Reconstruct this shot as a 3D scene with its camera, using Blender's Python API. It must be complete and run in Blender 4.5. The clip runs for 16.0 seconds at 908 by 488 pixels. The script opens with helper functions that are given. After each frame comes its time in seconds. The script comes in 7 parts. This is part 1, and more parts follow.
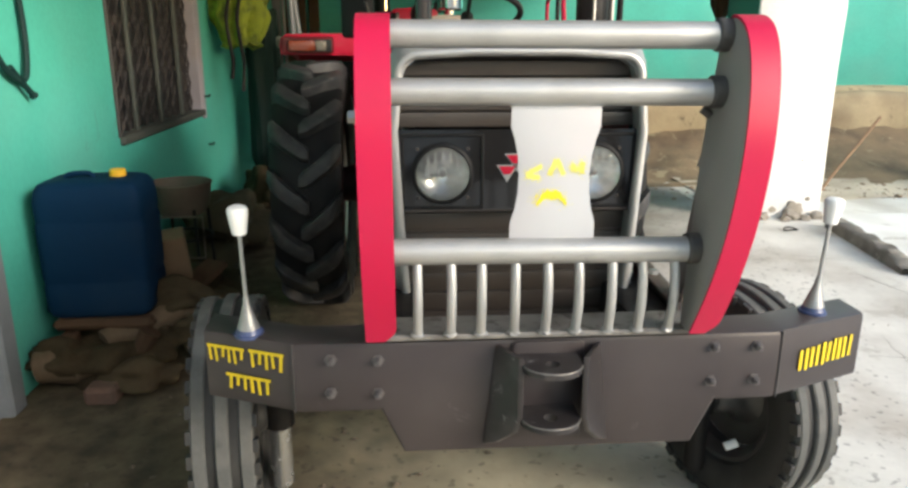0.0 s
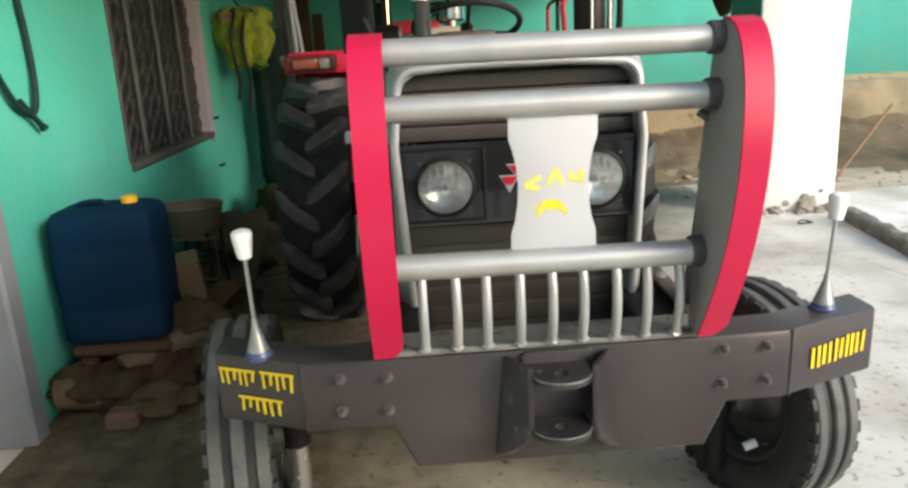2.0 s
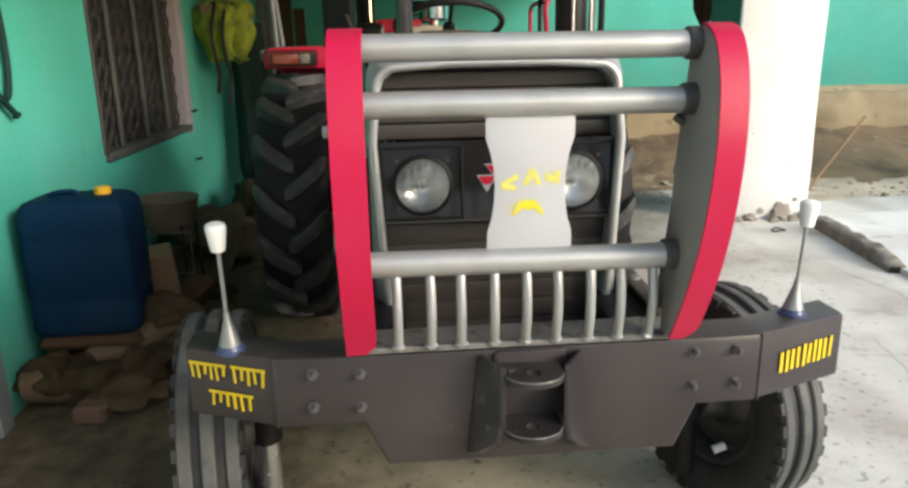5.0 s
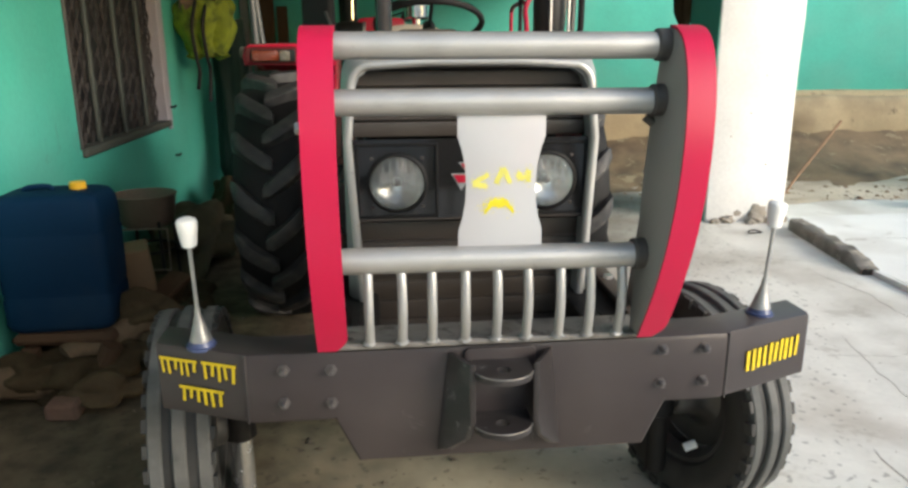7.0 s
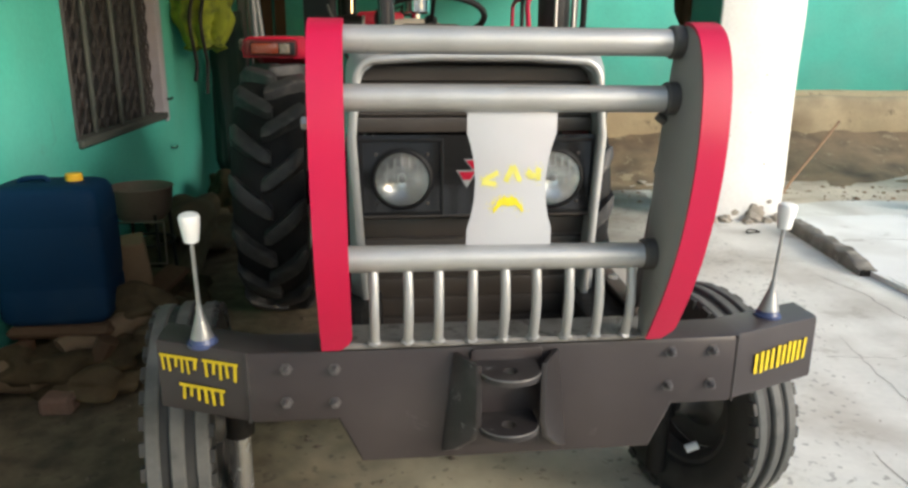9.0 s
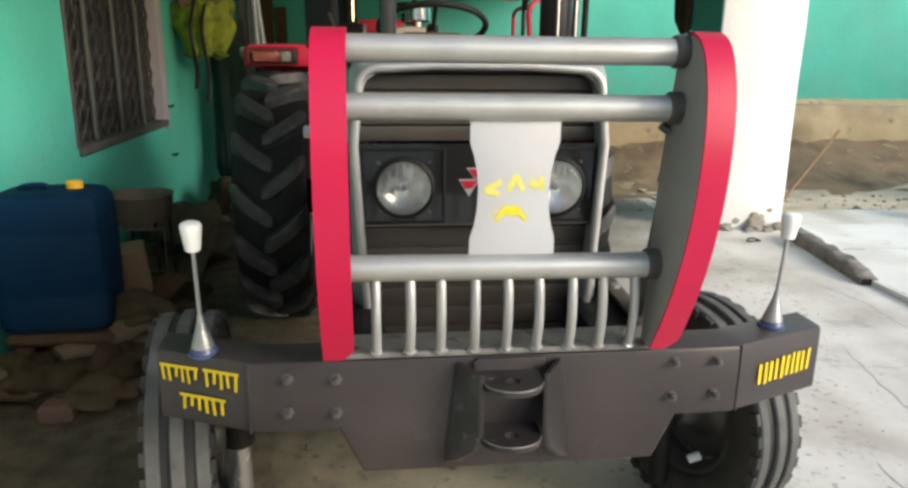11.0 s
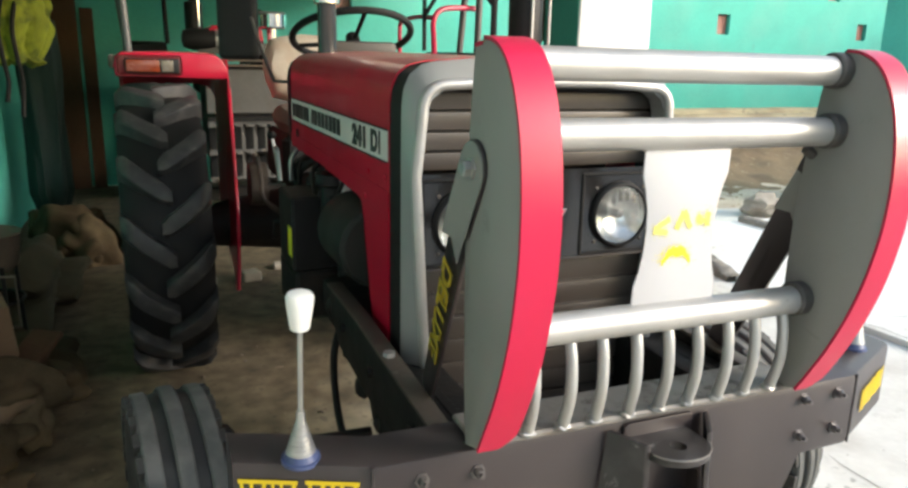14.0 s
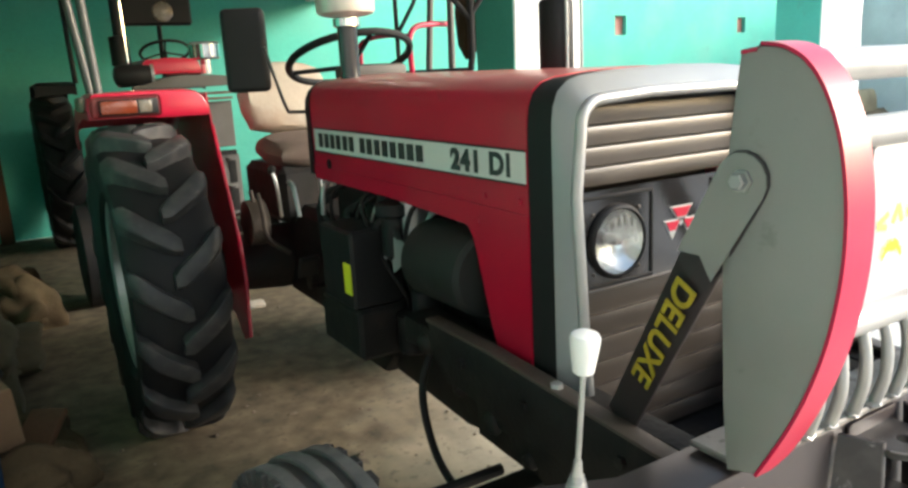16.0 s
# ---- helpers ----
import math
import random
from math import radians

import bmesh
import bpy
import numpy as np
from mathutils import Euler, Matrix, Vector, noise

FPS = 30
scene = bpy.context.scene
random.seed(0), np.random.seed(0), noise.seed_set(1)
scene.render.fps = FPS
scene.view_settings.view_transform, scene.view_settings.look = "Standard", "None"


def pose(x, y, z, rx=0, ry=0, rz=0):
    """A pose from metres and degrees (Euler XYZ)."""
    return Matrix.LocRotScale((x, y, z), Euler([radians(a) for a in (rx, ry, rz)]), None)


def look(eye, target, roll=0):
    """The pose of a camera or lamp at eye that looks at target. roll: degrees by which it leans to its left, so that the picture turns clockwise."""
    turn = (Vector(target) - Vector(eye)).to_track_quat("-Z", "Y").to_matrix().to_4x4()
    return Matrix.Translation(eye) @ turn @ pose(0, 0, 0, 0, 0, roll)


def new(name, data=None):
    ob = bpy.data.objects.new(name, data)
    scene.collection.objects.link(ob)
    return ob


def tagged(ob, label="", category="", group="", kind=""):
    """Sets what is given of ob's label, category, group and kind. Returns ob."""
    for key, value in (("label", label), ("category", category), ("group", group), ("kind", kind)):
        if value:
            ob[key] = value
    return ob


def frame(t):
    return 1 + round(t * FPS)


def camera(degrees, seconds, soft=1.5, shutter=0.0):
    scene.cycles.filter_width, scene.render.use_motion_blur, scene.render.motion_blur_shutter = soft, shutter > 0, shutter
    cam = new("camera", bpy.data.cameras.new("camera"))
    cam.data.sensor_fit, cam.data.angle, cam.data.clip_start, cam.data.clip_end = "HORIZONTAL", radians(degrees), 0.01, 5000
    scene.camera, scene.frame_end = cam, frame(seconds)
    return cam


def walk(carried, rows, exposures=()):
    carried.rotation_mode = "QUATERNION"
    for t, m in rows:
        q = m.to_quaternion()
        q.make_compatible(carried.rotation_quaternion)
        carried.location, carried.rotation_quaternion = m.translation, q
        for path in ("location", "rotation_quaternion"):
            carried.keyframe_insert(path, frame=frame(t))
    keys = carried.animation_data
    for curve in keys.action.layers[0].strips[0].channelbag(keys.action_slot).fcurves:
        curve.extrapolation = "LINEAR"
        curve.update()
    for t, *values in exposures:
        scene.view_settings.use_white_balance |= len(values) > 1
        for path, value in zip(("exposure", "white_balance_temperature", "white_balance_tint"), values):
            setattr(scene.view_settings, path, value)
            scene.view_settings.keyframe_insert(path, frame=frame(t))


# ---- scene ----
cam = camera(63.8, 16.0, soft=2.7)
PATH = [
    (0, (-0.289, -1.354, 1.419), (-0.148, 0.568, 0.885), 0.1),
    (0.5, (-0.287, -1.351, 1.423), (-0.103, 0.576, 0.92), 0.2),
    (1, (-0.277, -1.379, 1.429), (-0.121, 0.548, 0.916), -1.9),
    (1.5, (-0.269, -1.375, 1.432), (-0.16, 0.557, 0.929), -2.5),
    (2, (-0.264, -1.359, 1.432), (-0.165, 0.572, 0.919), -2.9),
    (2.5, (-0.264, -1.36, 1.431), (-0.127, 0.569, 0.921), -2.1),
    (3, (-0.266, -1.358, 1.432), (-0.133, 0.572, 0.926), -2.1),
    (3.5, (-0.266, -1.355, 1.43), (-0.114, 0.573, 0.921), -1.8),
    (6, (-0.243, -1.366, 1.426), (-0.075, 0.558, 0.907), -0.6),
    (6.5, (-0.235, -1.369, 1.425), (-0.035, 0.551, 0.902), -0.4),
    (7, (-0.238, -1.373, 1.425), (-0.033, 0.549, 0.91), -0.3),
    (7.5, (-0.241, -1.372, 1.426), (-0.025, 0.548, 0.911), -0.2),
    (8, (-0.254, -1.366, 1.424), (-0.039, 0.555, 0.911), 0.2),
    (8.5, (-0.259, -1.353, 1.424), (-0.04, 0.564, 0.896), 0.4),
    (11, (-0.266, -1.337, 1.426), (-0.044, 0.585, 0.919), 0.6),
    (11.5, (-0.266, -1.339, 1.426), (-0.033, 0.583, 0.924), 0.8),
    (12, (-0.28, -1.317, 1.422), (-0.002, 0.598, 0.914), 1.6),
    (12.5, (-0.344, -1.272, 1.415), (-0.003, 0.632, 0.908), 3.6),
    (13, (-0.436, -1.122, 1.405), (-0.042, 0.777, 0.917), 4.2),
    (13.2, (-0.484, -1.061, 1.416), (-0.013, 0.819, 0.924), 2.5),
    (13.5, (-0.585, -0.969, 1.423), (-0.018, 0.894, 0.966), 1.9),
    (14, (-0.785, -0.941, 1.427), (-0.035, 0.851, 0.952), 1.2),
    (14.2, (-0.893, -0.931, 1.440), (-0.048, 0.821, 0.975), 1.7),
    (14.5, (-0.992, -0.896, 1.436), (-0.056, 0.814, 0.988), 2.9),
    (15, (-1.067, -0.817, 1.432), (-0.108, 0.889, 1.021), 2.9),
    (15.2, (-1.072, -0.765, 1.434), (-0.148, 0.956, 1.004), 0.4),
    (15.5, (-1.091, -0.695, 1.444), (-0.16, 1.019, 1.002), -1.7),
    (16, (-1.206, -0.635, 1.442), (-0.201, 1.036, 1.0), -3.1),
]
EXPOSURES = [(0.0, 1.30), (6.0, 1.10), (12.5, 1.10), (13.5, 1.34), (14.0, 1.54), (14.5, 1.36), (15.0, 1.40), (15.5, 1.58), (16.0, 1.92)]
walk(cam, [(t, look(eye, target, roll)) for t, eye, target, roll in PATH], EXPOSURES)

# ---- daylight ----
world = bpy.data.worlds.new("sky")
scene.world = world
world.use_nodes = True
wn = world.node_tree.nodes
sky = wn.new("ShaderNodeTexSky")
sky.sky_type = "NISHITA"
sky.sun_disc = False
sky.sun_elevation = radians(20)
sky.sun_rotation = radians(126.3)
sky.air_density, sky.dust_density = 1.4, 2.2
bg = wn["Background"]
bg.inputs["Strength"].default_value = 0.15
world.node_tree.links.new(sky.outputs["Color"], bg.inputs["Color"])
sun_data = bpy.data.lights.new("sun", "SUN")
sun_data.energy, sun_data.angle, sun_data.color = 1.25, radians(20), (0.97, 0.98, 1.0)
sun = new("sun", sun_data)
sun.matrix_world = look((9.4, -6.9, 4.25), (0, 0, 0))
scene.view_settings.exposure = 0.0


# ---- materials ----
def mat(name, colour, rough=0.6, metal=0.0, vary=0.15, scale=6.0, fine=60.0, bump=0.1, dirt=None, dirt_amount=0.3,
        dirt_scale=2.0, coat=0.0, rough_vary=0.12, stretch=(1, 1, 1), island=0.0, specks=None, gloss=0.5):
    """A painted, cast or plastered surface with broad and fine variation, worn dirt and fine relief."""
    m = bpy.data.materials.new(name)
    m.use_nodes = True
    n, l = m.node_tree.nodes, m.node_tree.links
    p = n["Principled BSDF"]
    tc = n.new("ShaderNodeTexCoord")
    mp = n.new("ShaderNodeMapping")
    mp.inputs["Scale"].default_value = stretch
    l.new(tc.outputs["Object"], mp.inputs["Vector"])
    big, small, grime = n.new("ShaderNodeTexNoise"), n.new("ShaderNodeTexNoise"), n.new("ShaderNodeTexNoise")
    for node, s, d in ((big, scale, 4), (small, fine, 3), (grime, dirt_scale, 8)):
        node.inputs["Scale"].default_value, node.inputs["Detail"].default_value = s, d
        l.new(mp.outputs["Vector"], node.inputs["Vector"])
    c = Vector(colour)
    ramp = n.new("ShaderNodeMixRGB")
    ramp.inputs[1].default_value = (*(c * (1 - vary)), 1)
    ramp.inputs[2].default_value = (*[min(1, v * (1 + vary)) for v in c], 1)
    add = n.new("ShaderNodeMath")
    add.operation = "MULTIPLY_ADD"
    add.inputs[1].default_value, add.inputs[2].default_value = 0.45, -0.22
    l.new(small.outputs["Fac"], add.inputs[0])
    tot = n.new("ShaderNodeMath")
    l.new(big.outputs["Fac"], tot.inputs[0])
    l.new(add.outputs[0], tot.inputs[1])
    l.new(tot.outputs[0], ramp.inputs[0])
    colour_out = ramp.outputs[0]
    if dirt:
        cut = n.new("ShaderNodeMapRange")
        cut.inputs["From Min"].default_value, cut.inputs["From Max"].default_value = 0.48, 0.7
        cut.inputs["To Max"].default_value = dirt_amount
        l.new(grime.outputs["Fac"], cut.inputs["Value"])
        mix = n.new("ShaderNodeMixRGB")
        mix.inputs[2].default_value = (*dirt, 1)
        l.new(cut.outputs[0], mix.inputs[0])
        l.new(colour_out, mix.inputs[1])
        colour_out = mix.outputs[0]
    if specks:
        tone, amount, size, edge = specks
        chip, sel = n.new("ShaderNodeTexNoise"), n.new("ShaderNodeMapRange")
        chip.inputs["Scale"].default_value, chip.inputs["Detail"].default_value = size, 12
        chip.inputs["Roughness"].default_value = 0.68
        chip.inputs["Distortion"].default_value = 0.6
        l.new(mp.outputs["Vector"], chip.inputs["Vector"])
        sel.inputs["From Min"].default_value, sel.inputs["From Max"].default_value = edge, edge + 0.07
        sel.inputs["To Max"].default_value = amount
        l.new(chip.outputs["Fac"], sel.inputs["Value"])
        over = n.new("ShaderNodeMixRGB")
        over.inputs[2].default_value = (*tone, 1)
        l.new(sel.outputs[0], over.inputs[0])
        l.new(colour_out, over.inputs[1])
        colour_out = over.outputs[0]
    if island:
        info = n.new("ShaderNodeObjectInfo")
        hsv = n.new("ShaderNodeHueSaturation")
        rng = n.new("ShaderNodeMapRange")
        rng.inputs["To Min"].default_value, rng.inputs["To Max"].default_value = 1 - island, 1 + island
        l.new(info.outputs["Random"], rng.inputs["Value"])
        l.new(rng.outputs[0], hsv.inputs["Value"])
        l.new(colour_out, hsv.inputs["Color"])
        colour_out = hsv.outputs[0]
    l.new(colour_out, p.inputs["Base Color"])
    rr = n.new("ShaderNodeMapRange")
    rr.inputs["To Min"].default_value, rr.inputs["To Max"].default_value = max(0.03, rough - rough_vary), min(1, rough + rough_vary)
    l.new(big.outputs["Fac"], rr.inputs["Value"])
    l.new(rr.outputs[0], p.inputs["Roughness"])
    p.inputs["Metallic"].default_value = metal
    p.inputs["Specular IOR Level"].default_value = gloss
    p.inputs["Coat Weight"].default_value = coat
    p.inputs["Coat Roughness"].default_value = 0.12
    if bump:
        b = n.new("ShaderNodeBump")
        b.inputs["Strength"].default_value, b.inputs["Distance"].default_value = bump, 0.01
        l.new(tot.outputs[0], b.inputs["Height"])
        l.new(b.outputs[0], p.inputs["Normal"])
    return m


def plaster(name, paint, bare, wear):
    """Old limewash on plaster: broad weathering, blotches and flaked patches."""
    return mat(name, paint, rough=0.75, vary=0.26, scale=1.7, fine=35, bump=0.22, dirt=bare, dirt_amount=wear, dirt_scale=1.1, specks=(tuple(v * 0.62 for v in bare), 0.45, 2.6, 0.62))


TEAL = plaster("teal limewash", (0.064, 0.405, 0.318), (0.135, 0.395, 0.32), 0.4)
WHITE_WASH = plaster("white limewash", (0.70, 0.695, 0.67), (0.60, 0.57, 0.50), 0.25)
BRICK = mat("bare brick", (0.38, 0.17, 0.13), rough=0.9, vary=0.3, scale=9, bump=0.4, dirt=(0.5, 0.42, 0.38), dirt_amount=0.5)
MUD = mat("mud plaster", (0.47, 0.365, 0.22), rough=0.95, vary=0.25, scale=2.5, fine=30, bump=0.5, dirt=(0.22, 0.15, 0.09), dirt_amount=0.75, dirt_scale=1.2, specks=((0.09, 0.065, 0.04), 0.7, 3.5, 0.58))
CONCRETE = mat("worn concrete", (0.69, 0.675, 0.62), rough=0.85, vary=0.2, scale=2.6, fine=30, bump=0.35, dirt=(0.30, 0.25, 0.19), dirt_amount=0.5, dirt_scale=1.4, specks=((0.30, 0.26, 0.20), 0.35, 3.0, 0.58))
PALE_CONCRETE = mat("pale concrete", (0.80, 0.795, 0.76), rough=0.85, vary=0.1, scale=2.0, fine=50, bump=0.25, dirt=(0.50, 0.47, 0.41), dirt_amount=0.4, dirt_scale=1.6, specks=((0.30, 0.27, 0.22), 0.5, 3.0, 0.60))
PALE_EARTH = mat("dry pale earth", (0.58, 0.50, 0.38), rough=1.0, vary=0.25, scale=2.5, fine=40, bump=0.5, dirt=(0.26, 0.19, 0.12), dirt_amount=0.6, dirt_scale=1.6, specks=((0.16, 0.11, 0.07), 0.6, 5.0, 0.60))
DIRTY_BRICK = mat("grimy brick", (0.15, 0.085, 0.06), rough=0.95, vary=0.3, scale=14, bump=0.4, dirt=(0.08, 0.06, 0.045), dirt_amount=0.6, dirt_scale=8)
KERB = mat("kerb stone", (0.25, 0.228, 0.195), rough=0.95, vary=0.3, scale=7, fine=40, bump=0.7, dirt=(0.13, 0.115, 0.09), dirt_amount=0.75, dirt_scale=5, specks=((0.55, 0.52, 0.46), 0.6, 9.0, 0.60))
ROOF = mat("roof slab", (0.55, 0.53, 0.50), rough=0.9, vary=0.1, scale=2)
CRACK = mat("crack soil", (0.09, 0.075, 0.06), rough=1.0, vary=0.3, scale=20)
CHARCOAL = mat("charcoal paint", (0.032, 0.0252, 0.0258), rough=0.38, vary=0.1, scale=5, fine=160, bump=0.03, dirt=(0.075, 0.063, 0.06), dirt_amount=0.35, dirt_scale=3, specks=((0.11, 0.10, 0.095), 0.45, 14.0, 0.64))
# scuffs are wear; the darker base paints in the shade of the tow hitch
WORN_CHARCOAL = mat("scuffed charcoal paint", (0.022, 0.019, 0.0195), rough=0.36, vary=0.15, scale=9, fine=120, bump=0.05, dirt=(0.09, 0.08, 0.078), dirt_amount=0.5, dirt_scale=12, specks=((0.30, 0.29, 0.28), 0.7, 20.0, 0.63))
SCUFF = mat("bare scuffed steel", (0.22, 0.21, 0.20), rough=0.4, metal=0.6, vary=0.3, scale=40, bump=0.05)
BOLT = mat("dark steel bolt", (0.16, 0.15, 0.15), rough=0.32, metal=0.75, vary=0.25, scale=50, bump=0.05)
PLATE_GREY = mat("grey paint", (0.235, 0.238, 0.225), rough=0.45, vary=0.07, scale=7, fine=200, bump=0.02, dirt=(0.16, 0.155, 0.145), dirt_amount=0.3, dirt_scale=4, specks=((0.12, 0.115, 0.11), 0.35, 16.0, 0.64))
SILVER = mat("silver paint", (0.43, 0.43, 0.42), rough=0.46, metal=0.65, vary=0.07, scale=14, fine=300, bump=0.015, dirt=(0.30, 0.285, 0.27), dirt_amount=0.4, dirt_scale=9, specks=((0.20, 0.19, 0.18), 0.5, 24.0, 0.63))
SOILED_SILVER = mat("soiled silver paint", (0.20, 0.19, 0.175), rough=0.6, metal=0.45, vary=0.2, scale=14, fine=200, bump=0.08, dirt=(0.10, 0.085, 0.07), dirt_amount=0.8, dirt_scale=16, specks=((0.06, 0.05, 0.04), 0.8, 30.0, 0.56))
CRIMSON = mat("crimson paint", (0.455, 0.003, 0.046), rough=0.38, gloss=0.4, vary=0.06, scale=8, fine=150, bump=0.01, coat=0.12, dirt=(0.42, 0.01, 0.055), dirt_amount=0.4, dirt_scale=5, specks=((0.28, 0.03, 0.05), 0.4, 20.0, 0.66))
TRACTOR_RED = mat("tractor red", (0.405, 0.003, 0.027), rough=0.34, gloss=0.35, vary=0.1, scale=5, fine=140, bump=0.015, coat=0.22, dirt=(0.32, 0.03, 0.04), dirt_amount=0.3, dirt_scale=3, specks=((0.20, 0.035, 0.035), 0.45, 12.0, 0.64))
PANEL_WHITE = mat("white sheet", (0.445, 0.457, 0.478), rough=0.42, vary=0.03, scale=6, fine=120, bump=0.01, dirt=(0.5, 0.47, 0.49), dirt_amount=0.4, dirt_scale=7, specks=((0.40, 0.38, 0.38), 0.4, 18.0, 0.65))
YELLOW = mat("yellow paint", (0.62, 0.46, 0.008), rough=0.55, vary=0.25, scale=40, bump=0.0)
THICK_SPRAY = mat("thick lemon spray", (0.66, 0.57, 0.012), rough=0.6, vary=0.15, scale=60, bump=0.0)
SPRAY = mat("thin yellow spray", (0.62, 0.585, 0.12), rough=0.6, vary=0.12, scale=60, bump=0.0)
RUBBER = mat("tyre rubber", (0.010, 0.010, 0.0105), rough=0.6, vary=0.25, scale=9, fine=90, bump=0.12, dirt=(0.024, 0.021, 0.018), dirt_amount=0.55, dirt_scale=5, gloss=0.2)
LUG_RUBBER = mat("worn lug rubber", (0.033, 0.0325, 0.033), rough=0.5, vary=0.3, scale=14, fine=90, bump=0.12, dirt=(0.145, 0.13, 0.112), dirt_amount=0.5, dirt_scale=7, island=0.25, gloss=0.35, specks=((0.16, 0.145, 0.125), 0.5, 14.0, 0.62))
FRONT_RUBBER = mat("dusty tyre rubber", (0.092, 0.094, 0.090), rough=0.8, gloss=0.2, vary=0.25, scale=12, fine=90, bump=0.12, dirt=(0.21, 0.202, 0.19), dirt_amount=0.6, dirt_scale=7)
FRONT_SIDE = mat("front tyre sidewall", (0.026, 0.026, 0.0255), rough=0.55, vary=0.25, scale=10, fine=90, bump=0.12, dirt=(0.075, 0.072, 0.066), dirt_amount=0.55, dirt_scale=6, gloss=0.3)
BLACK = mat("black plastic", (0.013, 0.013, 0.013), rough=0.5, vary=0.2, scale=12, bump=0.03, gloss=0.2)
IRON = mat("oily iron", (0.013, 0.0125, 0.012), rough=0.6, metal=0.2, vary=0.35, scale=14, fine=80, bump=0.25, dirt=(0.032, 0.025, 0.02), dirt_amount=0.6, dirt_scale=9, gloss=0.25)
GRILLE = mat("grille sheet", (0.044, 0.036, 0.030), rough=0.36, vary=0.12, scale=7, fine=100, bump=0.02, dirt=(0.13, 0.115, 0.10), dirt_amount=0.3)
SURROUND = mat("light grey surround", (0.31, 0.32, 0.315), metal=0.3, rough=0.36, vary=0.06, scale=8, bump=0.01)
CHROME = mat("chrome", (0.82, 0.82, 0.82), rough=0.09, metal=1.0, vary=0.03, scale=10, bump=0.0, rough_vary=0.04)
STEEL = mat("dull steel", (0.42, 0.42, 0.41), rough=0.4, metal=0.8, vary=0.2, scale=25, bump=0.05)
WHITE_PLASTIC = mat("white plastic", (0.82, 0.82, 0.80), rough=0.4, vary=0.03, scale=12, bump=0.01)


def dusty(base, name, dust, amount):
    """The same paint, paler on what faces upwards: fine dust and sky glare put into the colour."""
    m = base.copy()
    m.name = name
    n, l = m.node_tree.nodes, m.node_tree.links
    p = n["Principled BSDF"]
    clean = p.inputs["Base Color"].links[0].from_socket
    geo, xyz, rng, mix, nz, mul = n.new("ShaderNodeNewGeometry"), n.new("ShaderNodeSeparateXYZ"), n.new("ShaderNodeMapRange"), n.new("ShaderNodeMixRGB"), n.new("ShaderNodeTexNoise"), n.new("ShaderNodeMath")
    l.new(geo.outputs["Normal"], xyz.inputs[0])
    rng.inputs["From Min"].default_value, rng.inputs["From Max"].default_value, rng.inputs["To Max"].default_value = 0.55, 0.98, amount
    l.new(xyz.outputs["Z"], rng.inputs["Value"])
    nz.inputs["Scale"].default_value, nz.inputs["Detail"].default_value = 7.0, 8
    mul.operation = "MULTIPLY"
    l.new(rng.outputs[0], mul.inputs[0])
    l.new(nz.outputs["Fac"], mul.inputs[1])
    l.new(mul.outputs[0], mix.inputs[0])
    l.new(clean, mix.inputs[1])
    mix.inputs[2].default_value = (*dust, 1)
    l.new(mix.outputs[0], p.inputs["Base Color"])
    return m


HOOD_RED = dusty(TRACTOR_RED, "tractor red with dust and glare", (0.42, 0.33, 0.26), 0.75)
BLUE_PAINT = mat("blue cap", (0.05, 0.07, 0.16), rough=0.4, vary=0.2, scale=30, bump=0.0)
AMBER = mat("amber lens", (0.17, 0.030, 0.010), rough=0.25, vary=0.1, scale=40, bump=0.05, coat=0.5)
PALE_LENS = mat("clear ribbed lens", (0.15, 0.125, 0.095), rough=0.25, vary=0.1, scale=40, bump=0.05, coat=0.5)
GLASS = bpy.data.materials.new("lamp glass")
GLASS.use_nodes = True
GLASS.node_tree.nodes["Principled BSDF"].inputs["Alpha"].default_value = 0.05
GLASS.node_tree.nodes["Principled BSDF"].inputs["Roughness"].default_value = 0.05
GLASS.node_tree.nodes["Principled BSDF"].inputs["Base Color"].default_value = (0.9, 0.92, 0.9, 1)


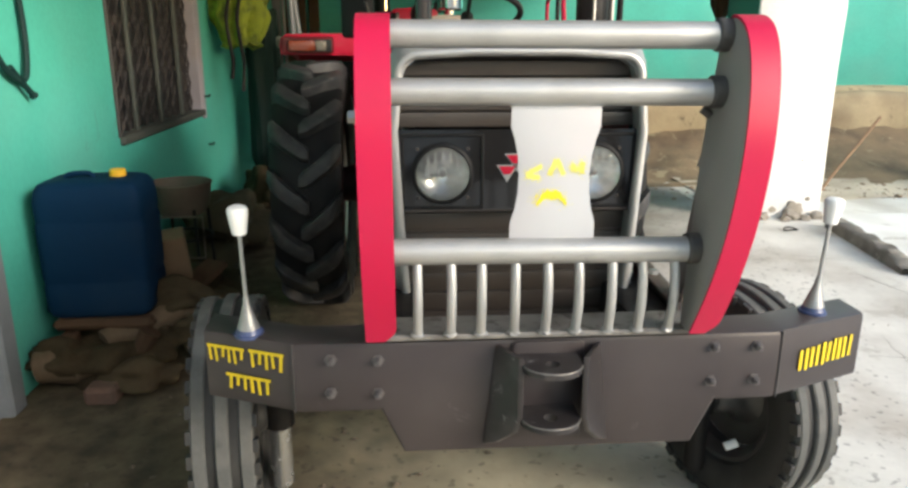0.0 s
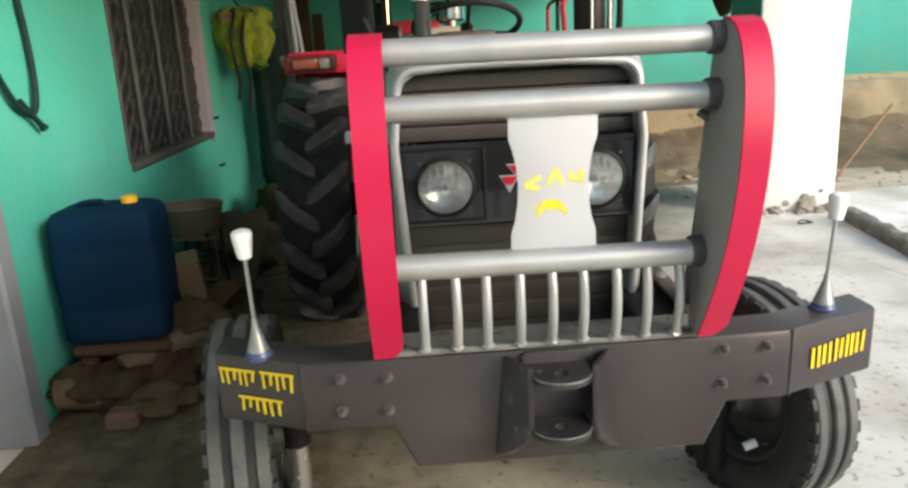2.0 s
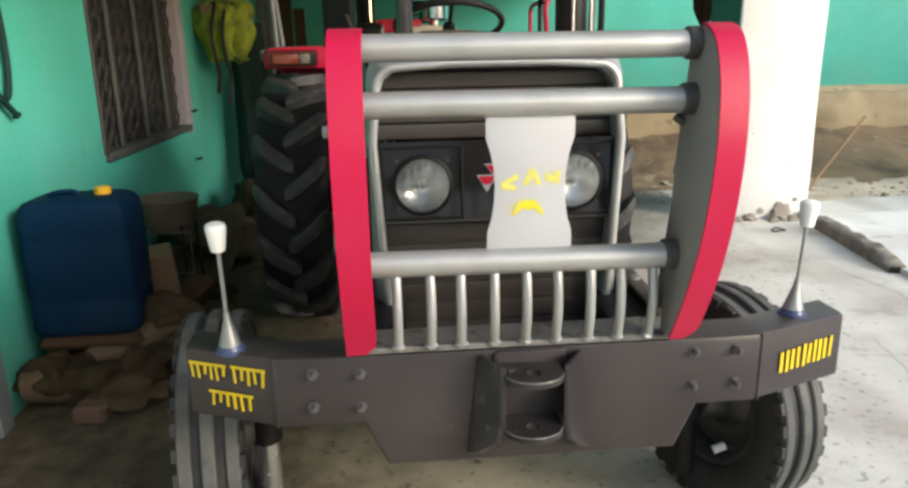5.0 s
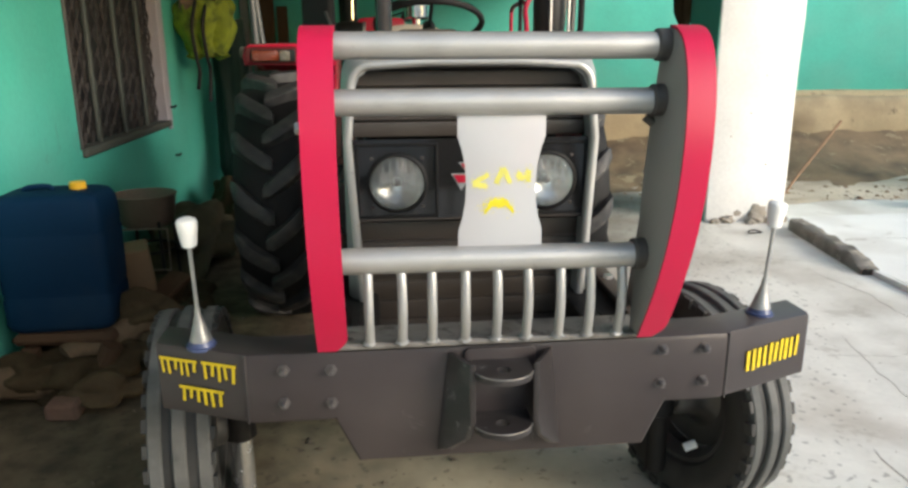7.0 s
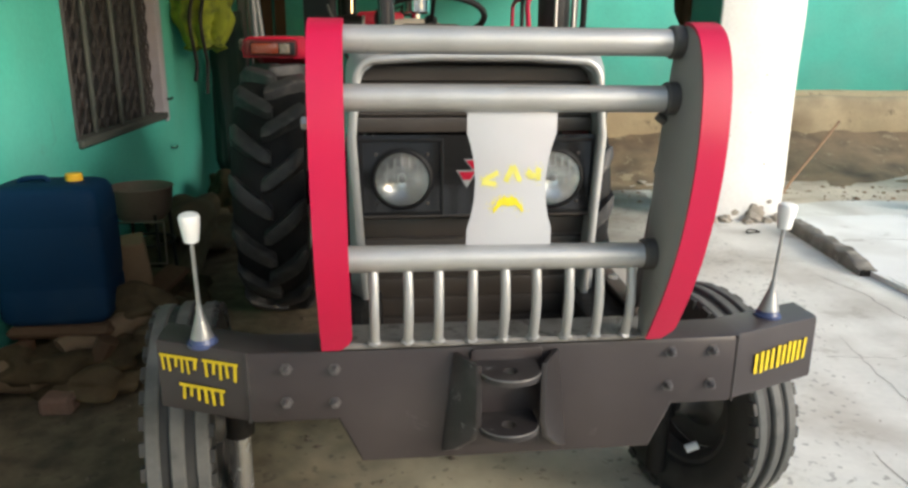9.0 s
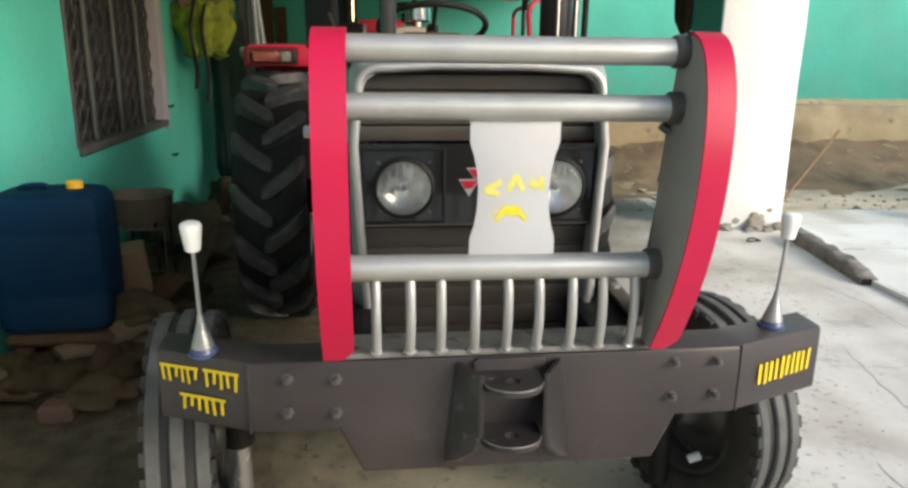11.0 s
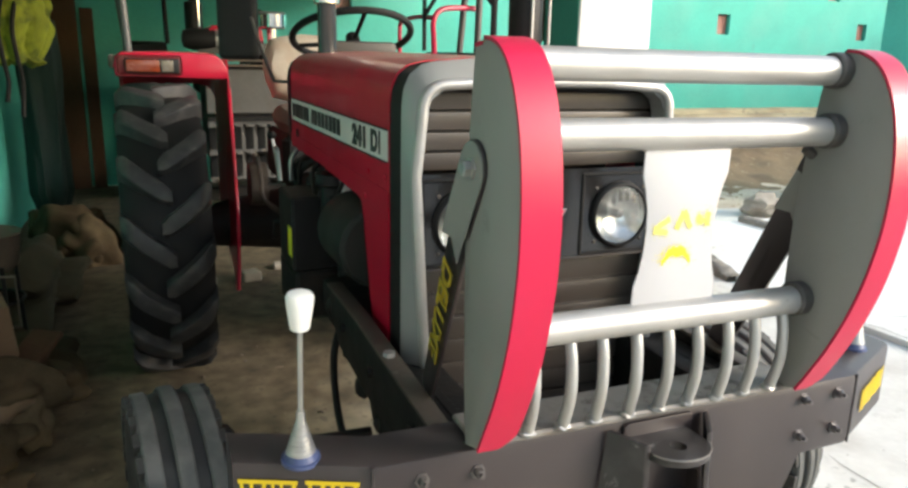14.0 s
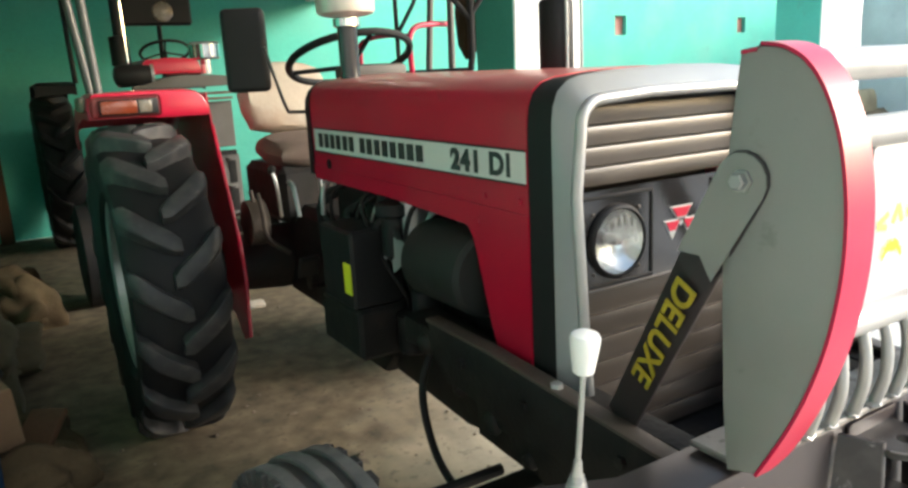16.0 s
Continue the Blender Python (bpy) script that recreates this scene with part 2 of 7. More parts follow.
def shaded_earth():
    """Brown earth trodden over the concrete, thinning out towards the open yard; its fade also paints the bay's shade.
    """
    m = CONCRETE.copy()
    m.name = "earth and shade over concrete"
    n, l = m.node_tree.nodes, m.node_tree.links
    p = n["Principled BSDF"]
    bare = p.inputs["Base Color"].links[0].from_socket
    tc, xyz, nz = n.new("ShaderNodeTexCoord"), n.new("ShaderNodeSeparateXYZ"), n.new("ShaderNodeTexNoise")
    l.new(tc.outputs["Object"], xyz.inputs[0])
    l.new(tc.outputs["Object"], nz.inputs["Vector"])
    nz.inputs["Scale"].default_value, nz.inputs["Detail"].default_value = 2.2, 9
    # bare floor in front, soil further in: the fade follows lit and shaded floor
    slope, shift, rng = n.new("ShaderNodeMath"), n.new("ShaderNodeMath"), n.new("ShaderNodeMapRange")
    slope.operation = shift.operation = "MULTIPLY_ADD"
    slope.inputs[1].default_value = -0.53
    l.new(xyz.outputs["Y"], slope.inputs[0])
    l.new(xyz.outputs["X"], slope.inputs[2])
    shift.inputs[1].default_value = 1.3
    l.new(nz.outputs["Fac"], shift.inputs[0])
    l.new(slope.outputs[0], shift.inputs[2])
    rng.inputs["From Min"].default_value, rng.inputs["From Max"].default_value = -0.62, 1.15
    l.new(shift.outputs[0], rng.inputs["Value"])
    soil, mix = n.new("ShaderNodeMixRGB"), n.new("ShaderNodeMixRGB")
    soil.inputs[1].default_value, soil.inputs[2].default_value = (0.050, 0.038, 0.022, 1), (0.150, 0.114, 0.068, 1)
    fine = n.new("ShaderNodeTexNoise")
    fine.inputs["Scale"].default_value, fine.inputs["Detail"].default_value = 9.0, 12
    l.new(tc.outputs["Object"], fine.inputs["Vector"])
    spread = n.new("ShaderNodeMapRange")
    spread.inputs["From Min"].default_value, spread.inputs["From Max"].default_value = 0.30, 0.72
    l.new(fine.outputs["Fac"], spread.inputs["Value"])
    l.new(spread.outputs[0], soil.inputs[0])
    l.new(soil.outputs[0], mix.inputs[2])
    warm = n.new("ShaderNodeMixRGB")
    warm.blend_type = "MULTIPLY"
    warm.inputs[2].default_value = (0.92, 0.83, 0.65, 1)
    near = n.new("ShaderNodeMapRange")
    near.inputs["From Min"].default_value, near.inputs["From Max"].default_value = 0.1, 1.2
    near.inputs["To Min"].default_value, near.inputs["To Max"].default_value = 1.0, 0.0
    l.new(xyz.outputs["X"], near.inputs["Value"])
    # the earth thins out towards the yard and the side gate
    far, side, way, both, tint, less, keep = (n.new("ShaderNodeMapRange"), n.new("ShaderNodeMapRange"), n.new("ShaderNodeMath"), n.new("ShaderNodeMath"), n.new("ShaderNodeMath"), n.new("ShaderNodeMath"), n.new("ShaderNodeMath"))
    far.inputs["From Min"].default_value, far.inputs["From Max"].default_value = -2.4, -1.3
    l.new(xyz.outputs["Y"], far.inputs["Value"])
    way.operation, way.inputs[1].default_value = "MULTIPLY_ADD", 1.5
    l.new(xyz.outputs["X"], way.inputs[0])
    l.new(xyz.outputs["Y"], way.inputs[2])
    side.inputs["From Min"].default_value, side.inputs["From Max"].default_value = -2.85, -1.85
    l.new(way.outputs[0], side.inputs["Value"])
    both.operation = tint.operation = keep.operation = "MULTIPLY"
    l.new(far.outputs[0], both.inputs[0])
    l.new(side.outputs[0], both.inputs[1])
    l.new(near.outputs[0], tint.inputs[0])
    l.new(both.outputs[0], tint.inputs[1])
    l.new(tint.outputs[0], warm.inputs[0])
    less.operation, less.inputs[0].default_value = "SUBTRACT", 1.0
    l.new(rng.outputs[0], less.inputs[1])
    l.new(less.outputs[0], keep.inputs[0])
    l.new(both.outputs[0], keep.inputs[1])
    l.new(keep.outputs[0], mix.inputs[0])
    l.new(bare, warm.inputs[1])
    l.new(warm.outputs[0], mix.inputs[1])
    crumbs, pick, fleck = n.new("ShaderNodeTexNoise"), n.new("ShaderNodeMapRange"), n.new("ShaderNodeMixRGB")
    crumbs.inputs["Scale"].default_value, crumbs.inputs["Detail"].default_value = 26.0, 4
    l.new(tc.outputs["Object"], crumbs.inputs["Vector"])
    pick.inputs["From Min"].default_value, pick.inputs["From Max"].default_value = 0.60, 0.66
    pick.inputs["To Max"].default_value = 0.4
    l.new(crumbs.outputs["Fac"], pick.inputs["Value"])
    fleck.inputs[2].default_value = (0.03, 0.024, 0.018, 1)
    l.new(pick.outputs[0], fleck.inputs[0])
    l.new(mix.outputs[0], fleck.inputs[1])
    l.new(fleck.outputs[0], p.inputs["Base Color"])
    return m


SHADED_EARTH = shaded_earth()
BLUE_DRUM = mat("blue polythene", (0.0016, 0.0185, 0.050), rough=0.7, gloss=0.12, vary=0.2, scale=4, fine=40, bump=0.05, dirt=(0.02, 0.04, 0.06), dirt_amount=0.35, dirt_scale=3)
YELLOW_CAP = mat("yellow cap", (0.75, 0.42, 0.02), rough=0.5, vary=0.15, scale=20)
WOOD = mat("old wood", (0.07, 0.039, 0.023), rough=0.85, gloss=0.15, vary=0.35, scale=5, fine=40, bump=0.35, stretch=(1, 1, 0.25), dirt=(0.07, 0.045, 0.03), dirt_amount=0.5)
PALE_WOOD = mat("sawn wood", (0.24, 0.145, 0.08), rough=0.85, vary=0.3, scale=6, fine=50, bump=0.3, stretch=(1, 0.3, 1), dirt=(0.12, 0.07, 0.04), dirt_amount=0.4)
BROWN_WOOD = mat("weathered brown wood", (0.115, 0.075, 0.042), rough=0.85, vary=0.35, scale=6, fine=50, bump=0.35, stretch=(1, 0.3, 1), dirt=(0.05, 0.032, 0.02), dirt_amount=0.5)
LILAC = mat("lilac grey paint", (0.30, 0.28, 0.31), rough=0.6, vary=0.12, scale=5, bump=0.1, dirt=(0.22, 0.17, 0.15), dirt_amount=0.4, dirt_scale=3)
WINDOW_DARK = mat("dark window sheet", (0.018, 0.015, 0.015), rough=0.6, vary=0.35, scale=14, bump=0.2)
WINDOW_IRON = mat("window iron", (0.042, 0.036, 0.033), rough=0.6, vary=0.25, scale=12, bump=0.1)
# dark olive blotches paint the shade of the bag's creases into its cloth
BAG = mat("green woven bag", (0.235, 0.29, 0.022), rough=0.75, vary=0.45, scale=9, fine=70, bump=0.3, dirt=(0.022, 0.036, 0.010), dirt_amount=0.95, dirt_scale=7)
DARK_CLOTH = mat("dark green cloth", (0.012, 0.03, 0.027), rough=0.95, vary=0.4, scale=5, bump=0.4)
JUTE = mat("jute", (0.048, 0.035, 0.020), rough=0.95, gloss=0.1, dirt=(0.085, 0.060, 0.034), dirt_amount=0.5, dirt_scale=5, vary=0.35, scale=10, fine=80, bump=0.5)
SEAT = mat("beige cushion", (0.34, 0.295, 0.235), rough=0.8, vary=0.22, scale=8, fine=60, bump=0.25, dirt=(0.25, 0.15, 0.10), dirt_amount=0.5, dirt_scale=7)
ASH_METAL = mat("grey brown tin", (0.115, 0.09, 0.068), rough=0.65, metal=0.1, vary=0.3, scale=10, bump=0.15)
LABEL_WHITE = mat("decal white", (0.60, 0.62, 0.58), rough=0.4, vary=0.04, scale=10, bump=0.0)
INK = mat("decal ink", (0.025, 0.03, 0.028), rough=0.45, vary=0.1, scale=10, bump=0.0)
ROCK = mat("rubble", (0.32, 0.285, 0.235), rough=0.95, vary=0.35, scale=12, bump=0.6)


# ---- mesh helpers ----
def finish(bm, name, material, sharp=0.6):
    me = bpy.data.meshes.new(name)
    for f in bm.faces:
        f.smooth = True
    bm.normal_update()
    for e in bm.edges:
        if len(e.link_faces) == 2 and e.calc_face_angle(0) > sharp:
            e.smooth = False
    bm.to_mesh(me)
    bm.free()
    me.materials.append(material)
    return me


def part(name, bm, material, parent=None, label="", sharp=0.6):
    ob = new(name, finish(bm, name, material, sharp))
    ob.parent = parent
    return tagged(ob, label)


def thing(name, label, category, at=(0, 0, 0), group="", kind=""):
    ob = new(name)
    ob.location = at
    return tagged(ob, label, category, group, kind)


def box(c, s, bevel=0.0, bm=None, rot=None, seg=1):
    bm = bm or bmesh.new()
    made = bmesh.ops.create_cube(bm, size=1)["verts"]
    m = Matrix.Translation(c) @ (rot or Matrix()) @ Matrix.Diagonal((*s, 1))
    bmesh.ops.transform(bm, matrix=m, verts=made)
    if bevel:
        es = list({e for v in made for e in v.link_edges})
        bmesh.ops.bevel(bm, geom=es, offset=bevel, segments=seg, affect="EDGES", profile=0.5)
    return bm


def tube(points, radius, bm=None, sides=12, closed=False, cap=True):
    """A round bar along points; radius is one number or one for each point."""
    bm = bm or bmesh.new()
    pts = [Vector(p) for p in points]
    n = len(pts)
    rad = radius if isinstance(radius, (list, tuple)) else [radius] * n
    rings, side = [], None
    for i, p in enumerate(pts):
        a = pts[i - 1] if (i or closed) else p
        b = pts[(i + 1) % n] if (i < n - 1 or closed) else p
        d = (b - a).normalized()
        if side is None:
            side = d.orthogonal().normalized()
        side = (side - d * side.dot(d)).normalized()
        up = d.cross(side)
        rings.append([bm.verts.new(p + rad[i] * (math.cos(k * math.tau / sides) * side + math.sin(k * math.tau / sides) * up)) for k in range(sides)])
    for i in range(n if closed else n - 1):
        r, s = rings[i], rings[(i + 1) % n]
        for k in range(sides):
            bm.faces.new((r[k], r[(k + 1) % sides], s[(k + 1) % sides], s[k]))
    if cap and not closed:
        bm.faces.new(rings[0][::-1])
        bm.faces.new(rings[-1])
    return bm


def spline(points, steps=8):
    """Points of a smooth curve through the given ones."""
    p = [Vector(v) for v in points]
    p = [2 * p[0] - p[1]] + p + [2 * p[-1] - p[-2]]
    out = []
    for i in range(1, len(p) - 2):
        for k in range(steps):
            t = k / steps
            out.append(0.5 * ((2 * p[i]) + (p[i + 1] - p[i - 1]) * t + (2 * p[i - 1] - 5 * p[i] + 4 * p[i + 1] - p[i + 2]) * t * t
                              + (3 * p[i] - p[i - 1] - 3 * p[i + 1] + p[i + 2]) * t ** 3))
    return out + [p[-2]]


def prism(outline, axis, lo, hi, bevel=0.0, bm=None):
    """A flat outline drawn out along one axis; the outline gives the two other coordinates in the order x, y, z."""
    bm = bm or bmesh.new()

    def at(a, b, h):
        return {"x": (h, a, b), "y": (a, h, b), "z": (a, b, h)}[axis]
    low = [bm.verts.new(at(*q, lo)) for q in outline]
    high = [bm.verts.new(at(*q, hi)) for q in outline]
    n = len(outline)
    fs = [bm.faces.new(low[::-1]), bm.faces.new(high)]
    fs += [bm.faces.new((low[i], low[(i + 1) % n], high[(i + 1) % n], high[i])) for i in range(n)]
    bmesh.ops.recalc_face_normals(bm, faces=fs)
    if bevel:
        es = [e for f in fs[:2] for e in f.edges]
        bmesh.ops.bevel(bm, geom=es, offset=bevel, segments=2, affect="EDGES", profile=0.5)
    return bm


def lathe(profile, centre, axis="z", sides=32, bm=None, close=False, caps=True):
    """Profile rows (distance along the axis, radius), turned round the axis through centre."""
    bm = bm or bmesh.new()
    c = Vector(centre)
    rings = []
    for h, r in profile:
        ring = []
        for k in range(sides):
            a = k * math.tau / sides
            u, v = r * math.cos(a), r * math.sin(a)
            ring.append(bm.verts.new(c + Vector({"x": (h, u, v), "y": (u, h, v), "z": (u, v, h)}[axis])))
        rings.append(ring)
    fs = []
    n = len(rings)
    for i in range(n if close else n - 1):
        a, b = rings[i], rings[(i + 1) % n]
        for k in range(sides):
            fs.append(bm.faces.new((a[k], a[(k + 1) % sides], b[(k + 1) % sides], b[k])))
    if caps and not close:
        for ring in (rings[0], rings[-1]):
            if profile[0 if ring is rings[0] else -1][1] > 1e-4:
                fs.append(bm.faces.new(ring))
    bmesh.ops.remove_doubles(bm, verts=bm.verts, dist=1e-5)
    bmesh.ops.recalc_face_normals(bm, faces=bm.faces)
    return bm


def sheet(rows, bm=None, thick=0.0):
    """A surface through rows of points, with thickness."""
    bm = bm or bmesh.new()
    vs = [[bm.verts.new(p) for p in r] for r in rows]
    fs = []
    for a, b in zip(vs, vs[1:]):
        for i in range(len(a) - 1):
            fs.append(bm.faces.new((a[i], a[i + 1], b[i + 1], b[i])))
    bmesh.ops.recalc_face_normals(bm, faces=fs)
    if thick:
        bmesh.ops.solidify(bm, geom=fs, thickness=thick)
    return bm


def blob(c, r, seed, bm=None, rough=0.25, squash=(1, 1, 1), sub=2):
    """An uneven lump."""
    bm = bm or bmesh.new()
    made = bmesh.ops.create_icosphere(bm, subdivisions=sub, radius=1)["verts"]
    for v in made:
        k = 1 + rough * noise.noise(v.co * 1.7 + Vector((seed, seed * 2, 0)))
        v.co = Vector((v.co[i] * k * r * squash[i] for i in range(3))) + Vector(c)
    return bm


def lettering(name, body, size, m, material, parent, label="", extrude=0.0008, bold=0.0030, spacing=1.0):
    """Raised words on a surface, as a mesh."""
    cu = bpy.data.curves.new(name, "FONT")
    cu.offset, cu.space_character = bold * size / 0.06, spacing
    cu.body, cu.size, cu.extrude, cu.align_x, cu.align_y = body, size, extrude, "CENTER", "CENTER"
    tmp = new(name + "_outline", cu)
    me = bpy.data.meshes.new_from_object(tmp.evaluated_get(bpy.context.evaluated_depsgraph_get()))
    bpy.data.objects.remove(tmp)
    me.materials.clear()
    me.materials.append(material)
    me.transform(m)
    whole = bmesh.new()
    whole.from_mesh(me)
    left = set(whole.faces)
    while left:
        todo, island = [next(iter(left))], set()
        while todo:
            f = todo.pop()
            if f not in island:
                island.add(f)
                todo += [g for e in f.edges for g in e.link_faces if g not in island]
        left -= island
        one, seen = bmesh.new(), {}
        for f in sorted(island, key=lambda q: q.index):
            for v in f.verts:
                if v not in seen:
                    seen[v] = one.verts.new(v.co)
            one.faces.new([seen[v] for v in f.verts])
        part(name, one, material, parent, label)


def axes(origin, x, y, stretch=1.0):
    """A pose from an origin and the directions of its x and y."""
    x, y = Vector(x).normalized(), Vector(y).normalized()
    z = x.cross(y).normalized()
    y = z.cross(x)
    return Matrix(((x[0] * stretch, y[0], z[0], origin[0]), (x[1] * stretch, y[1], z[1], origin[1]), (x[2] * stretch, y[2], z[2], origin[2]), (0, 0, 0, 1)))


def wall_cells(axis, lo, hi, us, zs, holes):
    """A wall with thickness from lo to hi along axis, cut into cells at us and zs, without the cells in holes."""
    bm = bmesh.new()
    for a, b in zip(us, us[1:]):
        for c, d in zip(zs, zs[1:]):
            mu, mz = (a + b) / 2, (c + d) / 2
            if any(h[0] < mu < h[1] and h[2] < mz < h[3] for h in holes):
                continue
            if axis == "x":
                box(((lo + hi) / 2, mu, mz), (hi - lo, b - a, d - c), bm=bm)
            else:
                box((mu, (lo + hi) / 2, mz), (b - a, hi - lo, d - c), bm=bm)
    return bm


def structure(name, bm, material, label, category):
    return tagged(part(name, bm, material), label, category, kind="structure")


# ---- structure: ground, walls, pillars, roofs ----
def grid_ground(x0, x1, y0, y1, n, z=0.0, amp=0.0):
    bm = bmesh.new()
    vs = [[bm.verts.new((x0 + (x1 - x0) * i / n, y0 + (y1 - y0) * j / n, 0)) for i in range(n + 1)] for j in range(n + 1)]
    for row in vs:
        for v in row:
            v.co.z = z + amp * noise.noise(v.co * 0.9)
    for a, b in zip(vs, vs[1:]):
        for i in range(n):
            bm.faces.new((a[i], a[i + 1], b[i + 1], b[i]))
    return bm


structure("ground", grid_ground(-60, 60, -60, 60, 40), CONCRETE, "dusty worn concrete yard floor with brown stains", "ground")
structure("pavement", prism([(2.98, -4.0), (2.90, 2.0), (2.93, 2.85), (3.14, 4.0), (3.35, 4.35), (13.0, 4.35), (13.0, -4.0)], "z", -0.05, 0.035), PALE_CONCRETE,
          "pale concrete yard slab, slightly raised", "pavement")
EDGE = [(-3.4, 0.2), (-1.8, 0.6), (-0.7, 1.0), (0.4, 1.4), (1.1, 1.7), (1.5, 1.85), (1.9, 2.0), (2.3, 2.2), (2.8, 2.3), (3.4, 2.4), (4.4, 2.42), (8.2, 2.42)]


def earth_edge(y):
    for (ya, xa), (yb, xb) in zip(EDGE, EDGE[1:]):
        if ya <= y <= yb:
            return xa + (xb - xa) * (y - ya) / (yb - ya) + 0.13 * noise.noise((y * 1.7, 3, 0)) + 0.06 * noise.noise((y * 6, 1, 0))
    return EDGE[-1][1]


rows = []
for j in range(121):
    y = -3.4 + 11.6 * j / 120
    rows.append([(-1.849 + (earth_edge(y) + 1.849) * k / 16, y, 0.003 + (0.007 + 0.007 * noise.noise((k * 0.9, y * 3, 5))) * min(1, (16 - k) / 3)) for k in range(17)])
structure("earth_strip", sheet(rows), SHADED_EARTH, "trodden brown earth floor of the bay, partly shade by colour", "ground")


def crack(points, width, z, parent, seed):
    """A thin ragged crack lying on a floor."""
    line = resample_line(points, 0.05)
    rows = []
    for i, p in enumerate(line):
        w = width * (0.35 + 0.65 * abs(noise.noise((i * 0.33, seed, 0)))) * min(1, i / 4, (len(line) - 1 - i) / 4 + 0.05)
        jx, jy = 0.02 * noise.noise((i * 0.5, seed, 3)), 0.02 * noise.noise((i * 0.5, seed, 9))
        rows.append([(p.x + jx - w, p.y + jy - w * 0.6, z), (p.x + jx + w, p.y + jy + w * 0.6, z)])
    part("crack", sheet(rows), CRACK, parent)


def resample_line(points, step):
    out = []
    for a, b in zip(points, points[1:]):
        a, b = Vector(a), Vector(b)
        n = max(1, int((b - a).length / step))
        out += [a.lerp(b, k / n) for k in range(n)]
    return out + [Vector(points[-1])]


ground = bpy.data.objects["ground"]
for i, pts in enumerate(([(1.15, 0.9), (1.45, 1.25), (1.6, 1.7), (2.0, 2.2)], [(1.6, 1.7), (2.2, 1.6), (2.9, 1.75)], [(1.3, 3.2), (1.9, 3.0), (2.4, 3.3), (2.85, 3.1)], [(1.0, 2.2), (1.5, 2.4), (1.9, 3.0)], [(1.7, 0.4), (2.1, 0.8), (2.5, 0.75)], [(-0.75, 0.7), (-0.5, 1.05), (-0.15, 1.1)], [(1.56, 1.15), (1.54, 0.9), (1.52, 0.66), (1.55, 0.4)], [(2.1, 1.9), (2.03, 1.6), (1.97, 1.3), (1.93, 1.0)], [(2.58, 2.95), (2.66, 2.5), (2.62, 2.1), (2.7, 1.7)])):
    crack(pts, 0.004, 0.0018, ground, i * 3.7)
for i, pts in enumerate(([(2.95, 2.75), (2.93, 2.0), (2.97, 1.0), (2.95, 0.2)], [(3.2, 2.9), (3.9, 2.7), (4.6, 2.95)], [(3.1, 1.9), (3.8, 1.6), (4.4, 1.7)], [(3.4, 3.6), (3.9, 3.5), (4.35, 3.7)])):
    crack(pts, 0.008, 0.0375 if i else 0.0382, ground, 40 + i * 2.9)
WIN = (2.83, 4.62, 0.90, 2.15)
structure("wall_west", wall_cells("x", -2.08, -1.85, [1.42, WIN[0], WIN[1], 5.0, 8.3], [-0.05, WIN[2], WIN[3], 3.1], [WIN]),
          TEAL, "teal limewashed plaster wall, weathered", "wall")
HOLES = [(1.43, 1.64, 2.07, 2.36), (7.38, 7.62, 1.98, 2.28), (9.62, 9.88, 2.58, 2.88), (10.36, 10.58, 1.98, 2.24), (4.9, 5.1, 2.5, 2.74)]
us = sorted({-2.08, 14.0} | {h[0] for h in HOLES} | {h[1] for h in HOLES})
zs = sorted({-0.05, 3.1} | {h[2] for h in HOLES} | {h[3] for h in HOLES})
back = structure("wall_north", wall_cells("y", 8.3, 8.5, us, zs, HOLES), TEAL, "teal limewashed back wall with small square brick niches", "wall")
for h in HOLES:
    hx, hz = (h[0] + h[1]) / 2, (h[2] + h[3]) / 2
    part("brick", box((hx, 8.43, hz), (h[1] - h[0] - 0.004, 0.12, h[3] - h[2] - 0.004), bevel=0.006), BRICK, back)
# unseen walls added on the left; their place and tone shape the light
structure("unseen_return", box((-3.0, 0.2, 1.2), (2.0, 0.16, 2.5)), TEAL, "unseen teal wall added beside the door", "wall")
structure("bounce_wall_west", box((-4.1, -4.4, 1.2), (0.2, 9.4, 2.5)), mat("neutral bounce plaster", (0.34, 0.36, 0.36), rough=0.9, vary=0.15, scale=3, bump=0.2), "unseen grey wall closing the yard, set for its bounce light", "wall")
structure("door_1", box((-2.0, 0.80, 1.08), (0.05, 1.02, 2.16), 0.006), mat("dusty blue grey paint", (0.17, 0.19, 0.23), rough=0.6, vary=0.2, scale=4, bump=0.1, dirt=(0.2, 0.17, 0.14), dirt_amount=0.4), "dusty blue grey sheet door beside the post", "door")
structure("wall_east", box((14.1, 0.0, 1.5), (0.2, 17.0, 3.1)), WHITE_WASH, "plain pale wall closing the yard", "wall")
structure("wall_south", box((4.0, -9.2, 1.1), (20.3, 0.2, 2.3)), WHITE_WASH, "plain pale wall closing the yard", "wall")


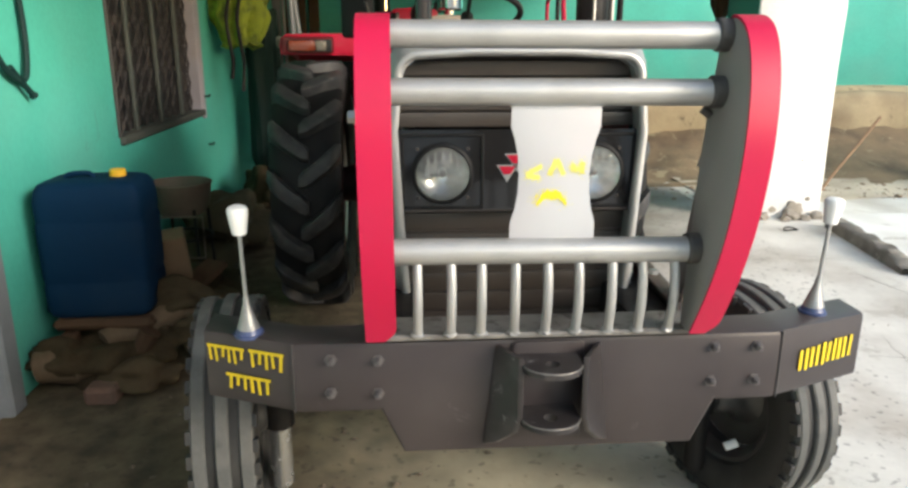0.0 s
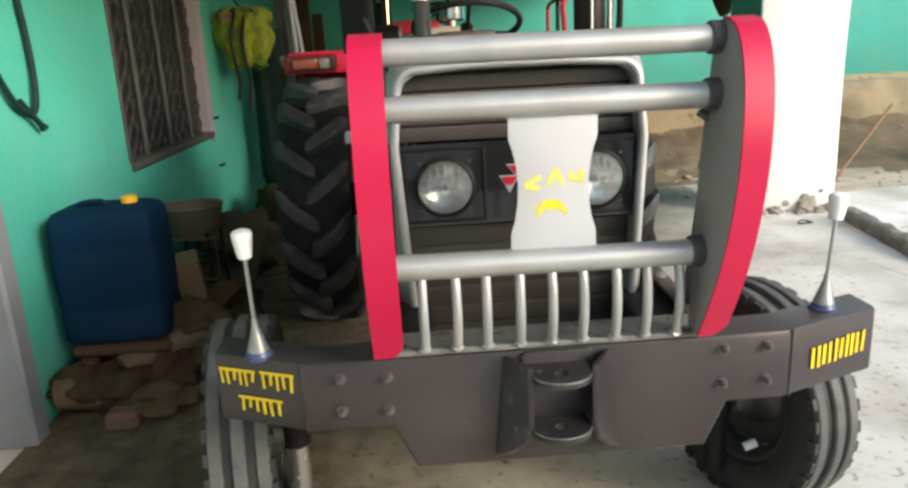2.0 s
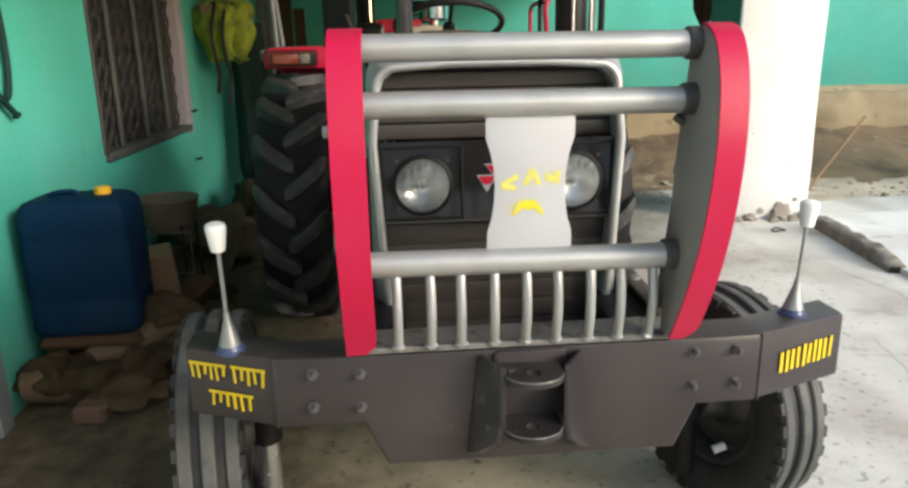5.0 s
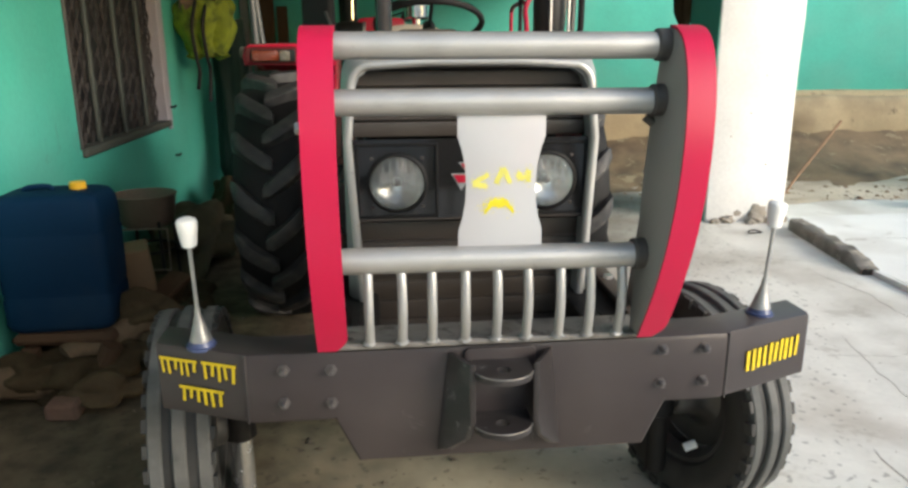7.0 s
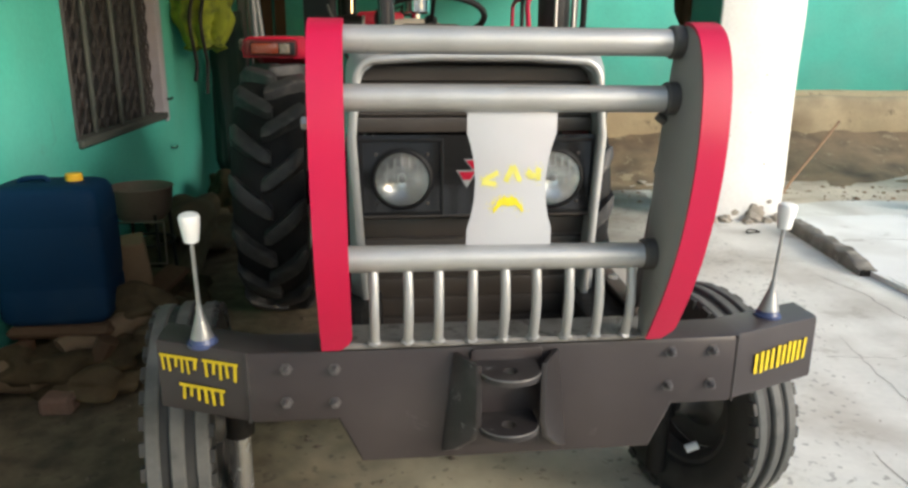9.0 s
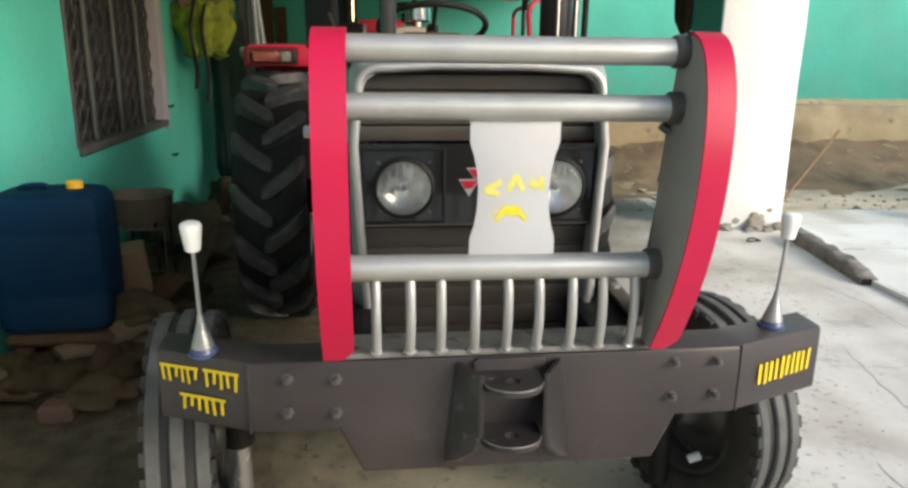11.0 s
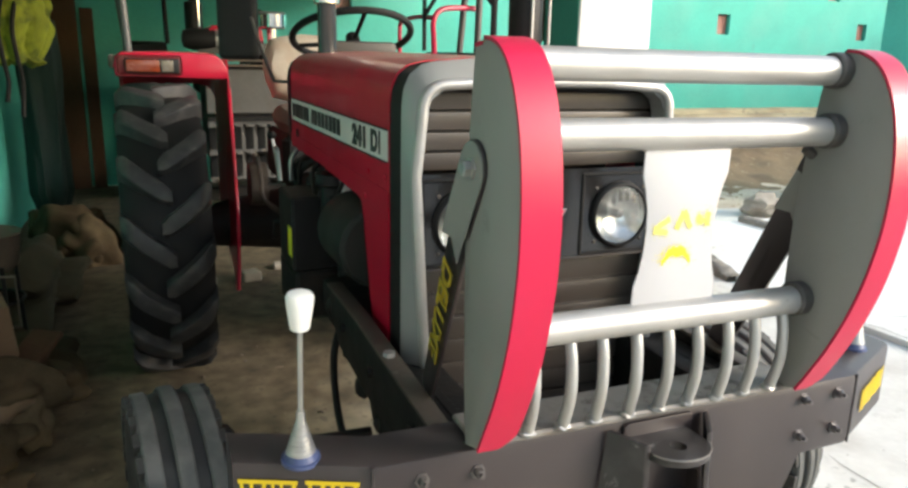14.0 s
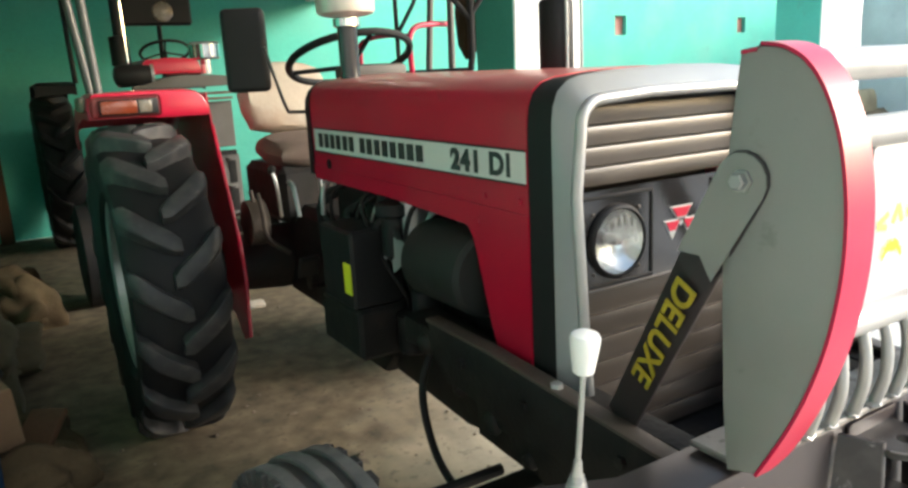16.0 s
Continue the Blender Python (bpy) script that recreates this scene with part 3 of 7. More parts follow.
def pillar(name, x0, x1, y0, y1, top):
    bm = bmesh.new()
    rows = []
    for i in range(13):
        z = -0.04 + (top + 0.04) * i / 12
        rows.append([Vector((x, y, z)) + 0.012 * Vector((noise.noise((x * 3, y * 3, z * 2.3)), noise.noise((y * 3, z * 2.1, x)), 0)) for x, y in ((x0, y0), (x1, y0), (x1, y1), (x0, y1), (x0, y0))])
    for r in rows:
        r[-1] = r[0].copy()
    sheet(rows, bm)
    bmesh.ops.remove_doubles(bm, verts=bm.verts, dist=1e-4)
    es = [e for e in bm.edges if abs((e.verts[0].co - e.verts[1].co).z) > 0.05]
    bmesh.ops.bevel(bm, geom=es, offset=0.018, segments=2, affect="EDGES", profile=0.5)
    return structure(name, bm, WHITE_WASH, "white limewashed brick pillar of an open shed, chipped at the foot", "pillar")


pillar("pillar_1", 2.52, 3.22, 4.40, 4.98, 2.5)
part("paint_side", box((2.512, 4.69, 1.25), (0.006, 0.555, 2.5)), TEAL, bpy.data.objects["pillar_1"], "green painted side face")
pillar("pillar_2", 6.75, 7.55, 4.40, 4.98, 2.5)
part("paint_side", box((6.742, 4.69, 1.25), (0.006, 0.555, 2.5)), TEAL, bpy.data.objects["pillar_2"], "green painted side face")
structure("beam", box((8.3, 4.69, 2.66), (11.6, 0.5, 0.32), bevel=0.01), WHITE_WASH, "white limewashed roof beam over the pillars", "beam")
# unseen slab, its outline drawn to shade the bay and the left side
structure("shade_roof", prism([(-4.2, -4.6), (-0.75, -4.6), (-0.75, 0.1), (1.2, 0.1), (1.2, 1.5), (2.45, 1.5), (2.45, 8.5), (-4.2, 8.5)], "z", 2.86, 3.02), ROOF, "unseen concrete slab over the tractor bay, cut to shade it", "roof")

# unseen beam added to keep low sun off the back wall
structure("sun_baffle", box((2.33, 5.1, 2.66), (0.22, 6.4, 0.4), 0.01), WHITE_WASH, "unseen white beam added under the roof edge against low sun", "beam")


# ---- the tractor ----
tractor = thing("tractor", "red farm tractor with charcoal front bumper and silver bull bar", "tractor")


def mirrored(fn):
    for s in (-1, 1):
        fn(s)


def beam_section(stations, z0, z1, depth, bm=None):
    """A folded steel beam: rows of (x, y, lift) with a front face from z0 to z1 and a top of the given depth."""
    bm = bm or bmesh.new()
    rows = []
    for x, y, lift in stations:
        a, b = z0 + lift, z1 + max(lift, -0.02) * (lift > -0.05)
        rows.append([(x, y + depth, a), (x, y + 0.012, a), (x, y + 0.003, a + 0.003), (x, y, a + 0.012), (x, y, b - 0.012), (x, y + 0.003, b - 0.003), (x, y + 0.012, b), (x, y + depth, b), (x, y + depth, a)])
    sheet(rows, bm)
    bmesh.ops.remove_doubles(bm, verts=bm.verts, dist=1e-4)
    bmesh.ops.holes_fill(bm, edges=bm.edges, sides=0)
    bmesh.ops.recalc_face_normals(bm, faces=bm.faces)
    return bm


bumper = part("bumper", beam_section([(-0.706, 0.098, -0.003), (-0.64, 0.068, -0.002), (-0.522, 0.012, 0.0), (-0.500, 0.002, 0.0), (-0.3375, 0, 0), (-0.2915, 0, -0.098), (0, 0, -0.098), (0.3175, 0, -0.098), (0.3615, 0, 0), (0.486, 0.002, 0), (0.508, 0.012, 0), (0.63, 0.071, -0.008), (0.755, 0.132, -0.016)], 0.689, 0.842, 0.098), CHARCOAL, tractor, "folded charcoal steel bumper with swept wings", 0.5)
for bx, bz in ((-0.436, 0.807), (-0.342, 0.803), (-0.438, 0.735), (-0.343, 0.731), (0.350, 0.813), (0.442, 0.812), (0.349, 0.736), (0.443, 0.736)):
    bm = lathe([(-0.013, 0.0), (-0.013, 0.0068), (-0.0105, 0.0085), (-0.002, 0.0088), (-0.002, 0.013), (0.001, 0.013)], (bx, 0, bz), "y", 6)
    tube([(bx, -0.02, bz), (bx, -0.012, bz)], 0.004, bm, 8)
    part("bolt", bm, BOLT, bumper)


# painted words on the wings, kept as plain strokes
def strokes(name, rows, origin, xdir, material, parent, thick=0.0075, lift=0.0012, label=""):
    """Flat paint strokes: rows of (x0, y0, x1, y1) on a face."""
    bm = bmesh.new()
    m = axes(origin, xdir, (0, 0, 1))
    for k, row in enumerate(rows):
        a, b = Vector((row[0], row[1], 0.00015 * k)), Vector((row[2], row[3], 0.00015 * k))
        w = row[4] if len(row) > 4 else thick
        d = (b - a).normalized()
        s = Vector((-d.y, d.x, 0)).normalized() * w / 2
        q = [a - s, b - s, b + s, a + s]
        low = [bm.verts.new(m @ p) for p in q]
        high = [bm.verts.new(m @ (p + Vector((0, 0, lift)))) for p in q]
        bm.faces.new(high)
        for i in range(4):
            bm.faces.new((low[i], low[(i + 1) % 4], high[(i + 1) % 4], high[i]))
    bmesh.ops.recalc_face_normals(bm, faces=bm.faces)
    return part(name, bm, material, parent, label)


random.seed(4)


def word_bars(x0, x1, base, high, n):
    """Plain upright bars under one head bar in place of a painted word."""
    w = (x1 - x0) / n
    bars = [(x0 + w * (i + 0.5), base + random.uniform(-0.002, 0.013), x0 + w * (i + 0.5) + random.uniform(-0.003, 0.003), base + high - 0.003, w * random.uniform(0.26, 0.4)) for i in range(n)]
    return bars + [(x0, base + high, x1, base + high + random.uniform(-0.001, 0.001), 0.0062)]


wing = Vector((0.258, -0.118, 0)).normalized()
for bar in word_bars(-0.085, 0.006, 0.004, 0.034, 6) + word_bars(0.018, 0.100, 0.004, 0.036, 5) + word_bars(-0.042, 0.066, -0.055, 0.034, 6):
    strokes("paint_bar", [bar], (-0.622, 0.0557, 0.772), wing, YELLOW, bumper)
wing_r = Vector((0.247, 0.120, 0)).normalized()
for i in range(10):
    x = -0.087 + 0.0193 * i
    lo, hi = -0.026 + random.uniform(-0.002, 0.002), 0.024 + random.uniform(-0.002, 0.002)
    strokes("paint_bar", [(x + random.uniform(-0.0015, 0.0015), lo, x + random.uniform(-0.001, 0.003), hi, random.uniform(0.0085, 0.0115))], (0.640, 0.0725, 0.760), wing_r, YELLOW, bumper)

for s in (-1, 1):
    part("weld_seam", tube([(s * 0.505 - 0.007, 0.007, z) for z in (0.69, 0.73, 0.78, 0.84)], [0.0028, 0.0035, 0.003, 0.0034], sides=6), WORN_CHARCOAL, bumper)
# tow hitch
hitch = part("tow_hitch", prism([(-0.072, 0.622), (-0.072, 0.832), (-0.062, 0.838), (0.068, 0.838), (0.075, 0.832), (0.075, 0.622)], "y", -0.008, 0.0005, 0.003), CHARCOAL, tractor, "welded charcoal tow hitch with two pierced tongues")


def cheek(s):
    x = -0.062 if s < 0 else 0.066
    out = [(-0.006, 0.832), (-0.062, 0.826), (-0.066, 0.70), (-0.060, 0.665), (-0.030, 0.628), (-0.006, 0.612)]
    bm = prism(out, "x", x - 0.006, x + 0.006, 0.002)
    for v in bm.verts:
        v.co.x += s * 0.042 * max(0.0, 1 + v.co.y / 0.062)
        if v.co.z < 0.69:
            v.co.x += s * (0.69 - v.co.z) * 0.3
    part("cheek_plate", bm, WORN_CHARCOAL, hitch)


mirrored(cheek)
for tz in (0.806, 0.690):
    bm = bmesh.new()
    outer = [(0.059 * math.cos(a), -0.058 - 0.050 * math.sin(a)) for a in [math.pi * k / 16 for k in range(17)]]
    outer = [(0.059, -0.008)] + outer + [(-0.059, -0.008)]
    hole = [(0.0145 * math.cos(math.tau * k / 16), -0.062 + 0.0145 * math.sin(math.tau * k / 16)) for k in range(16)]
    for z in (tz - 0.007, tz + 0.007):
        ov = [bm.verts.new((x, y, z)) for x, y in outer]
        hv = [bm.verts.new((x, y, z)) for x, y in hole]
        es = [bm.edges.new((v[i], v[(i + 1) % len(v)])) for v in (ov, hv) for i in range(len(v))]
        bmesh.ops.triangle_fill(bm, edges=es, use_beauty=True)
        if z < tz:
            prev = (ov, hv)
        else:
            for lo_, hi_ in zip(prev, (ov, hv)):
                for i in range(len(lo_)):
                    bm.faces.new((lo_[i], lo_[(i + 1) % len(lo_)], hi_[(i + 1) % len(lo_)], hi_[i]))
    bmesh.ops.recalc_face_normals(bm, faces=bm.faces)
    tongue = part("tongue", bm, WORN_CHARCOAL, hitch)
    rim = [(x, y - 0.0012, tz + 0.0062) for x, y in outer[2:-2]]
    part("worn_edge", tube(rim, [0.0012 + 0.0016 * abs(noise.noise((k * 0.8, tz * 9, 0))) for k in range(len(rim))], sides=6), SCUFF, tongue, "bare worn steel edge")

# bull bar
bull = part("bull_bar", tube([(-0.352, -0.012, 1.433), (0.312, -0.012, 1.431)], 0.0245, sides=24), SILVER, tractor, "silver tube bull bar with crimson edged side plates")
part("crossbar", tube([(-0.352, -0.020, 1.333), (0.306, -0.020, 1.330)], 0.0245, sides=24), SILVER, bull)
part("crossbar", tube([(-0.352, -0.014, 1.033), (0.290, -0.014, 1.028)], 0.0255, sides=24), SILVER, bull)
part("foot_rail", box((-0.012, 0.040, 0.8535), (0.676, 0.106, 0.012), 0.003), SOILED_SILVER, bull, "silver foot rail with weld dirt")
for i in range(9):
    x = -0.2615 + 0.0632 * i + 0.002 * math.sin(i * 2.3)
    lean = 0.001 * math.sin(i * 1.7)
    part("upright", tube(spline([(x, -0.010, 0.858), (x + lean, -0.026, 0.92), (x + lean, -0.025, 0.975), (x, -0.016, 1.015)], 5), 0.0098, sides=12), SILVER, bull)
    part("weld", blob((x, -0.010, 0.861), 0.013, i, rough=0.4, squash=(1.1, 1.0, 0.45), sub=2), SILVER, bull)
CURVE = spline([(0.010, 1.459), (-0.020, 1.4615), (-0.052, 1.456), (-0.082, 1.438), (-0.108, 1.402), (-0.128, 1.350), (-0.139, 1.290), (-0.143, 1.230), (-0.140, 1.165), (-0.128, 1.090), (-0.108, 1.020), (-0.082, 0.955), (-0.052, 0.895), (-0.034, 0.862)], 4)
CURVE = [(p[0], p[1]) for p in CURVE]


SOCKET = mat("dark welded steel", (0.07, 0.066, 0.062), rough=0.55, metal=0.2, vary=0.3, scale=20, bump=0.1)


def side_plate(s):
    # one plate stands at the outer edge of its band, the other at the inner edge and leaning a little
    xo = -0.3605 if s < 0 else 0.305
    lean = 0.0 if s < 0 else 0.055
    back_edge = [(0.012, 0.848), (0.022, 0.95), (0.028, 1.08), (0.032, 1.20), (0.028, 1.30), (0.018, 1.40)]
    bm = prism(CURVE + back_edge, "x", min(xo, xo - s * 0.008), max(xo, xo - s * 0.008), 0.001)
    for v in bm.verts:
        v.co.x += lean * (v.co.z - 1.2)
    part("side_plate", bm, PLATE_GREY, bull, "grey D-shaped side plate")
    rows = []
    n = len(CURVE)
    for i, (y, z) in enumerate(CURVE):
        a, b = Vector(CURVE[max(0, i - 1)]), Vector(CURVE[min(n - 1, i + 1)])
        d = (b - a).normalized()
        nrm = Vector((d.y, -d.x))
        if nrm.x > 0:
            nrm = -nrm
        w = 0.057 if s < 0 else 0.052
        if i > n - 5:
            w -= 0.0025 * (i - n + 5) ** 1.6
        o = Vector((y, z))
        p0, p1 = o + nrm * 0.001, o + nrm * 0.006
        x0, x1 = (xo + s * 0.002, xo - s * w) if s < 0 else (0.296 + w, 0.296)
        rows.append([(x0, *p0), (x0, *p1), (x1, *p1), (x1, *p0), (x0, *p0)])
    bm = sheet(rows)
    bmesh.ops.remove_doubles(bm, verts=bm.verts, dist=1e-5)
    bmesh.ops.holes_fill(bm, edges=bm.edges, sides=0)
    bmesh.ops.recalc_face_normals(bm, faces=bm.faces)
    for v in bm.verts:
        v.co.x += lean * (v.co.z - 1.2)
    part("edge_band", bm, CRIMSON, bull, "crimson painted steel band along the front edge")
    for by, bz, r in ((-0.012, 1.432, 0.03), (-0.020, 1.331, 0.03), (-0.014, 1.03, 0.031)):
        part("bar_end", lathe([(0, r), (-s * 0.020, r), (-s * 0.024, r - 0.003)], (xo - s * 0.008 + lean * (bz - 1.2), by, bz), "x", 24), SOCKET, bull, "dark welded socket")
    # brace from the plate down to the chassis
    xb = xo + s * 0.006 if s < 0 else 0.322
    top, foot = Vector((-0.002, 1.288)), Vector((0.270, 0.815))
    d = (foot - top).normalized()
    nn = Vector((d.y, -d.x))
    arc = [top - 0.040 * (d * math.cos(a) + nn * math.sin(a)) for a in [math.pi * (k / 8 - 0.5) for k in range(9)]]
    outline = [tuple(p) for p in arc] + [tuple(foot + nn * -0.036), tuple(foot + nn * 0.036)]
    bm = prism(outline, "x", min(xb, xb - s * 0.006), max(xb, xb - s * 0.006), 0.0012)
    for v in bm.verts:
        k = max(0.0, (v.co.y - 0.06) / 0.21)
        v.co.x += (0.035 if s < 0 else 0.050) * k
    brace = part("brace", bm, CHARCOAL, bull, "charcoal flat brace bar")
    out2 = [tuple(p + d * 0.003) for p in arc] + [tuple(top + d * 0.155 - nn * 0.036), tuple(top + d * 0.135), tuple(top + d * 0.155 + nn * 0.036)]
    part("grey_head", prism(out2, "x", min(xb + s * 0.0005, xb + s * 0.002), max(xb + s * 0.0005, xb + s * 0.002)), PLATE_GREY, bull)
    part("bolt", lathe([(0, 0.0165), (s * 0.004, 0.0165), (s * 0.004, 0.0125), (s * 0.014, 0.0125), (s * 0.016, 0.010)], (xb + s * 0.002, -0.004, 1.287), "x", 6), STEEL, bull)


mirrored(side_plate)
d3 = Vector((0, 0.272, -0.473)).normalized()
mid = Vector((0, -0.002, 1.288)) + d3 * 0.308
mx = -0.3665 + 0.035 * max(0, (mid.y - 0.06) / 0.21)
m = axes((mx - 0.0015, mid.y, mid.z), Vector((0.035 / 0.21 * d3.y, d3.y, d3.z)), (0, d3.z, -d3.y), 1.10)
lettering("letter", "DELUXE", 0.059, m, mat("dull yellow paint", (0.36, 0.275, 0.015), rough=0.6, vary=0.25, scale=60, bump=0.0), bull, "dull yellow painted letter", bold=0.0014)
part("weld_lug", tube([(0.302, 0.012, 1.285), (0.286, 0.016, 1.297)], 0.009), SOCKET, bull)

# white sheet between two of the bars
half = [(0.0835, 1.3075), (0.0835, 1.268), (0.076, 1.245), (0.0695, 1.215), (0.067, 1.18), (0.0685, 1.145), (0.074, 1.112), (0.0815, 1.088), (0.0825, 1.0475)]
outline = [(-x - 0.003, z) for x, z in half] + [(x - 0.003, z) for x, z in half[::-1]]
bm = prism(outline, "y", -0.0235, -0.0205, 0.0004)
for v in bm.verts:
    v.co.y += 0.030 * (1.3085 - v.co.z)
plate = part("number_sheet", bm, PANEL_WHITE, bull, "plain white painted sheet with thin yellow spray marks")
for cx, cz in ((-0.086, 1.311), (0.080, 1.311), (-0.085, 1.046), (0.079, 1.046)):
    part("weld", blob((cx, -0.022, cz), 0.006, cx * 40, rough=0.4), SILVER, bull)
ZP = 1.1905
spray_random = random.Random(31)


def overspray(lines, count, spread, material):
    """Fine paint droplets scattered about a sprayed stroke."""
    bm = bmesh.new()
    for x0, z0, x1, z1 in lines:
        for _ in range(count):
            t, r = spray_random.random(), 0.0004 + 0.0009 * spray_random.random() ** 2
            x = x0 + (x1 - x0) * t + spray_random.gauss(0, spread) - 0.003
            z = z0 + (z1 - z0) * t + spray_random.gauss(0, spread)
            y = -0.0240 + 0.030 * (1.3085 - ZP - z)
            bm.faces.new([bm.verts.new((x + r * math.cos(q), y, ZP + z + r * math.sin(q))) for q in [math.tau * k / 6 for k in range(6)]])
    part("overspray", bm, material, plate, "thin yellow overspray")


for rows in ([(-0.024, 0.006, -0.052, -0.010, 0.009), (-0.054, -0.011, -0.028, -0.017, 0.0095)],
             [(-0.010, -0.012, 0.003, 0.017, 0.0095), (0.004, 0.018, 0.018, -0.011, 0.009)],
             [(0.034, 0.009, 0.036, -0.004, 0.008), (0.036, -0.003, 0.056, 0.002, 0.008), (0.053, 0.013, 0.052, -0.010, 0.0085)]):
    strokes("spray_mark", rows, (-0.003, -0.0236 + 0.030 * (1.3085 - ZP), ZP), (1, 0, 0), SPRAY, plate, lift=0.0006)
    overspray([(q[0], q[1], q[2], q[3]) for q in rows], 130, 0.0048, SPRAY)
rows = []
for i in range(21):
    u = i / 10 - 1
    x = 0.029 * u
    z = 0.005 * math.sin(math.pi * min(1, abs(u) * 1.2)) - 0.016 * u * u - 0.052
    w = 0.0085 * (1 - 0.55 * u * u) + 0.0012 * math.sin(i * 2.1)
    yy = -0.0242 + 0.030 * (1.3085 - ZP - z)
    rows.append([(x - 0.006, yy, ZP + z - w), (x - 0.006, yy - 0.0002, ZP + z), (x - 0.006, yy, ZP + z + w)])
part("spray_mark", sheet(rows), THICK_SPRAY, plate, "thick yellow sprayed arc")
overspray([(-0.035, -0.066, -0.018, -0.047), (-0.018, -0.047, 0.006, -0.047), (0.006, -0.047, 0.023, -0.066)], 140, 0.0062, THICK_SPRAY)


# width markers on the wings
def marker(base, top):
    b, t = Vector(base), Vector(top)
    d = (t - b).normalized()
    ob = part("width_marker", tube([b, b + d * 0.006, b + d * 0.0065, b + d * 0.016], [0.030, 0.030, 0.026, 0.022], sides=20), BLUE_PAINT, tractor, "blue marker foot")
    part("spring", tube([b + d * h for h in (0.012, 0.02, 0.03, 0.04, 0.05, 0.06, 0.07, 0.085)], [0.0225, 0.0215, 0.018, 0.0155, 0.012, 0.0095, 0.0072, 0.006], sides=20), STEEL, ob)
    for k in range(7):
        h = 0.014 + 0.0075 * k
        r = 0.0225 - 0.0021 * k
        ring = [b + d * (h + 0.0035 * (j / 12)) + r * (math.cos(j * math.tau / 12) * Vector((1, 0, 0)) + math.sin(j * math.tau / 12) * Vector((0, 1, 0))) for j in range(12)]
        part("coil", tube(ring, 0.0011, sides=6, closed=True), STEEL, ob)
    part("rod", tube([b + d * 0.08, t - d * 0.05], 0.0042, sides=10), STEEL, ob)
    part("knob", tube([t - d * h for h in (0.058, 0.056, 0.04, 0.02, 0.008, 0.003, 0.0)], [0.0125, 0.0145, 0.0168, 0.0195, 0.0205, 0.018, 0.012], sides=24), WHITE_PLASTIC, ob, "white tapered plastic knob")
    return ob


marker((-0.607, 0.072, 0.838), (-0.606, 0.045, 1.114))
marker((0.628, 0.125, 0.834), (0.640, 0.118, 1.098))


# ---- grille and hood ----
def grille_outline(inset, n=6):
    """Outline (x, z) of the grille mouth, inset from the outer edge."""
    pts = [(-0.292, 0.785), (-0.302, 0.92), (-0.318, 1.215), (-0.304, 1.345)]
    cx, cz, r = -0.254, 1.352, 0.05
    pts += [(cx + r * math.cos(a), cz + r * math.sin(a)) for a in [math.pi - (math.pi / 2) * k / n for k in range(n + 1)]]
    pts += [(-0.12, 1.410)]
    pts = pts + [(-x, z) for x, z in pts[::-1]]
    out = []
    for x, z in pts:
        out.append((x * (1 - inset / 0.31), 1.10 + (z - 1.10) * (1 - inset / 0.31)))
    return out


HOOD_SIDE = [(-0.319, 0.79), (-0.319, 1.12), (-0.319, 1.25), (-0.3185, 1.345), (-0.314, 1.383), (-0.302, 1.409), (-0.280, 1.427), (-0.245, 1.436), (-0.15, 1.444), (0, 1.448)]
HOOD_SIDE = HOOD_SIDE + [(-x, z) for x, z in HOOD_SIDE[:-1][::-1]]


def resample(line, n):
    """n + 1 points at even steps along a line."""
    p = [Vector(q) for q in line]
    d = [0.0]
    for a, b in zip(p, p[1:]):
        d.append(d[-1] + (b - a).length)
    out = []
    for k in range(n + 1):
        s = d[-1] * k / n
        i = max(j for j in range(len(d) - 1) if d[j] <= s + 1e-9)
        out.append(p[i].lerp(p[i + 1], (s - d[i]) / (d[i + 1] - d[i])))
    return out


outer, mouth, inner_edge = resample(HOOD_SIDE, 60), resample(grille_outline(0.004), 60), resample(grille_outline(0.022), 60)
rows = [[(o.x, 0.460, o.y), (o.x * 0.8 + m.x * 0.2, 0.440, o.y * 0.8 + m.y * 0.2), (m.x, 0.408, m.y), (i.x, 0.408, i.y), (i.x, 0.455, i.y)] for o, m, i in zip(outer, mouth, inner_edge)]
surround = part("grille_surround", sheet(rows, thick=0.004), SURROUND, tractor, "light grey grille surround", 0.7)
part("edge_trim", tube([(x, 0.406, z) for x, z in grille_outline(0.012)], 0.0115, sides=12), SILVER, surround, "bright rounded trim")
part("seal_strip", sheet([[(o.x * 0.995, y, o.y - 0.002) for y in (0.460, 0.500, 0.540)] for o in outer], thick=0.006), BLACK, surround, "black rubber seal")
rows = []
inner = grille_outline(0.02)


def half_width(z):
    side = [p for p in inner if p[0] < 0]
    for (xa, za), (xb, zb) in zip(side, side[1:]):
        if za <= z <= zb and zb > za:
            return -(xa + (xb - xa) * (z - za) / (zb - za))
    return 0.26


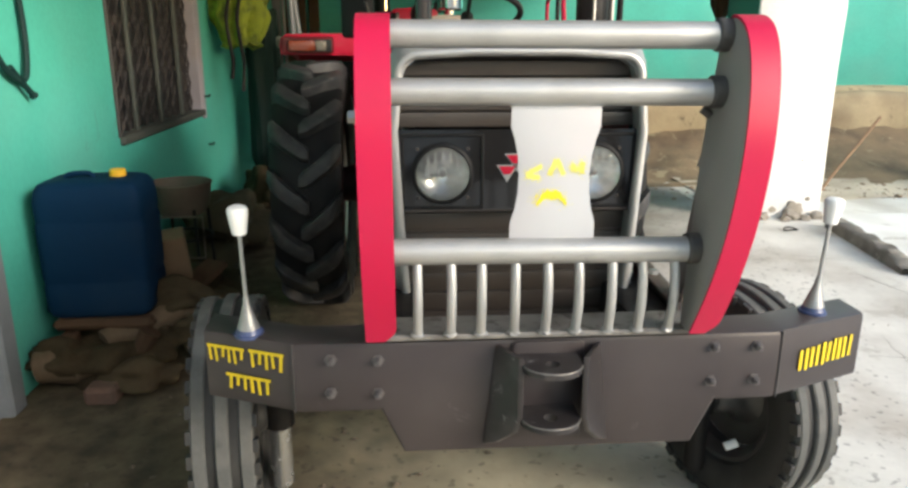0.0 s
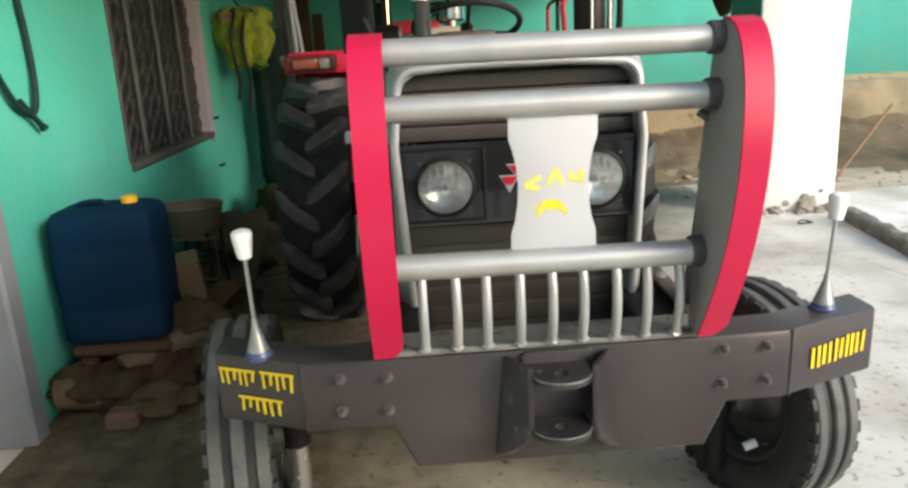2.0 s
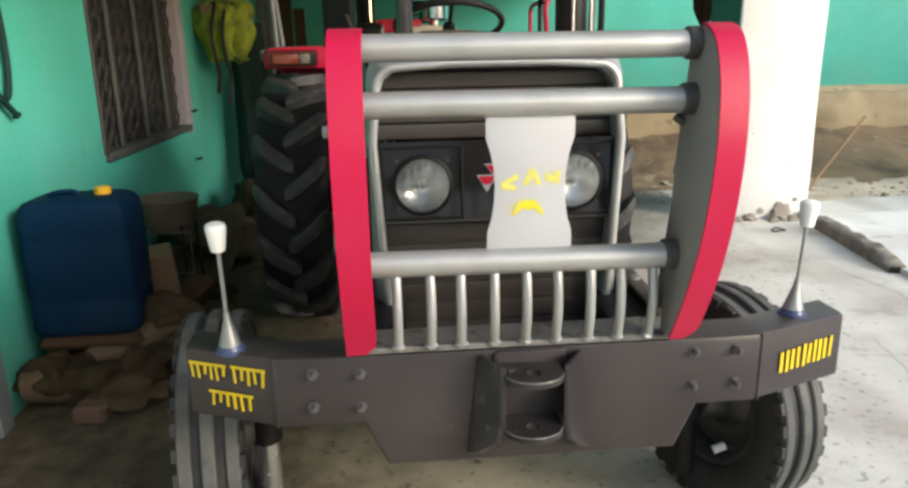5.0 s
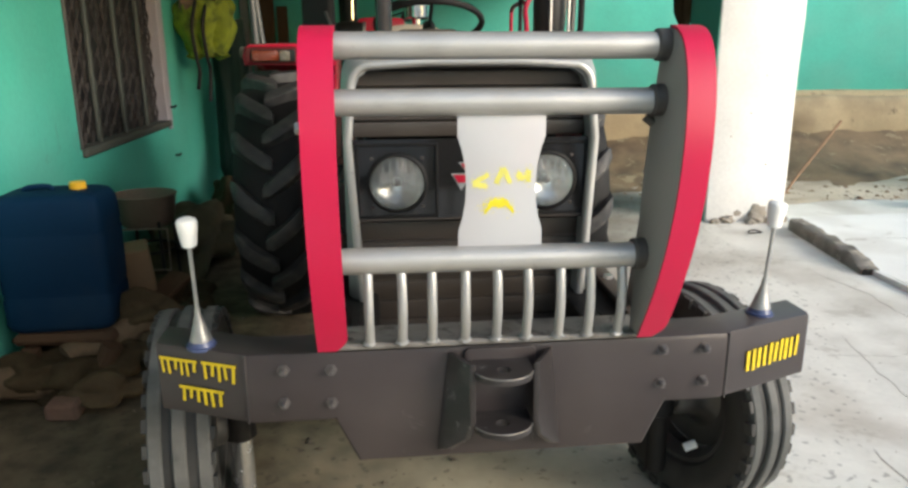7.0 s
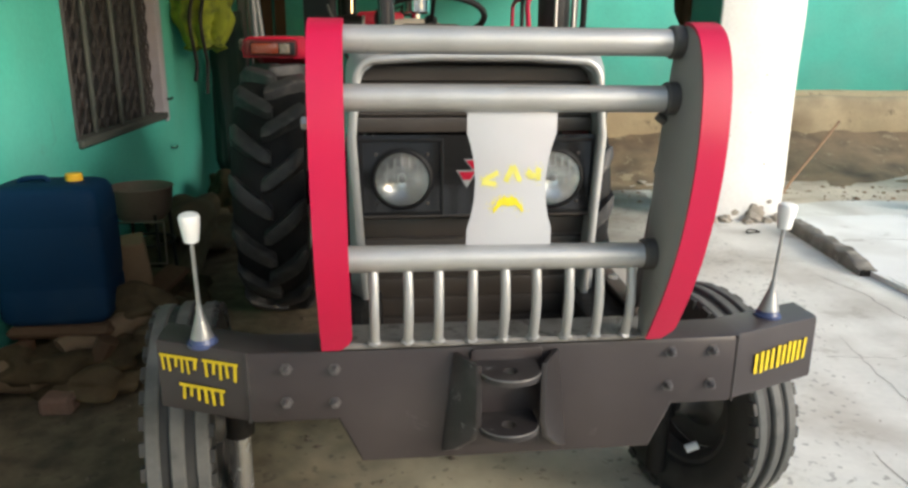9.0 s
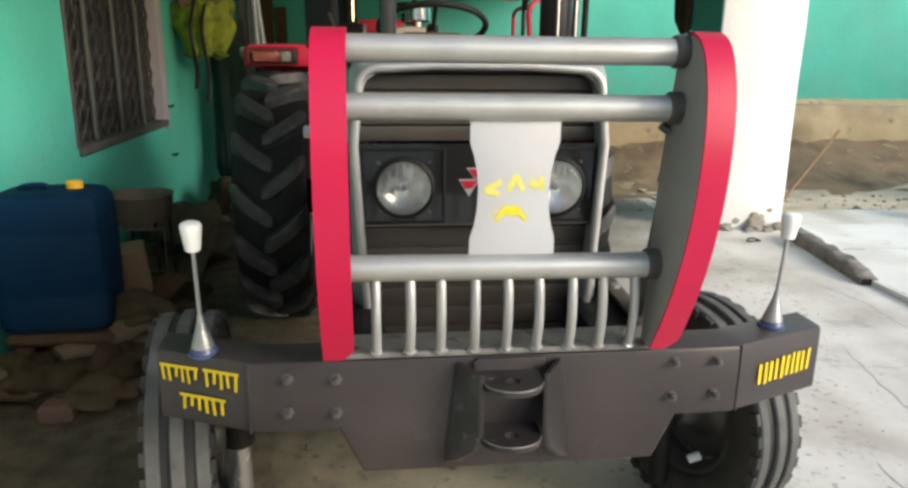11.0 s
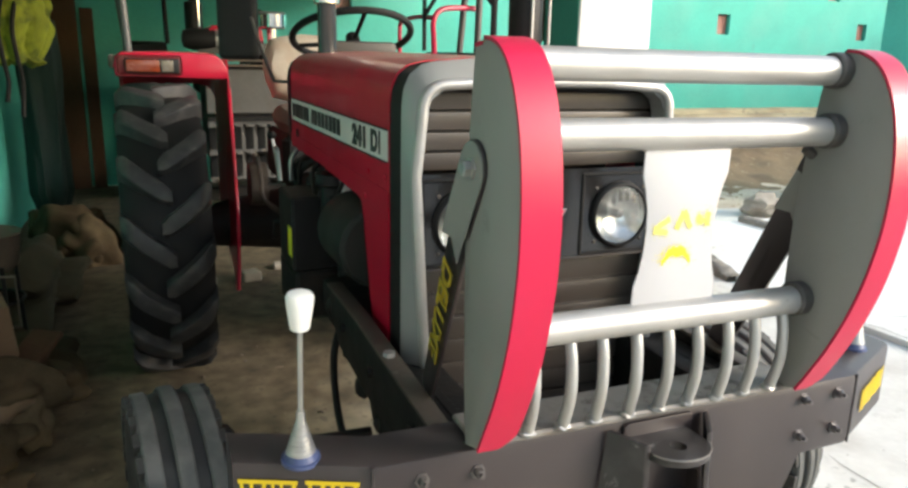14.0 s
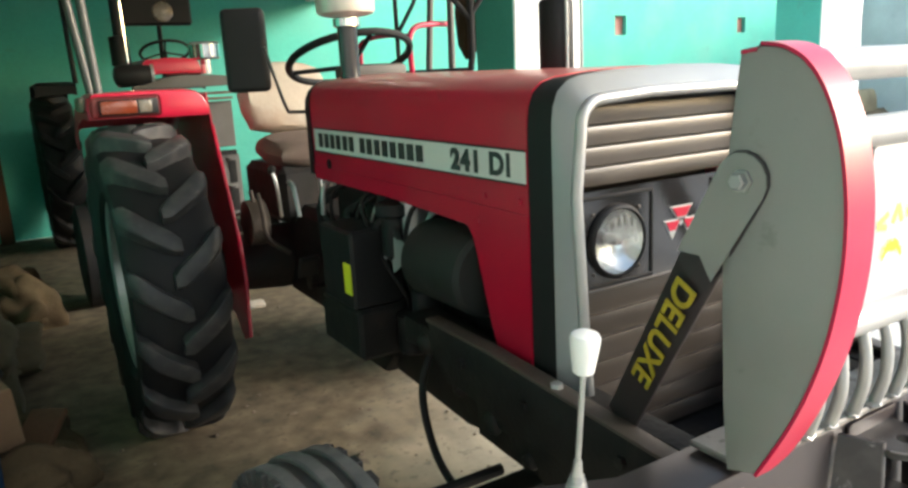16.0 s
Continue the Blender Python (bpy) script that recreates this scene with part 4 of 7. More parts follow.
def grooved(z0, z1, pitch, deep):
    """Profile of a pressed sheet: swelling bands parted by narrow dark grooves."""
    out, z = [(z0, 0.462)], z0
    while z + pitch < z1 + 0.002:
        for k in (0.10, 0.25, 0.45, 0.62, 0.76):
            out.append((z + pitch * k, 0.462 - 0.0016 * math.sin(math.pi * k / 0.84)))
        out += [(z + pitch * 0.84, 0.4625), (z + pitch * 0.87, 0.462 + deep), (z + pitch * 0.95, 0.462 + deep * 1.1), (z + pitch, 0.4615)]
        z += pitch
    return out + [(max(z1, z + 0.001), 0.462)]


ridges_low = grooved(0.63, 1.012, 0.0535, 0.006)
ridges_up = grooved(1.216, 1.388, 0.0415, 0.012)
for rr in (ridges_low, ridges_up):
    bm = sheet([[(-half_width(z) * k, y, z) for k in (1, 0.5, 0, -0.5, -1)] for z, y in rr])
    part("grille_panel", bm, GRILLE, surround, "ribbed dark brown grey grille sheet", 0.3)
def panel_with_holes():
    """The black panel with two round lamp openings."""
    bm = bmesh.new()
    for y in (0.424, 0.430):
        loops = [[(-0.296, 1.014), (0.296, 1.014), (0.296, 1.213), (-0.296, 1.213)]]
        loops += [[(cx + 0.070 * math.cos(math.tau * k / 32), 1.106 + 0.070 * math.sin(math.tau * k / 32)) for k in range(32)] for cx in (-0.187, 0.191)]
        es = []
        for lp in loops:
            vs = [bm.verts.new((x, y, z)) for x, z in lp]
            es += [bm.edges.new((vs[i], vs[(i + 1) % len(vs)])) for i in range(len(vs))]
        bmesh.ops.triangle_fill(bm, edges=es, use_beauty=True)
    bmesh.ops.recalc_face_normals(bm, faces=bm.faces)
    return bm


panel = part("lamp_panel", panel_with_holes(), mat("gloss black panel", (0.013, 0.012, 0.012), rough=0.13, vary=0.15, scale=5, bump=0.01, coat=0.4), surround, "glossy black headlamp panel")
for cx in (-0.187, 0.191):
    rim = bmesh.new()
    for c, size in (((cx, 0.4225, 1.200), (0.204, 0.005, 0.008)), ((cx, 0.4225, 1.020), (0.204, 0.005, 0.008)), ((cx - 0.098, 0.4225, 1.11), (0.008, 0.005, 0.172)), ((cx + 0.098, 0.4225, 1.11), (0.008, 0.005, 0.172))):
        box(c, size, 0.002, rim)
    part("lamp_bezel", rim, BLACK, panel, "raised black rim round the headlamp")
part("panel_lip", box((0, 0.422, 1.012), (0.592, 0.008, 0.006), 0.002), GRILLE, surround)


REFLECTOR = mat("lamp reflector", (0.50, 0.52, 0.51), rough=0.22, metal=1.0, vary=0.06, scale=60, fine=220, bump=0.07, rough_vary=0.05)


RIB_GLASS = mat("moulded glass", (0.55, 0.57, 0.56), rough=0.12, metal=0.6, vary=0.05, scale=40, bump=0.0)


def headlamp(s):
    c = (0.189 * s + 0.002, 0.424, 1.106)
    lamp = part("headlamp", lathe([(0.0, 0.076), (-0.006, 0.0765), (-0.012, 0.073), (-0.014, 0.069), (-0.010, 0.066)], c, "y", 40, caps=False), BLACK, surround, "round headlamp with ribbed glass")
    bm = lathe([(0.002, 0.067), (0.012, 0.060), (0.022, 0.050), (0.032, 0.036), (0.038, 0.02), (0.040, 0.001)], (c[0], c[1] - 0.01, c[2]), "y", 36, caps=False)
    part("reflector", bm, REFLECTOR, lamp)
    part("bulb", lathe([(-0.004, 0.001), (-0.002, 0.008), (0.01, 0.011), (0.035, 0.011)], (c[0], c[1] - 0.006, c[2]), "y", 14), BOLT, lamp)
    prof = [(-0.020, 0.001), (-0.0195, 0.02), (-0.0175, 0.04), (-0.014, 0.058), (-0.010, 0.066), (-0.006, 0.066), (-0.010, 0.058), (-0.0135, 0.04), (-0.0155, 0.02), (-0.016, 0.001)]
    bm = lathe(prof, c, "y", 36)
    g = part("lens", bm, GLASS, lamp, "clear glass lens", 1.2)
    g.visible_shadow = False
    bm = bmesh.new()
    for k in range(-7, 8):
        x = 0.006 * k
        top, foot = math.sqrt(0.055 ** 2 - x * x), (0.004 if abs(k) < 6 else -0.006)
        if k % 3:
            top *= 0.62
        pts = [Vector((c[0] + x, c[1] - 0.0188 + 1.25 * (x * x + z * z), c[2] + z)) for z in (foot, (foot + top) / 2, top)]
        tube(pts, 0.0009 if k % 3 else 0.0012, bm, 5)
    part("glass_rib", bm, RIB_GLASS, lamp, "pale moulded ribs in the glass")
    for a in (0.785, 2.356, 3.927, 5.498):
        part("screw", lathe([(0, 0.005), (-0.003, 0.004), (-0.004, 0.0005)], (c[0] + 0.088 * math.cos(a), 0.425, c[2] + 0.086 * math.sin(a)), "y", 8), GRILLE, lamp)


mirrored(headlamp)
# plain triangle badge
bm = bmesh.new()
bm2 = bmesh.new()
for cx, up, half, high in ((-0.027, 1.126, 0.0265, 0.044), (0.027, 1.126, 0.0265, 0.044), (0.0, 1.154, 0.035, 0.046)):
    tip = up - high
    prism([(cx - half, up), (cx + half, up), (cx, tip)], "y", 0.4225, 0.4245, 0, bm)
    top, low = up - 0.0035, up - (up - tip) * 0.52
    at = lambda z: half * (z - tip) / (up - tip) - 0.0042
    prism([(cx - at(top), top), (cx + at(top), top), (cx + at(low), low), (cx - at(low), low)], "y", 0.4205, 0.4225, 0, bm2)
part("badge", bm, SURROUND, panel, "three plain triangles badge")
part("badge_fill", bm2, TRACTOR_RED, panel)

# hood
secs = [(-0.319, 1.12), (-0.319, 1.25), (-0.3185, 1.345), (-0.314, 1.375), (-0.302, 1.400), (-0.280, 1.417), (-0.245, 1.426), (-0.15, 1.434), (0, 1.438)]
secs = secs + [(-x, z) for x, z in secs[:-1][::-1]]
rows = []
for i in range(13):
    t = i / 12
    y = 0.538 + 1.225 * t
    rows.append([(x * (1 - 0.045 * t), y, z + (0.010 + 0.012 * t) * (z > 1.2) + 0.012 * t) for x, z in secs])
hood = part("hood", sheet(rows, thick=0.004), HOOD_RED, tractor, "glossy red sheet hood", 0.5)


def hood_side(s):
    out = [(0.538, 1.13), (0.538, 0.790), (0.600, 0.796), (0.665, 0.828), (0.690, 0.89), (0.752, 1.085), (0.775, 1.108), (0.82, 1.112), (1.762, 1.150), (1.762, 1.18), (0.538, 1.16)]
    bm = prism(out, "x", s * 0.3175, s * 0.3215) if s > 0 else prism(out, "x", -0.3215, -0.3175)
    for v in bm.verts:
        v.co.x *= 1 - 0.045 * (v.co.y - 0.538) / 1.225
    part("hood_side", bm, TRACTOR_RED, hood)
    for by, bz in ((0.565, 1.187), (0.695, 1.185), (0.728, 1.121)):
        part("screw", lathe([(0, 0.008), (s * 0.003, 0.007), (s * 0.004, 0.001)], (s * 0.3215 * (1 - 0.045 * (by - 0.538) / 1.225), by, bz), "x", 10), TRACTOR_RED, hood)


mirrored(hood_side)
part("rear_seal", sheet([[(x * 0.968, y, z + 0.026) for x, z in secs] for y in (1.762, 1.80)], thick=0.012), BLACK, hood, "black rubber strip at the rear of the hood")


def on_hood(y, z, off=0.0):
    return (-(0.3222 + off) * (1 - 0.045 * (y - 0.538) / 1.225), y, z)


bm = bmesh.new()
sheet([[on_hood(y, 1.2255 + 0.004 * (y - 0.55)), on_hood(y, 1.2905 + 0.010 * (y - 0.55))] for y in (0.540, 0.9, 1.3, 1.735)], bm, 0.0012)
decal = part("decal", bm, LABEL_WHITE, hood, "pale decal strip along the hood side")
bm = bmesh.new()
for z0 in (1.2235, 1.2925):
    sheet([[on_hood(y, z0 + (0.004 if z0 < 1.25 else 0.010) * (y - 0.55) - 0.002, 0.0015), on_hood(y, z0 + (0.004 if z0 < 1.25 else 0.010) * (y - 0.55) + 0.002, 0.0015)] for y in (0.540, 0.9, 1.3, 1.735)], bm, 0.0008)
part("decal_line", bm, INK, decal)
lettering("letter", "241 DI", 0.066, axes(on_hood(0.709, 1.2575, 0.0022), (0.0115, -1, 0), (0, 0, 1), 1.12), INK, decal, "dark printed figure", bold=0.0027, spacing=1.16)
ys = 1.690
for i in range(15):
    if i == 6:
        ys -= 0.03
        continue
    w = 0.036
    a, b = on_hood(ys, 1.239 + 0.004 * (ys - 0.55), 0.0022), on_hood(ys - w, 1.279 + 0.009 * (ys - 0.55), 0.0022)
    part("print_bar", sheet([[(a[0], a[1], a[2]), (a[0], a[1], b[2])], [(b[0], b[1], a[2]), (b[0], b[1], b[2])]], None, 0.0008), INK, decal)
    ys -= 0.0505
part("hood_plug", lathe([(0, 0.016), (-0.004, 0.014), (-0.005, 0.001)], on_hood(1.62, 1.19), "x", 14), BLACK, hood)

# intake stack through the hood, silencer, mirror
stack = part("intake_pipe", tube([(-0.19, 1.66, 1.44), (-0.19, 1.66, 1.625), (-0.19, 1.66, 1.628), (-0.19, 1.66, 1.652), (-0.19, 1.66, 1.66)], [0.033, 0.033, 0.034, 0.034, 0.034], sides=24), mat("gloss black pipe", (0.03, 0.03, 0.03), rough=0.18, vary=0.1, scale=9, bump=0.0, coat=0.5), tractor, "glossy black intake stack with a pale cap")
part("collar", lathe([(1.622, 0.034), (1.626, 0.045), (1.650, 0.045), (1.653, 0.036)], (-0.19, 1.66, 0), "z", 28), CHROME, stack, "chrome collar")
part("cap", lathe([(1.652, 0.03), (1.660, 0.074), (1.666, 0.090), (1.676, 0.095), (1.755, 0.098), (1.770, 0.09), (1.78, 0.05), (1.783, 0.001)], (-0.19, 1.66, 0), "z", 32), mat("pale cap", (0.62, 0.58, 0.50), rough=0.35, metal=0.3, vary=0.1, scale=12, bump=0.02), stack, "pale rounded pre-cleaner cap")
exhaust = part("silencer", lathe([(1.30, 0.028), (1.42, 0.028), (1.425, 0.052), (1.435, 0.056), (1.665, 0.056), (1.675, 0.05), (1.68, 0.03), (2.3, 0.03)], (0.392, 1.30, 0), "z", 28), BLACK, tractor, "black upright silencer with chrome guard strips")
for k in (-0.028, 0.036):
    part("guard_strip", tube([(0.392 + k + 0.02, 1.30 - math.sqrt(max(0.0001, 0.0035 - (k * 0.8) ** 2)) - 0.008, z) for z in (1.40, 1.69)], 0.005, sides=8), STEEL, exhaust)
DARK_ROD = mat("black enamelled rod", (0.03, 0.03, 0.03), rough=0.35, vary=0.2, scale=20, bump=0.02)
mirror = part("mirror", box((-0.460, 1.90, 1.570), (0.145, 0.055, 0.275), 0.02, seg=3, rot=Matrix.Rotation(-0.45, 4, "Z")), BLACK, tractor, "black backed rear view mirror on a thin rod")
part("rod", tube(spline([(-0.425, 1.815, 1.578), (-0.385, 1.84, 1.46), (-0.350, 1.86, 1.368), (-0.330, 1.855, 1.358), (-0.262, 1.80, 1.356)], 5), 0.006, sides=8), DARK_ROD, mirror)

# dashboard, steering wheel, seat
dash = part("dashboard", box((0, 1.87, 1.30), (0.50, 0.16, 0.28), 0.03, seg=2), BLACK, tractor)
wheel_c = Vector((0.025, 2.14, 1.540))
tiltm = Matrix.Translation(wheel_c) @ Matrix.Rotation(radians(-21), 4, "X")
steer = part("steering_wheel", tube([tiltm @ Vector((0.245 * math.cos(a), 0.245 * math.sin(a), 0)) for a in [math.tau * k / 40 for k in range(40)]], 0.0145, sides=10, closed=True), BLACK, tractor, "black steering wheel")
for a in (0.5, 2.6, 4.7):
    part("spoke", tube([tiltm @ Vector((0.02 * math.cos(a), 0.02 * math.sin(a), -0.03)), tiltm @ Vector((0.236 * math.cos(a), 0.236 * math.sin(a), 0))], 0.009, sides=8), BLACK, steer)
part("column", tube([tiltm @ Vector((0, 0, -0.01)), (0.005, 1.93, 1.40), (0.005, 1.88, 1.2)], [0.03, 0.025, 0.025]), BLACK, steer)
part("gauge_pod", box((0.0, 1.90, 1.475), (0.26, 0.10, 0.07), 0.02, seg=2), mat("dark pod", (0.06, 0.05, 0.04), rough=0.6, vary=0.2, scale=10), dash)


DIRTY_SEAT = mat("dirty brown cushion", (0.115, 0.085, 0.068), rough=0.85, vary=0.3, scale=8, fine=60, bump=0.25, dirt=(0.08, 0.05, 0.04), dirt_amount=0.6, dirt_scale=6)


def cushion(c, s, rot, name, label):
    bm = bmesh.new()
    bmesh.ops.create_cube(bm, size=1)
    bmesh.ops.subdivide_edges(bm, edges=bm.edges, cuts=6, use_grid_fill=True)
    for v in bm.verts:
        p = v.co * 2
        f = lambda a, b: math.sqrt(max(0, 1 - 0.33 * a * a - 0.33 * b * b + a * a * b * b / 9))
        p = Vector((p.x * f(p.y, p.z), p.y * f(p.x, p.z), p.z * f(p.x, p.y)))
        p = p * (1 + 0.06 * noise.noise(p * 2.5 + Vector(c)))
        v.co = Vector(c) + (rot @ Vector((p.x * s[0] / 2, p.y * s[1] / 2, p.z * s[2] / 2)))
    return part(name, bm, SEAT if name == "backrest" else DIRTY_SEAT, tractor, label)


cushion((-0.02, 2.60, 1.165), (0.44, 0.44, 0.14), Matrix.Rotation(0.1, 3, "X"), "seat", "dirty brown seat cushion")
cushion((-0.02, 2.86, 1.395), (0.44, 0.15, 0.34), Matrix.Rotation(-0.15, 3, "X"), "backrest", "worn beige cloth covered backrest")
part("seat_stand", box((-0.02, 2.66, 0.985), (0.42, 0.52, 0.25), 0.03), IRON, tractor)

# engine, gearbox, chassis
engine = part("engine_block", box((0.0, 1.15, 0.83), (0.36, 0.85, 0.42), 0.03), IRON, tractor, "dark oily engine block")
part("cylinder_head", box((0.0, 1.15, 1.09), (0.30, 0.78, 0.14), 0.02), IRON, engine)
part("sump", prism([(0.75, 0.62), (0.80, 0.46), (1.1, 0.42), (1.55, 0.45), (1.62, 0.62)], "x", -0.15, 0.15, 0.01), IRON, engine)
part("radiator", box((0, 0.60, 1.07), (0.50, 0.08, 0.55), 0.01), IRON, engine)
part("fan_shroud", lathe([(0.64, 0.20), (0.69, 0.24), (0.70, 0.24)], (0, 0, 1.0), "y", 24, caps=False), BLACK, engine)
part("air_cleaner", lathe([(0.75, 0.02), (0.752, 0.095), (0.765, 0.105), (1.02, 0.105), (1.035, 0.095), (1.04, 0.02)], (-0.27, 0, 0.98), "y", 32), mat("grey green can", (0.020, 0.022, 0.020), rough=0.55, gloss=0.2, vary=0.15, scale=8, bump=0.03), engine, "dull grey cylindrical air cleaner")
part("pale_bracket", prism([(1.14, 1.0), (1.24, 1.01), (1.22, 0.90), (1.17, 0.93)], "x", -0.30, -0.295), SURROUND, engine)
part("battery", box((-0.31, 1.42, 0.90), (0.17, 0.24, 0.24), 0.008), BLACK, engine, "black battery box")
part("battery_tray", box((-0.29, 1.44, 0.70), (0.20, 0.30, 0.16), 0.012), IRON, engine, "dark battery carrier")
part("clutch_housing", prism([(1.50, 0.78), (1.50, 0.52), (1.58, 0.44), (1.95, 0.44), (2.02, 0.52), (2.02, 0.78)], "x", -0.19, 0.19, 0.02), IRON, engine)
part("label_sheet", box((-0.3972, 1.335, 0.875), (0.003, 0.05, 0.095), 0.0005), mat("yellow label", (0.62, 0.66, 0.02), rough=0.5, vary=0.1, scale=20), engine, "plain yellow green label")
random.seed(11)
for i, (y, z, r) in enumerate(((0.86, 1.10, 0.03), (1.20, 1.06, 0.045), (1.33, 1.08, 0.03), (1.5, 1.05, 0.035), (1.62, 0.95, 0.05), (1.7, 0.85, 0.06), (1.0, 0.72, 0.05), (1.25, 0.70, 0.05))):
    part("filter_bowl", lathe([(z - 0.07, r * 0.7), (z - 0.06, r), (z + 0.05, r), (z + 0.06, r * 0.7)], (-0.21 - 0.02 * (i % 3), y, 0), "z", 14), (IRON, STEEL, BLACK, IRON)[i % 4], engine)
for i in range(5):
    y0 = 0.85 + 0.16 * i
    part("fuel_pipe", tube(spline([(-0.20, y0, 1.10), (-0.26, y0 + 0.05, 1.06 + 0.02 * (i % 2)), (-0.27, y0 + 0.09, 0.95), (-0.20, y0 + 0.12, 0.86)], 5), 0.006, sides=7), STEEL if i % 2 else BLACK, engine)
for y, z in ((0.93, 1.085), (1.08, 1.083), (1.55, 0.83), (1.48, 0.72)):
    part("bolt", lathe([(0, 0.009), (-0.008, 0.008), (-0.009, 0.001)], (-0.24, y, z), "x", 6), STEEL, engine)
# pump, pipes and brackets crowded along the engine's flank
part("injection_pump", lathe([(1.18, 0.03), (1.19, 0.055), (1.40, 0.055), (1.41, 0.04), (1.47, 0.04)], (-0.235, 0, 0.97), "y", 20), IRON, engine, "dark injection pump")
part("starter_motor", lathe([(1.46, 0.03), (1.47, 0.05), (1.66, 0.05), (1.68, 0.035)], (-0.25, 0, 0.76), "y", 20), IRON, engine, "dark starter motor")
part("fuel_filter", lathe([(0.93, 0.03), (0.95, 0.045), (1.06, 0.045), (1.07, 0.06), (1.10, 0.06), (1.11, 0.03)], (-0.27, 1.24, 0), "z", 18), BLACK, engine, "black fuel filter")
part("oil_filter", lathe([(0.72, 0.02), (0.74, 0.045), (0.86, 0.045), (0.87, 0.03)], (-0.25, 1.12, 0), "z", 18), BLACK, engine)
part("side_plate", box((-0.215, 1.55, 1.02), (0.02, 0.46, 0.24), 0.006), IRON, engine)
part("heat_shield", box((-0.20, 1.72, 1.10), (0.02, 0.22, 0.30), 0.01), BLACK, engine)
for i in range(9):
    y0, z0 = 1.10 + 0.085 * i, 1.14 - 0.03 * (i % 3)
    part("hose", tube(spline([(-0.19, y0, z0), (-0.27 - 0.012 * (i % 4), y0 + 0.04, z0 - 0.05), (-0.29 + 0.01 * (i % 3), y0 + 0.06 * (-1) ** i, 0.95 - 0.03 * (i % 2)), (-0.24, y0 + 0.10 * (-1) ** i, 0.80), (-0.20, y0, 0.72)], 5), 0.007 + 0.004 * (i % 3), sides=8), BLACK if i % 3 else IRON, engine)
for y, z in ((1.16, 1.0), (1.3, 0.93), (1.44, 1.07), (1.6, 0.98), (1.7, 0.9), (1.52, 0.86)):
    part("clip", box((-0.285, y, z), (0.012, 0.02, 0.012), 0.002), STEEL, engine)
RUSTY_ARM = mat("rusty lever steel", (0.05, 0.038, 0.03), rough=0.6, metal=0.2, vary=0.3, scale=20, bump=0.15)
gearbox = part("gearbox", box((0, 2.05, 0.72), (0.34, 1.1, 0.44), 0.04), IRON, tractor, "dark gearbox housing")
part("axle_housing", tube([(-0.62, 2.66, 0.66), (-0.2, 2.64, 0.68), (0.2, 2.64, 0.68), (0.62, 2.66, 0.66)], [0.09, 0.15, 0.15, 0.09], sides=20), IRON, gearbox)
part("pedal", box((-0.33, 1.86, 0.80), (0.08, 0.02, 0.09), 0.006, rot=Matrix.Rotation(0.5, 4, "X")), IRON, gearbox)
part("pedal_arm", tube([(-0.33, 1.87, 0.78), (-0.30, 1.95, 0.70), (-0.2, 2.0, 0.68)], 0.011, sides=8), IRON, gearbox)
part("brake_drum", lathe([(-0.05, 0.05), (-0.045, 0.095), (0.0, 0.10), (0.03, 0.095), (0.035, 0.04)], (-0.34, 2.42, 0.89), "x", 24), mat("rusty cast iron", (0.035, 0.026, 0.019), rough=0.7, vary=0.3, scale=14, bump=0.25), gearbox, "rusty brake drum")
part("bright_lever", tube(spline([(-0.33, 1.99, 1.10), (-0.33, 1.94, 1.085), (-0.33, 1.90, 0.98)], 5), 0.008, sides=10), STEEL, gearbox, "bright bent lever")
part("bright_lever", tube(spline([(-0.30, 1.67, 1.13), (-0.33, 1.65, 1.09), (-0.33, 1.66, 1.02)], 5), 0.008, sides=10), STEEL, gearbox, "bright bent lever")
for y in (2.30, 2.40):
    part("pedal_arm", tube(spline([(-0.36, y, 1.03), (-0.35, y - 0.01, 0.94), (-0.34, y - 0.02, 0.84), (-0.25, y, 0.76)], 4), 0.010, sides=8), RUSTY_ARM, gearbox)
for x, y, h in ((-0.10, 2.25, 1.22), (-0.03, 2.22, 1.18), (-0.27, 2.30, 1.12), (0.14, 2.3, 1.15)):
    part("lever", tube(spline([(x, y, 0.92), (x - 0.02, y - 0.04, 1.05), (x - 0.03, y - 0.02, h)], 4), 0.008, sides=8), STEEL, gearbox)
    part("lever_knob", blob((x - 0.03, y - 0.02, h), 0.02, h, rough=0.0), BLACK, gearbox)
RUSTY_FLANGE = mat("worn brown steel", (0.075, 0.058, 0.046), rough=0.55, metal=0.2, vary=0.3, scale=12, fine=90, bump=0.1, dirt=(0.035, 0.026, 0.02), dirt_amount=0.6, dirt_scale=8, specks=((0.20, 0.18, 0.16), 0.6, 18.0, 0.62))
STEER = {-1: radians(6), 1: radians(18)}
AXLE_Y = 0.655
KINGPIN = {-1: -0.668, 1: 0.630}


